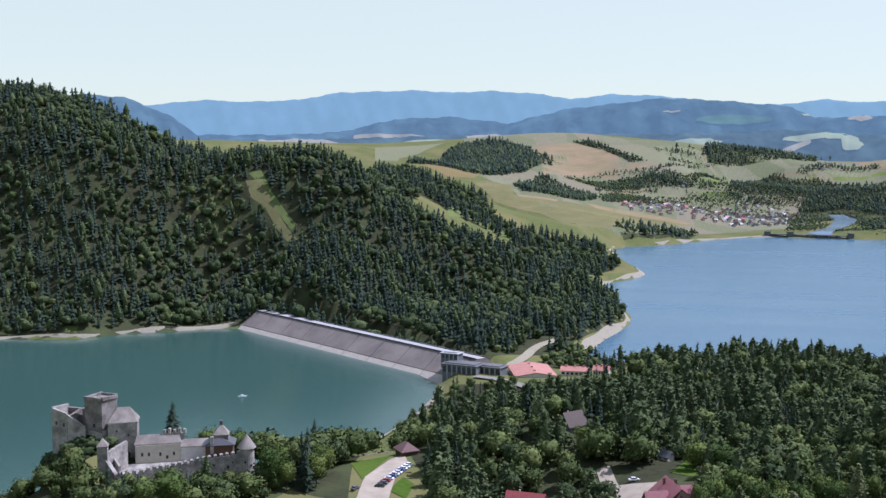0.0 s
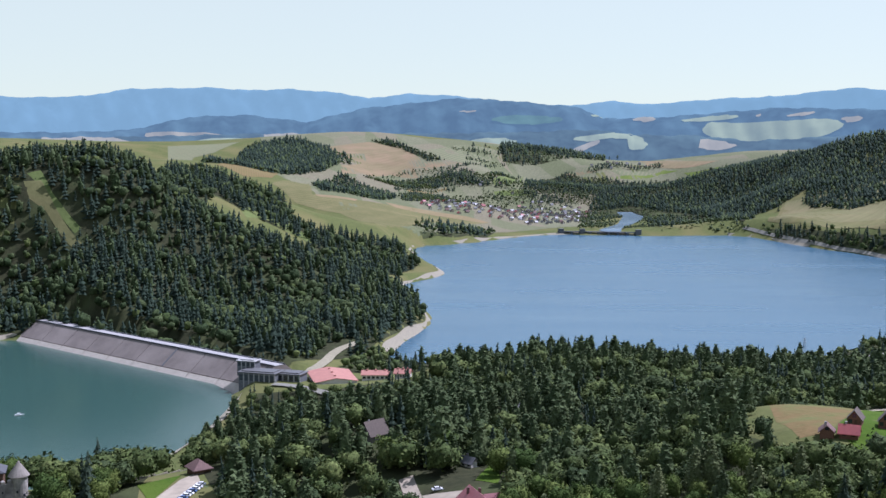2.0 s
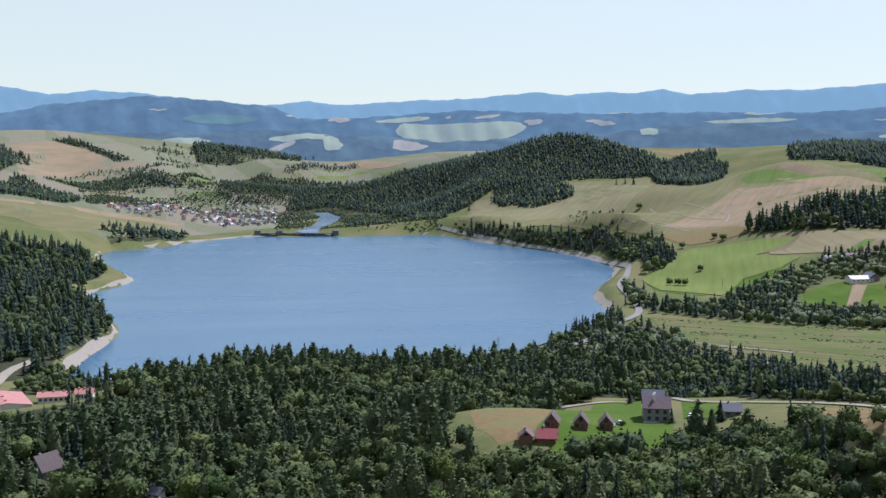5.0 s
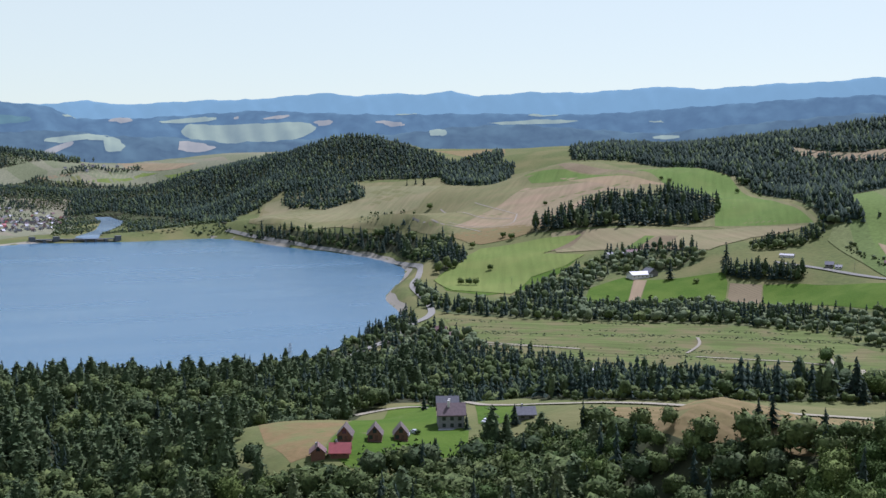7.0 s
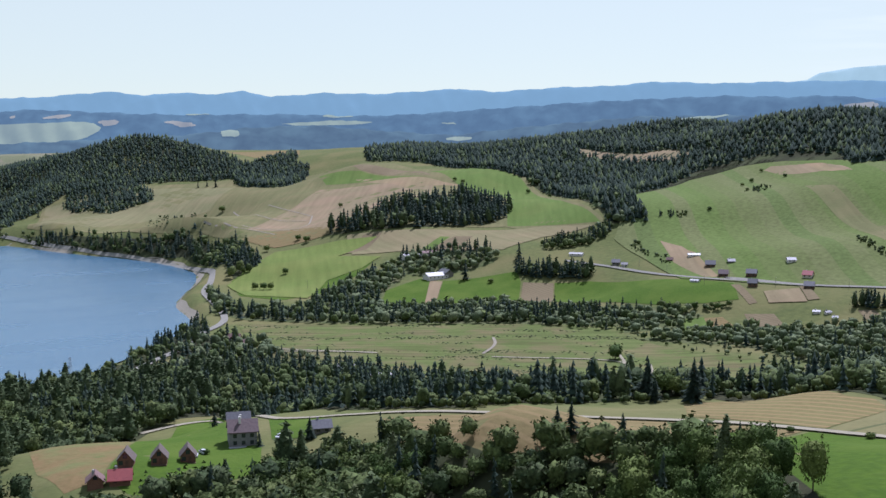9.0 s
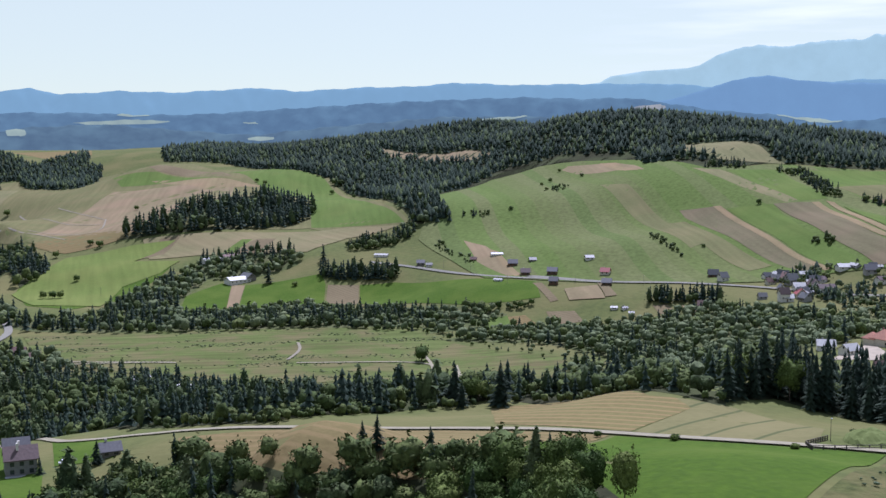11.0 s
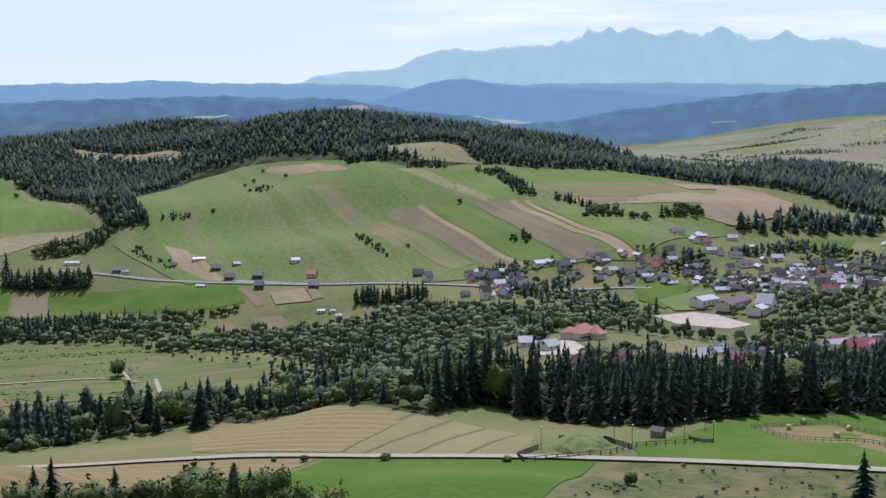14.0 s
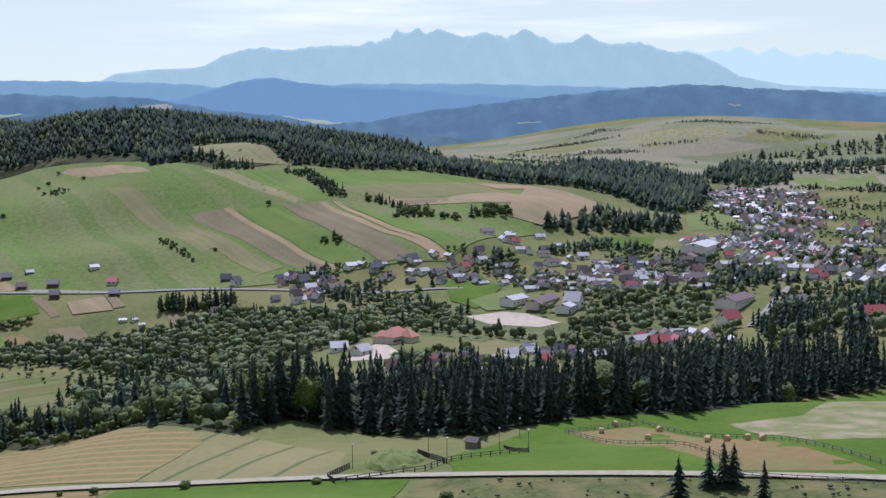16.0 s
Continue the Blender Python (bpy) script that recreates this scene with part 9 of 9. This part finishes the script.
def car_body(paint):
    """A parked car: lower body, glazed cabin, roof, four wheels, lamps and bumpers."""
    b = new("car")
    bm = bmesh.new()
    prof = [(-2.1, 0.35), (-2.15, 0.75), (-1.95, 0.92), (-0.9, 0.98), (0.95, 0.98), (1.95, 0.86), (2.15, 0.6), (2.1, 0.3)]
    n = len(prof)
    solid(bm, [(x, -0.86, z) for x, z in prof] + [(x, 0.86, z) for x, z in prof], [tuple(range(n)), tuple(range(2 * n - 1, n - 1, -1))] + [(i, i + n, (i + 1) % n + n, (i + 1) % n) for i in range(n)])
    bmesh.ops.recalc_face_normals(bm, faces=bm.faces[:])
    bmesh.ops.bevel(bm, geom=bm.edges[:], offset=0.05, segments=1, affect="EDGES")
    part("body", bm, paint, b)
    bm = bmesh.new()
    solid(bm, [(-1.5, -0.76, 0.95), (1.25, -0.76, 0.95), (0.6, -0.64, 1.42), (-1.15, -0.64, 1.42), (-1.5, 0.76, 0.95), (1.25, 0.76, 0.95), (0.6, 0.64, 1.42), (-1.15, 0.64, 1.42)], [(0, 1, 2, 3), (7, 6, 5, 4), (0, 4, 5, 1), (1, 5, 6, 2), (2, 6, 7, 3), (3, 7, 4, 0)])
    bmesh.ops.recalc_face_normals(bm, faces=bm.faces[:])
    part("glazing", bm, GLASS, b)
    part("roof", box(bmesh.new(), -1.15, -0.64, 1.42, 0.6, 0.64, 1.48), paint, b)
    for x in (-1.35, 1.35):
        for y in (-0.8, 0.8):
            bm = bmesh.new()
            bmesh.ops.create_cone(bm, cap_ends=True, segments=14, radius1=0.32, radius2=0.32, depth=0.22, matrix=Matrix.Translation((x, y, 0.32)) @ Matrix.Rotation(math.pi / 2, 4, "X"))
            wh = part("wheel", bm, TYRE, b)
            bm = bmesh.new()
            bmesh.ops.create_cone(bm, cap_ends=True, segments=10, radius1=0.2, radius2=0.2, depth=0.24, matrix=Matrix.Translation((x, y, 0.32)) @ Matrix.Rotation(math.pi / 2, 4, "X"))
            part("rim", bm, METAL, wh)
    for y in (-0.6, 0.6):
        part("headlight", box(bmesh.new(), 2.06, y - 0.16, 0.62, 2.15, y + 0.16, 0.76), FRAME, b)
    return b


PAINTS = [("white", (0.75, 0.75, 0.75)), ("black", (0.02, 0.02, 0.022)), ("silver", (0.45, 0.46, 0.47)), ("dark red", (0.25, 0.03, 0.03)), ("blue", (0.04, 0.08, 0.2)), ("dark grey", (0.08, 0.08, 0.085))]
CARS = {}


def parked(colour, x, y, turn, where="parked in a row on the pale yard"):
    m = pose(x, y, ground_at(x, y) + 0.12, 0, 0, turn)
    if colour not in CARS:
        name, rgb = PAINTS[colour]
        CARS[colour] = car_body(material("car_paint_" + name.replace(" ", "_"), rgb, 0.3, tuple(c * 0.95 for c in rgb), 3, spec=0.6))
        CARS[colour].matrix_basis = m
        tagged(CARS[colour], "%s car %s" % (name, where), "car", "parked cars")
    else:
        copy_thing(CARS[colour], m)


rc = random.Random(4)
for i in range(11):
    parked(rc.choice((0, 1, 2, 1, 4, 5, 0)) if i != 2 else 3, -26.0 + i * 1.05, 438 + i * 3.1, 165 + rc.uniform(-4, 4))
parked(5, -36, 436, 60)
parked(0, 74, 418, 10)
parked(0, 240, 366, 50)
parked(0, 276, 366, 20)
parked(2, 246, 370, 80)

# ---------------------------------------------------------------- meadow by the forest: fences, lamps, shed, bales
def fence(line, gap, tall, label, rails=2, post=0.16, mat=TIMBER_GREY):
    """A post-and-rail fence along a line."""
    c = np.array(line, float)
    s = np.concatenate([[0], np.cumsum(np.hypot(*np.diff(c, axis=0).T))])
    k = max(2, int(s[-1] / gap) + 1)
    t = np.linspace(0, s[-1], k)
    p = np.stack([np.interp(t, s, c[:, 0]), np.interp(t, s, c[:, 1])], 1)
    z = [ground_at(*q) for q in p]
    f = thing("fence", (p[0][0], p[0][1], z[0]), 0, label, "fence")
    org = Vector((p[0][0], p[0][1], z[0]))
    pm = shared_box("post", (post, post, tall + 0.5), mat)
    for q, zz in zip(p, z):
        fixed("post", pm, f, q[0] - org.x, q[1] - org.y, zz - org.z - 0.5)
    for i in range(k - 1):
        a, b = Vector((*p[i], z[i])) - org, Vector((*p[i + 1], z[i + 1])) - org
        for j in range(rails):
            h = tall * (0.9 - 0.45 * j)
            d = b - a
            n = Vector((-d.y, d.x, 0)).normalized() * 0.05
            bm = bmesh.new()
            v = []
            for e in (a, b):
                for sx in (-1, 1):
                    for dz in (-0.07, 0.07):
                        q = e + n * sx + Vector((0, 0, h + dz))
                        v.append(q[:])
            solid(bm, v, [(0, 1, 5, 4), (2, 6, 7, 3), (1, 3, 7, 5), (0, 4, 6, 2), (0, 2, 3, 1), (4, 5, 7, 6)])
            part("rail", bm, mat, f)
    return f


FENCE_DARK = material("dark_fence_wood", (0.10, 0.085, 0.07), 0.9, (0.06, 0.05, 0.042), 0.4, 0.3)
fence([(303, 134), (313, 116), (322, 112), (335, 94)], 2.6, 1.3, "dark wooden post-and-rail fence around the grassy mound", 2, 0.25, FENCE_DARK)
fence([(303, 134), (309, 137), (318, 134)], 1.0, 1.2, "dense dark picket fence at the mound", 3, 0.3, FENCE_DARK)
fence([(321, 112), (328, 117), (337, 121)], 1.0, 1.2, "dense dark picket fence beside the mound", 3, 0.3, FENCE_DARK)
fence([(335, 94), (342, 98), (352, 101)], 1.0, 1.1, "dense dark picket fence beside the shed", 3, 0.3, FENCE_DARK)
fence([(377, 86), (385, 75), (393, 64)], 2.4, 1.3, "weathered wooden paddock fence at the forest side", 3)
fence([(376, 85), (360, 74), (338, 57), (322, 51)], 2.8, 1.3, "weathered wooden paddock fence across the meadow", 3)
fence([(393, 64), (365, 45), (340, 30), (317, 16)], 2.8, 1.3, "weathered wooden paddock fence along the stubble", 3)
fence([(308, 52), (306, 40), (304, 22), (302, 5)], 2.8, 1.2, "weathered wooden fence along the gravel road", 2)

bm = bmesh.new()
bmesh.ops.create_uvsphere(bm, u_segments=32, v_segments=16, radius=1)
for v in bm.verts:
    v.co = Vector((v.co.x * 9.5, v.co.y * 7.0, max(-1.5, v.co.z * 2.6 * (1 + 0.55 * noise.noise(v.co * 2.6) + 0.25 * noise.noise(v.co * 7)))))
mound = tagged(part("mound", bm, FIELDS["green"][0], None), "grassy earth mound inside a wooden fence", "mound", kind="structure")
mound.location = (322, 124, ground_at(322, 124) - 0.4)


def street_lamp(x, y):
    l = thing("lamp_post", (x, y, ground_at(x, y)), 0, "slim dark lamp post with a grey head in the meadow", "lamp", "lamp posts in the meadow")
    part("pole", tube(bmesh.new(), 0, 0, -0.4, 5.4, 0.09, 0.06, 8), FENCE_DARK, l)
    part("arm", box(bmesh.new(), -0.05, -0.05, 5.3, 0.55, 0.05, 5.42), FENCE_DARK, l)
    part("head", box(bmesh.new(), 0.3, -0.18, 5.42, 0.85, 0.18, 5.56, 0.04), METAL, l, "grey metal lamp head")


for x, y in ((317, 133), (341, 119), (322, 112), (349, 102), (335, 94), (368, 98)):
    street_lamp(x, y)
shed_z = ground_at(352, 109)
shed = thing("shed", (352, 109, shed_z), -20, "small weathered grey timber shed at the forest edge", "shed")
part("wall", gable_wall(bmesh.new(), 2.8, 3.2, 2.2, 0.9), TIMBER_GREY, shed)
part("roof", gable_roof(bmesh.new(), 2.8, 3.2, 2.2, 0.9, 0.3, 0.12), ROOF_CABIN, shed)
fixed("door", shared_box("door", (0.12, 1.0, 2.05), TIMBER), shed, 0, -1.62, 0, 90)


def bale_mesh():
    bm = bmesh.new()
    bmesh.ops.create_cone(bm, cap_ends=True, segments=22, radius1=0.85, radius2=0.85, depth=1.3, matrix=Matrix.Rotation(math.pi / 2, 4, "X"))
    bmesh.ops.bevel(bm, geom=[e for e in bm.edges if len(e.link_faces) == 2 and abs(e.link_faces[0].normal.dot(e.link_faces[1].normal)) < 0.5], offset=0.1, segments=2, affect="EDGES")
    for v in bm.verts:
        v.co *= 1 + 0.03 * noise.noise(v.co * 4)
    me = bpy.data.meshes.new("hay_bale")
    bm.to_mesh(me)
    bm.free()
    me.materials.append(STRAW_BALE)
    return me


bale = bale_mesh()
for i, (x, y) in enumerate(((378, 76), (389, 72), (367, 64), (382, 60), (353, 50), (347, 51), (349, 46), (349, 41), (346, 38))):
    o = new("hay_bale", bale)
    o.matrix_basis = pose(x, y, ground_at(x, y) + 0.86, 0, 0, 37 * i)
    tagged(o, "round golden straw bale lying on the stubble", "hay bale", "straw bales")

# ---------------------------------------------------------------- weir at the far end of the lake
weir = thing("weir_bridge", (0, 0, 0), 0, "long low concrete weir bridge on piers at the lake's end", "weir")
wa, wb = Vector((614, 2098, 0)), Vector((762, 2034, 0))
ring_wall("deck", wa[:2], wb[:2], 5.0, 6.6, 6.6, 7, CONCRETE_DARK, parent=weir)
for i in range(9):
    p = wa.lerp(wb, (i + 0.5) / 9)
    part("pier", box(bmesh.new(), p.x - 2.2, p.y - 5, -4, p.x + 2.2, p.y + 5, 5.2), CONCRETE_DARK, weir)
for f in (0.04, 0.30, 0.97):
    p = wa.lerp(wb, f)
    part("gate_tower", box(bmesh.new(), p.x - 5, p.y - 4, -3, p.x + 5, p.y + 4, 10.5), CONCRETE_DARK, weir)
    part("tower_roof", box(bmesh.new(), p.x - 5.6, p.y - 4.6, 10.5, p.x + 5.6, p.y + 4.6, 11.2), ROOF_GREY, weir)

# small boats on the upper lake
for x, y, turn in ((-181, 585, 40), (-130, 700, 10)):
    b = thing("boat", (x, y, HIGH_LEVEL), turn, "small white boat on the green lake", "boat")
    bm = bmesh.new()
    solid(bm, [(-2.6, -0.9, 0.6), (1.4, -0.9, 0.6), (3.2, 0, 0.8), (1.4, 0.9, 0.6), (-2.6, 0.9, 0.6), (-2.3, -0.5, -0.2), (1.2, -0.5, -0.2), (2.4, 0, -0.1), (1.2, 0.5, -0.2), (-2.3, 0.5, -0.2)], [(0, 1, 2, 3, 4), (9, 8, 7, 6, 5), (0, 5, 6, 1), (1, 6, 7, 2), (2, 7, 8, 3), (3, 8, 9, 4), (4, 9, 5, 0)])
    bmesh.ops.recalc_face_normals(bm, faces=bm.faces[:])
    part("hull", bm, FRAME, b)
    part("cabin", box(bmesh.new(), -1.2, -0.6, 0.55, 0.6, 0.6, 1.5, 0.08), FRAME, b)
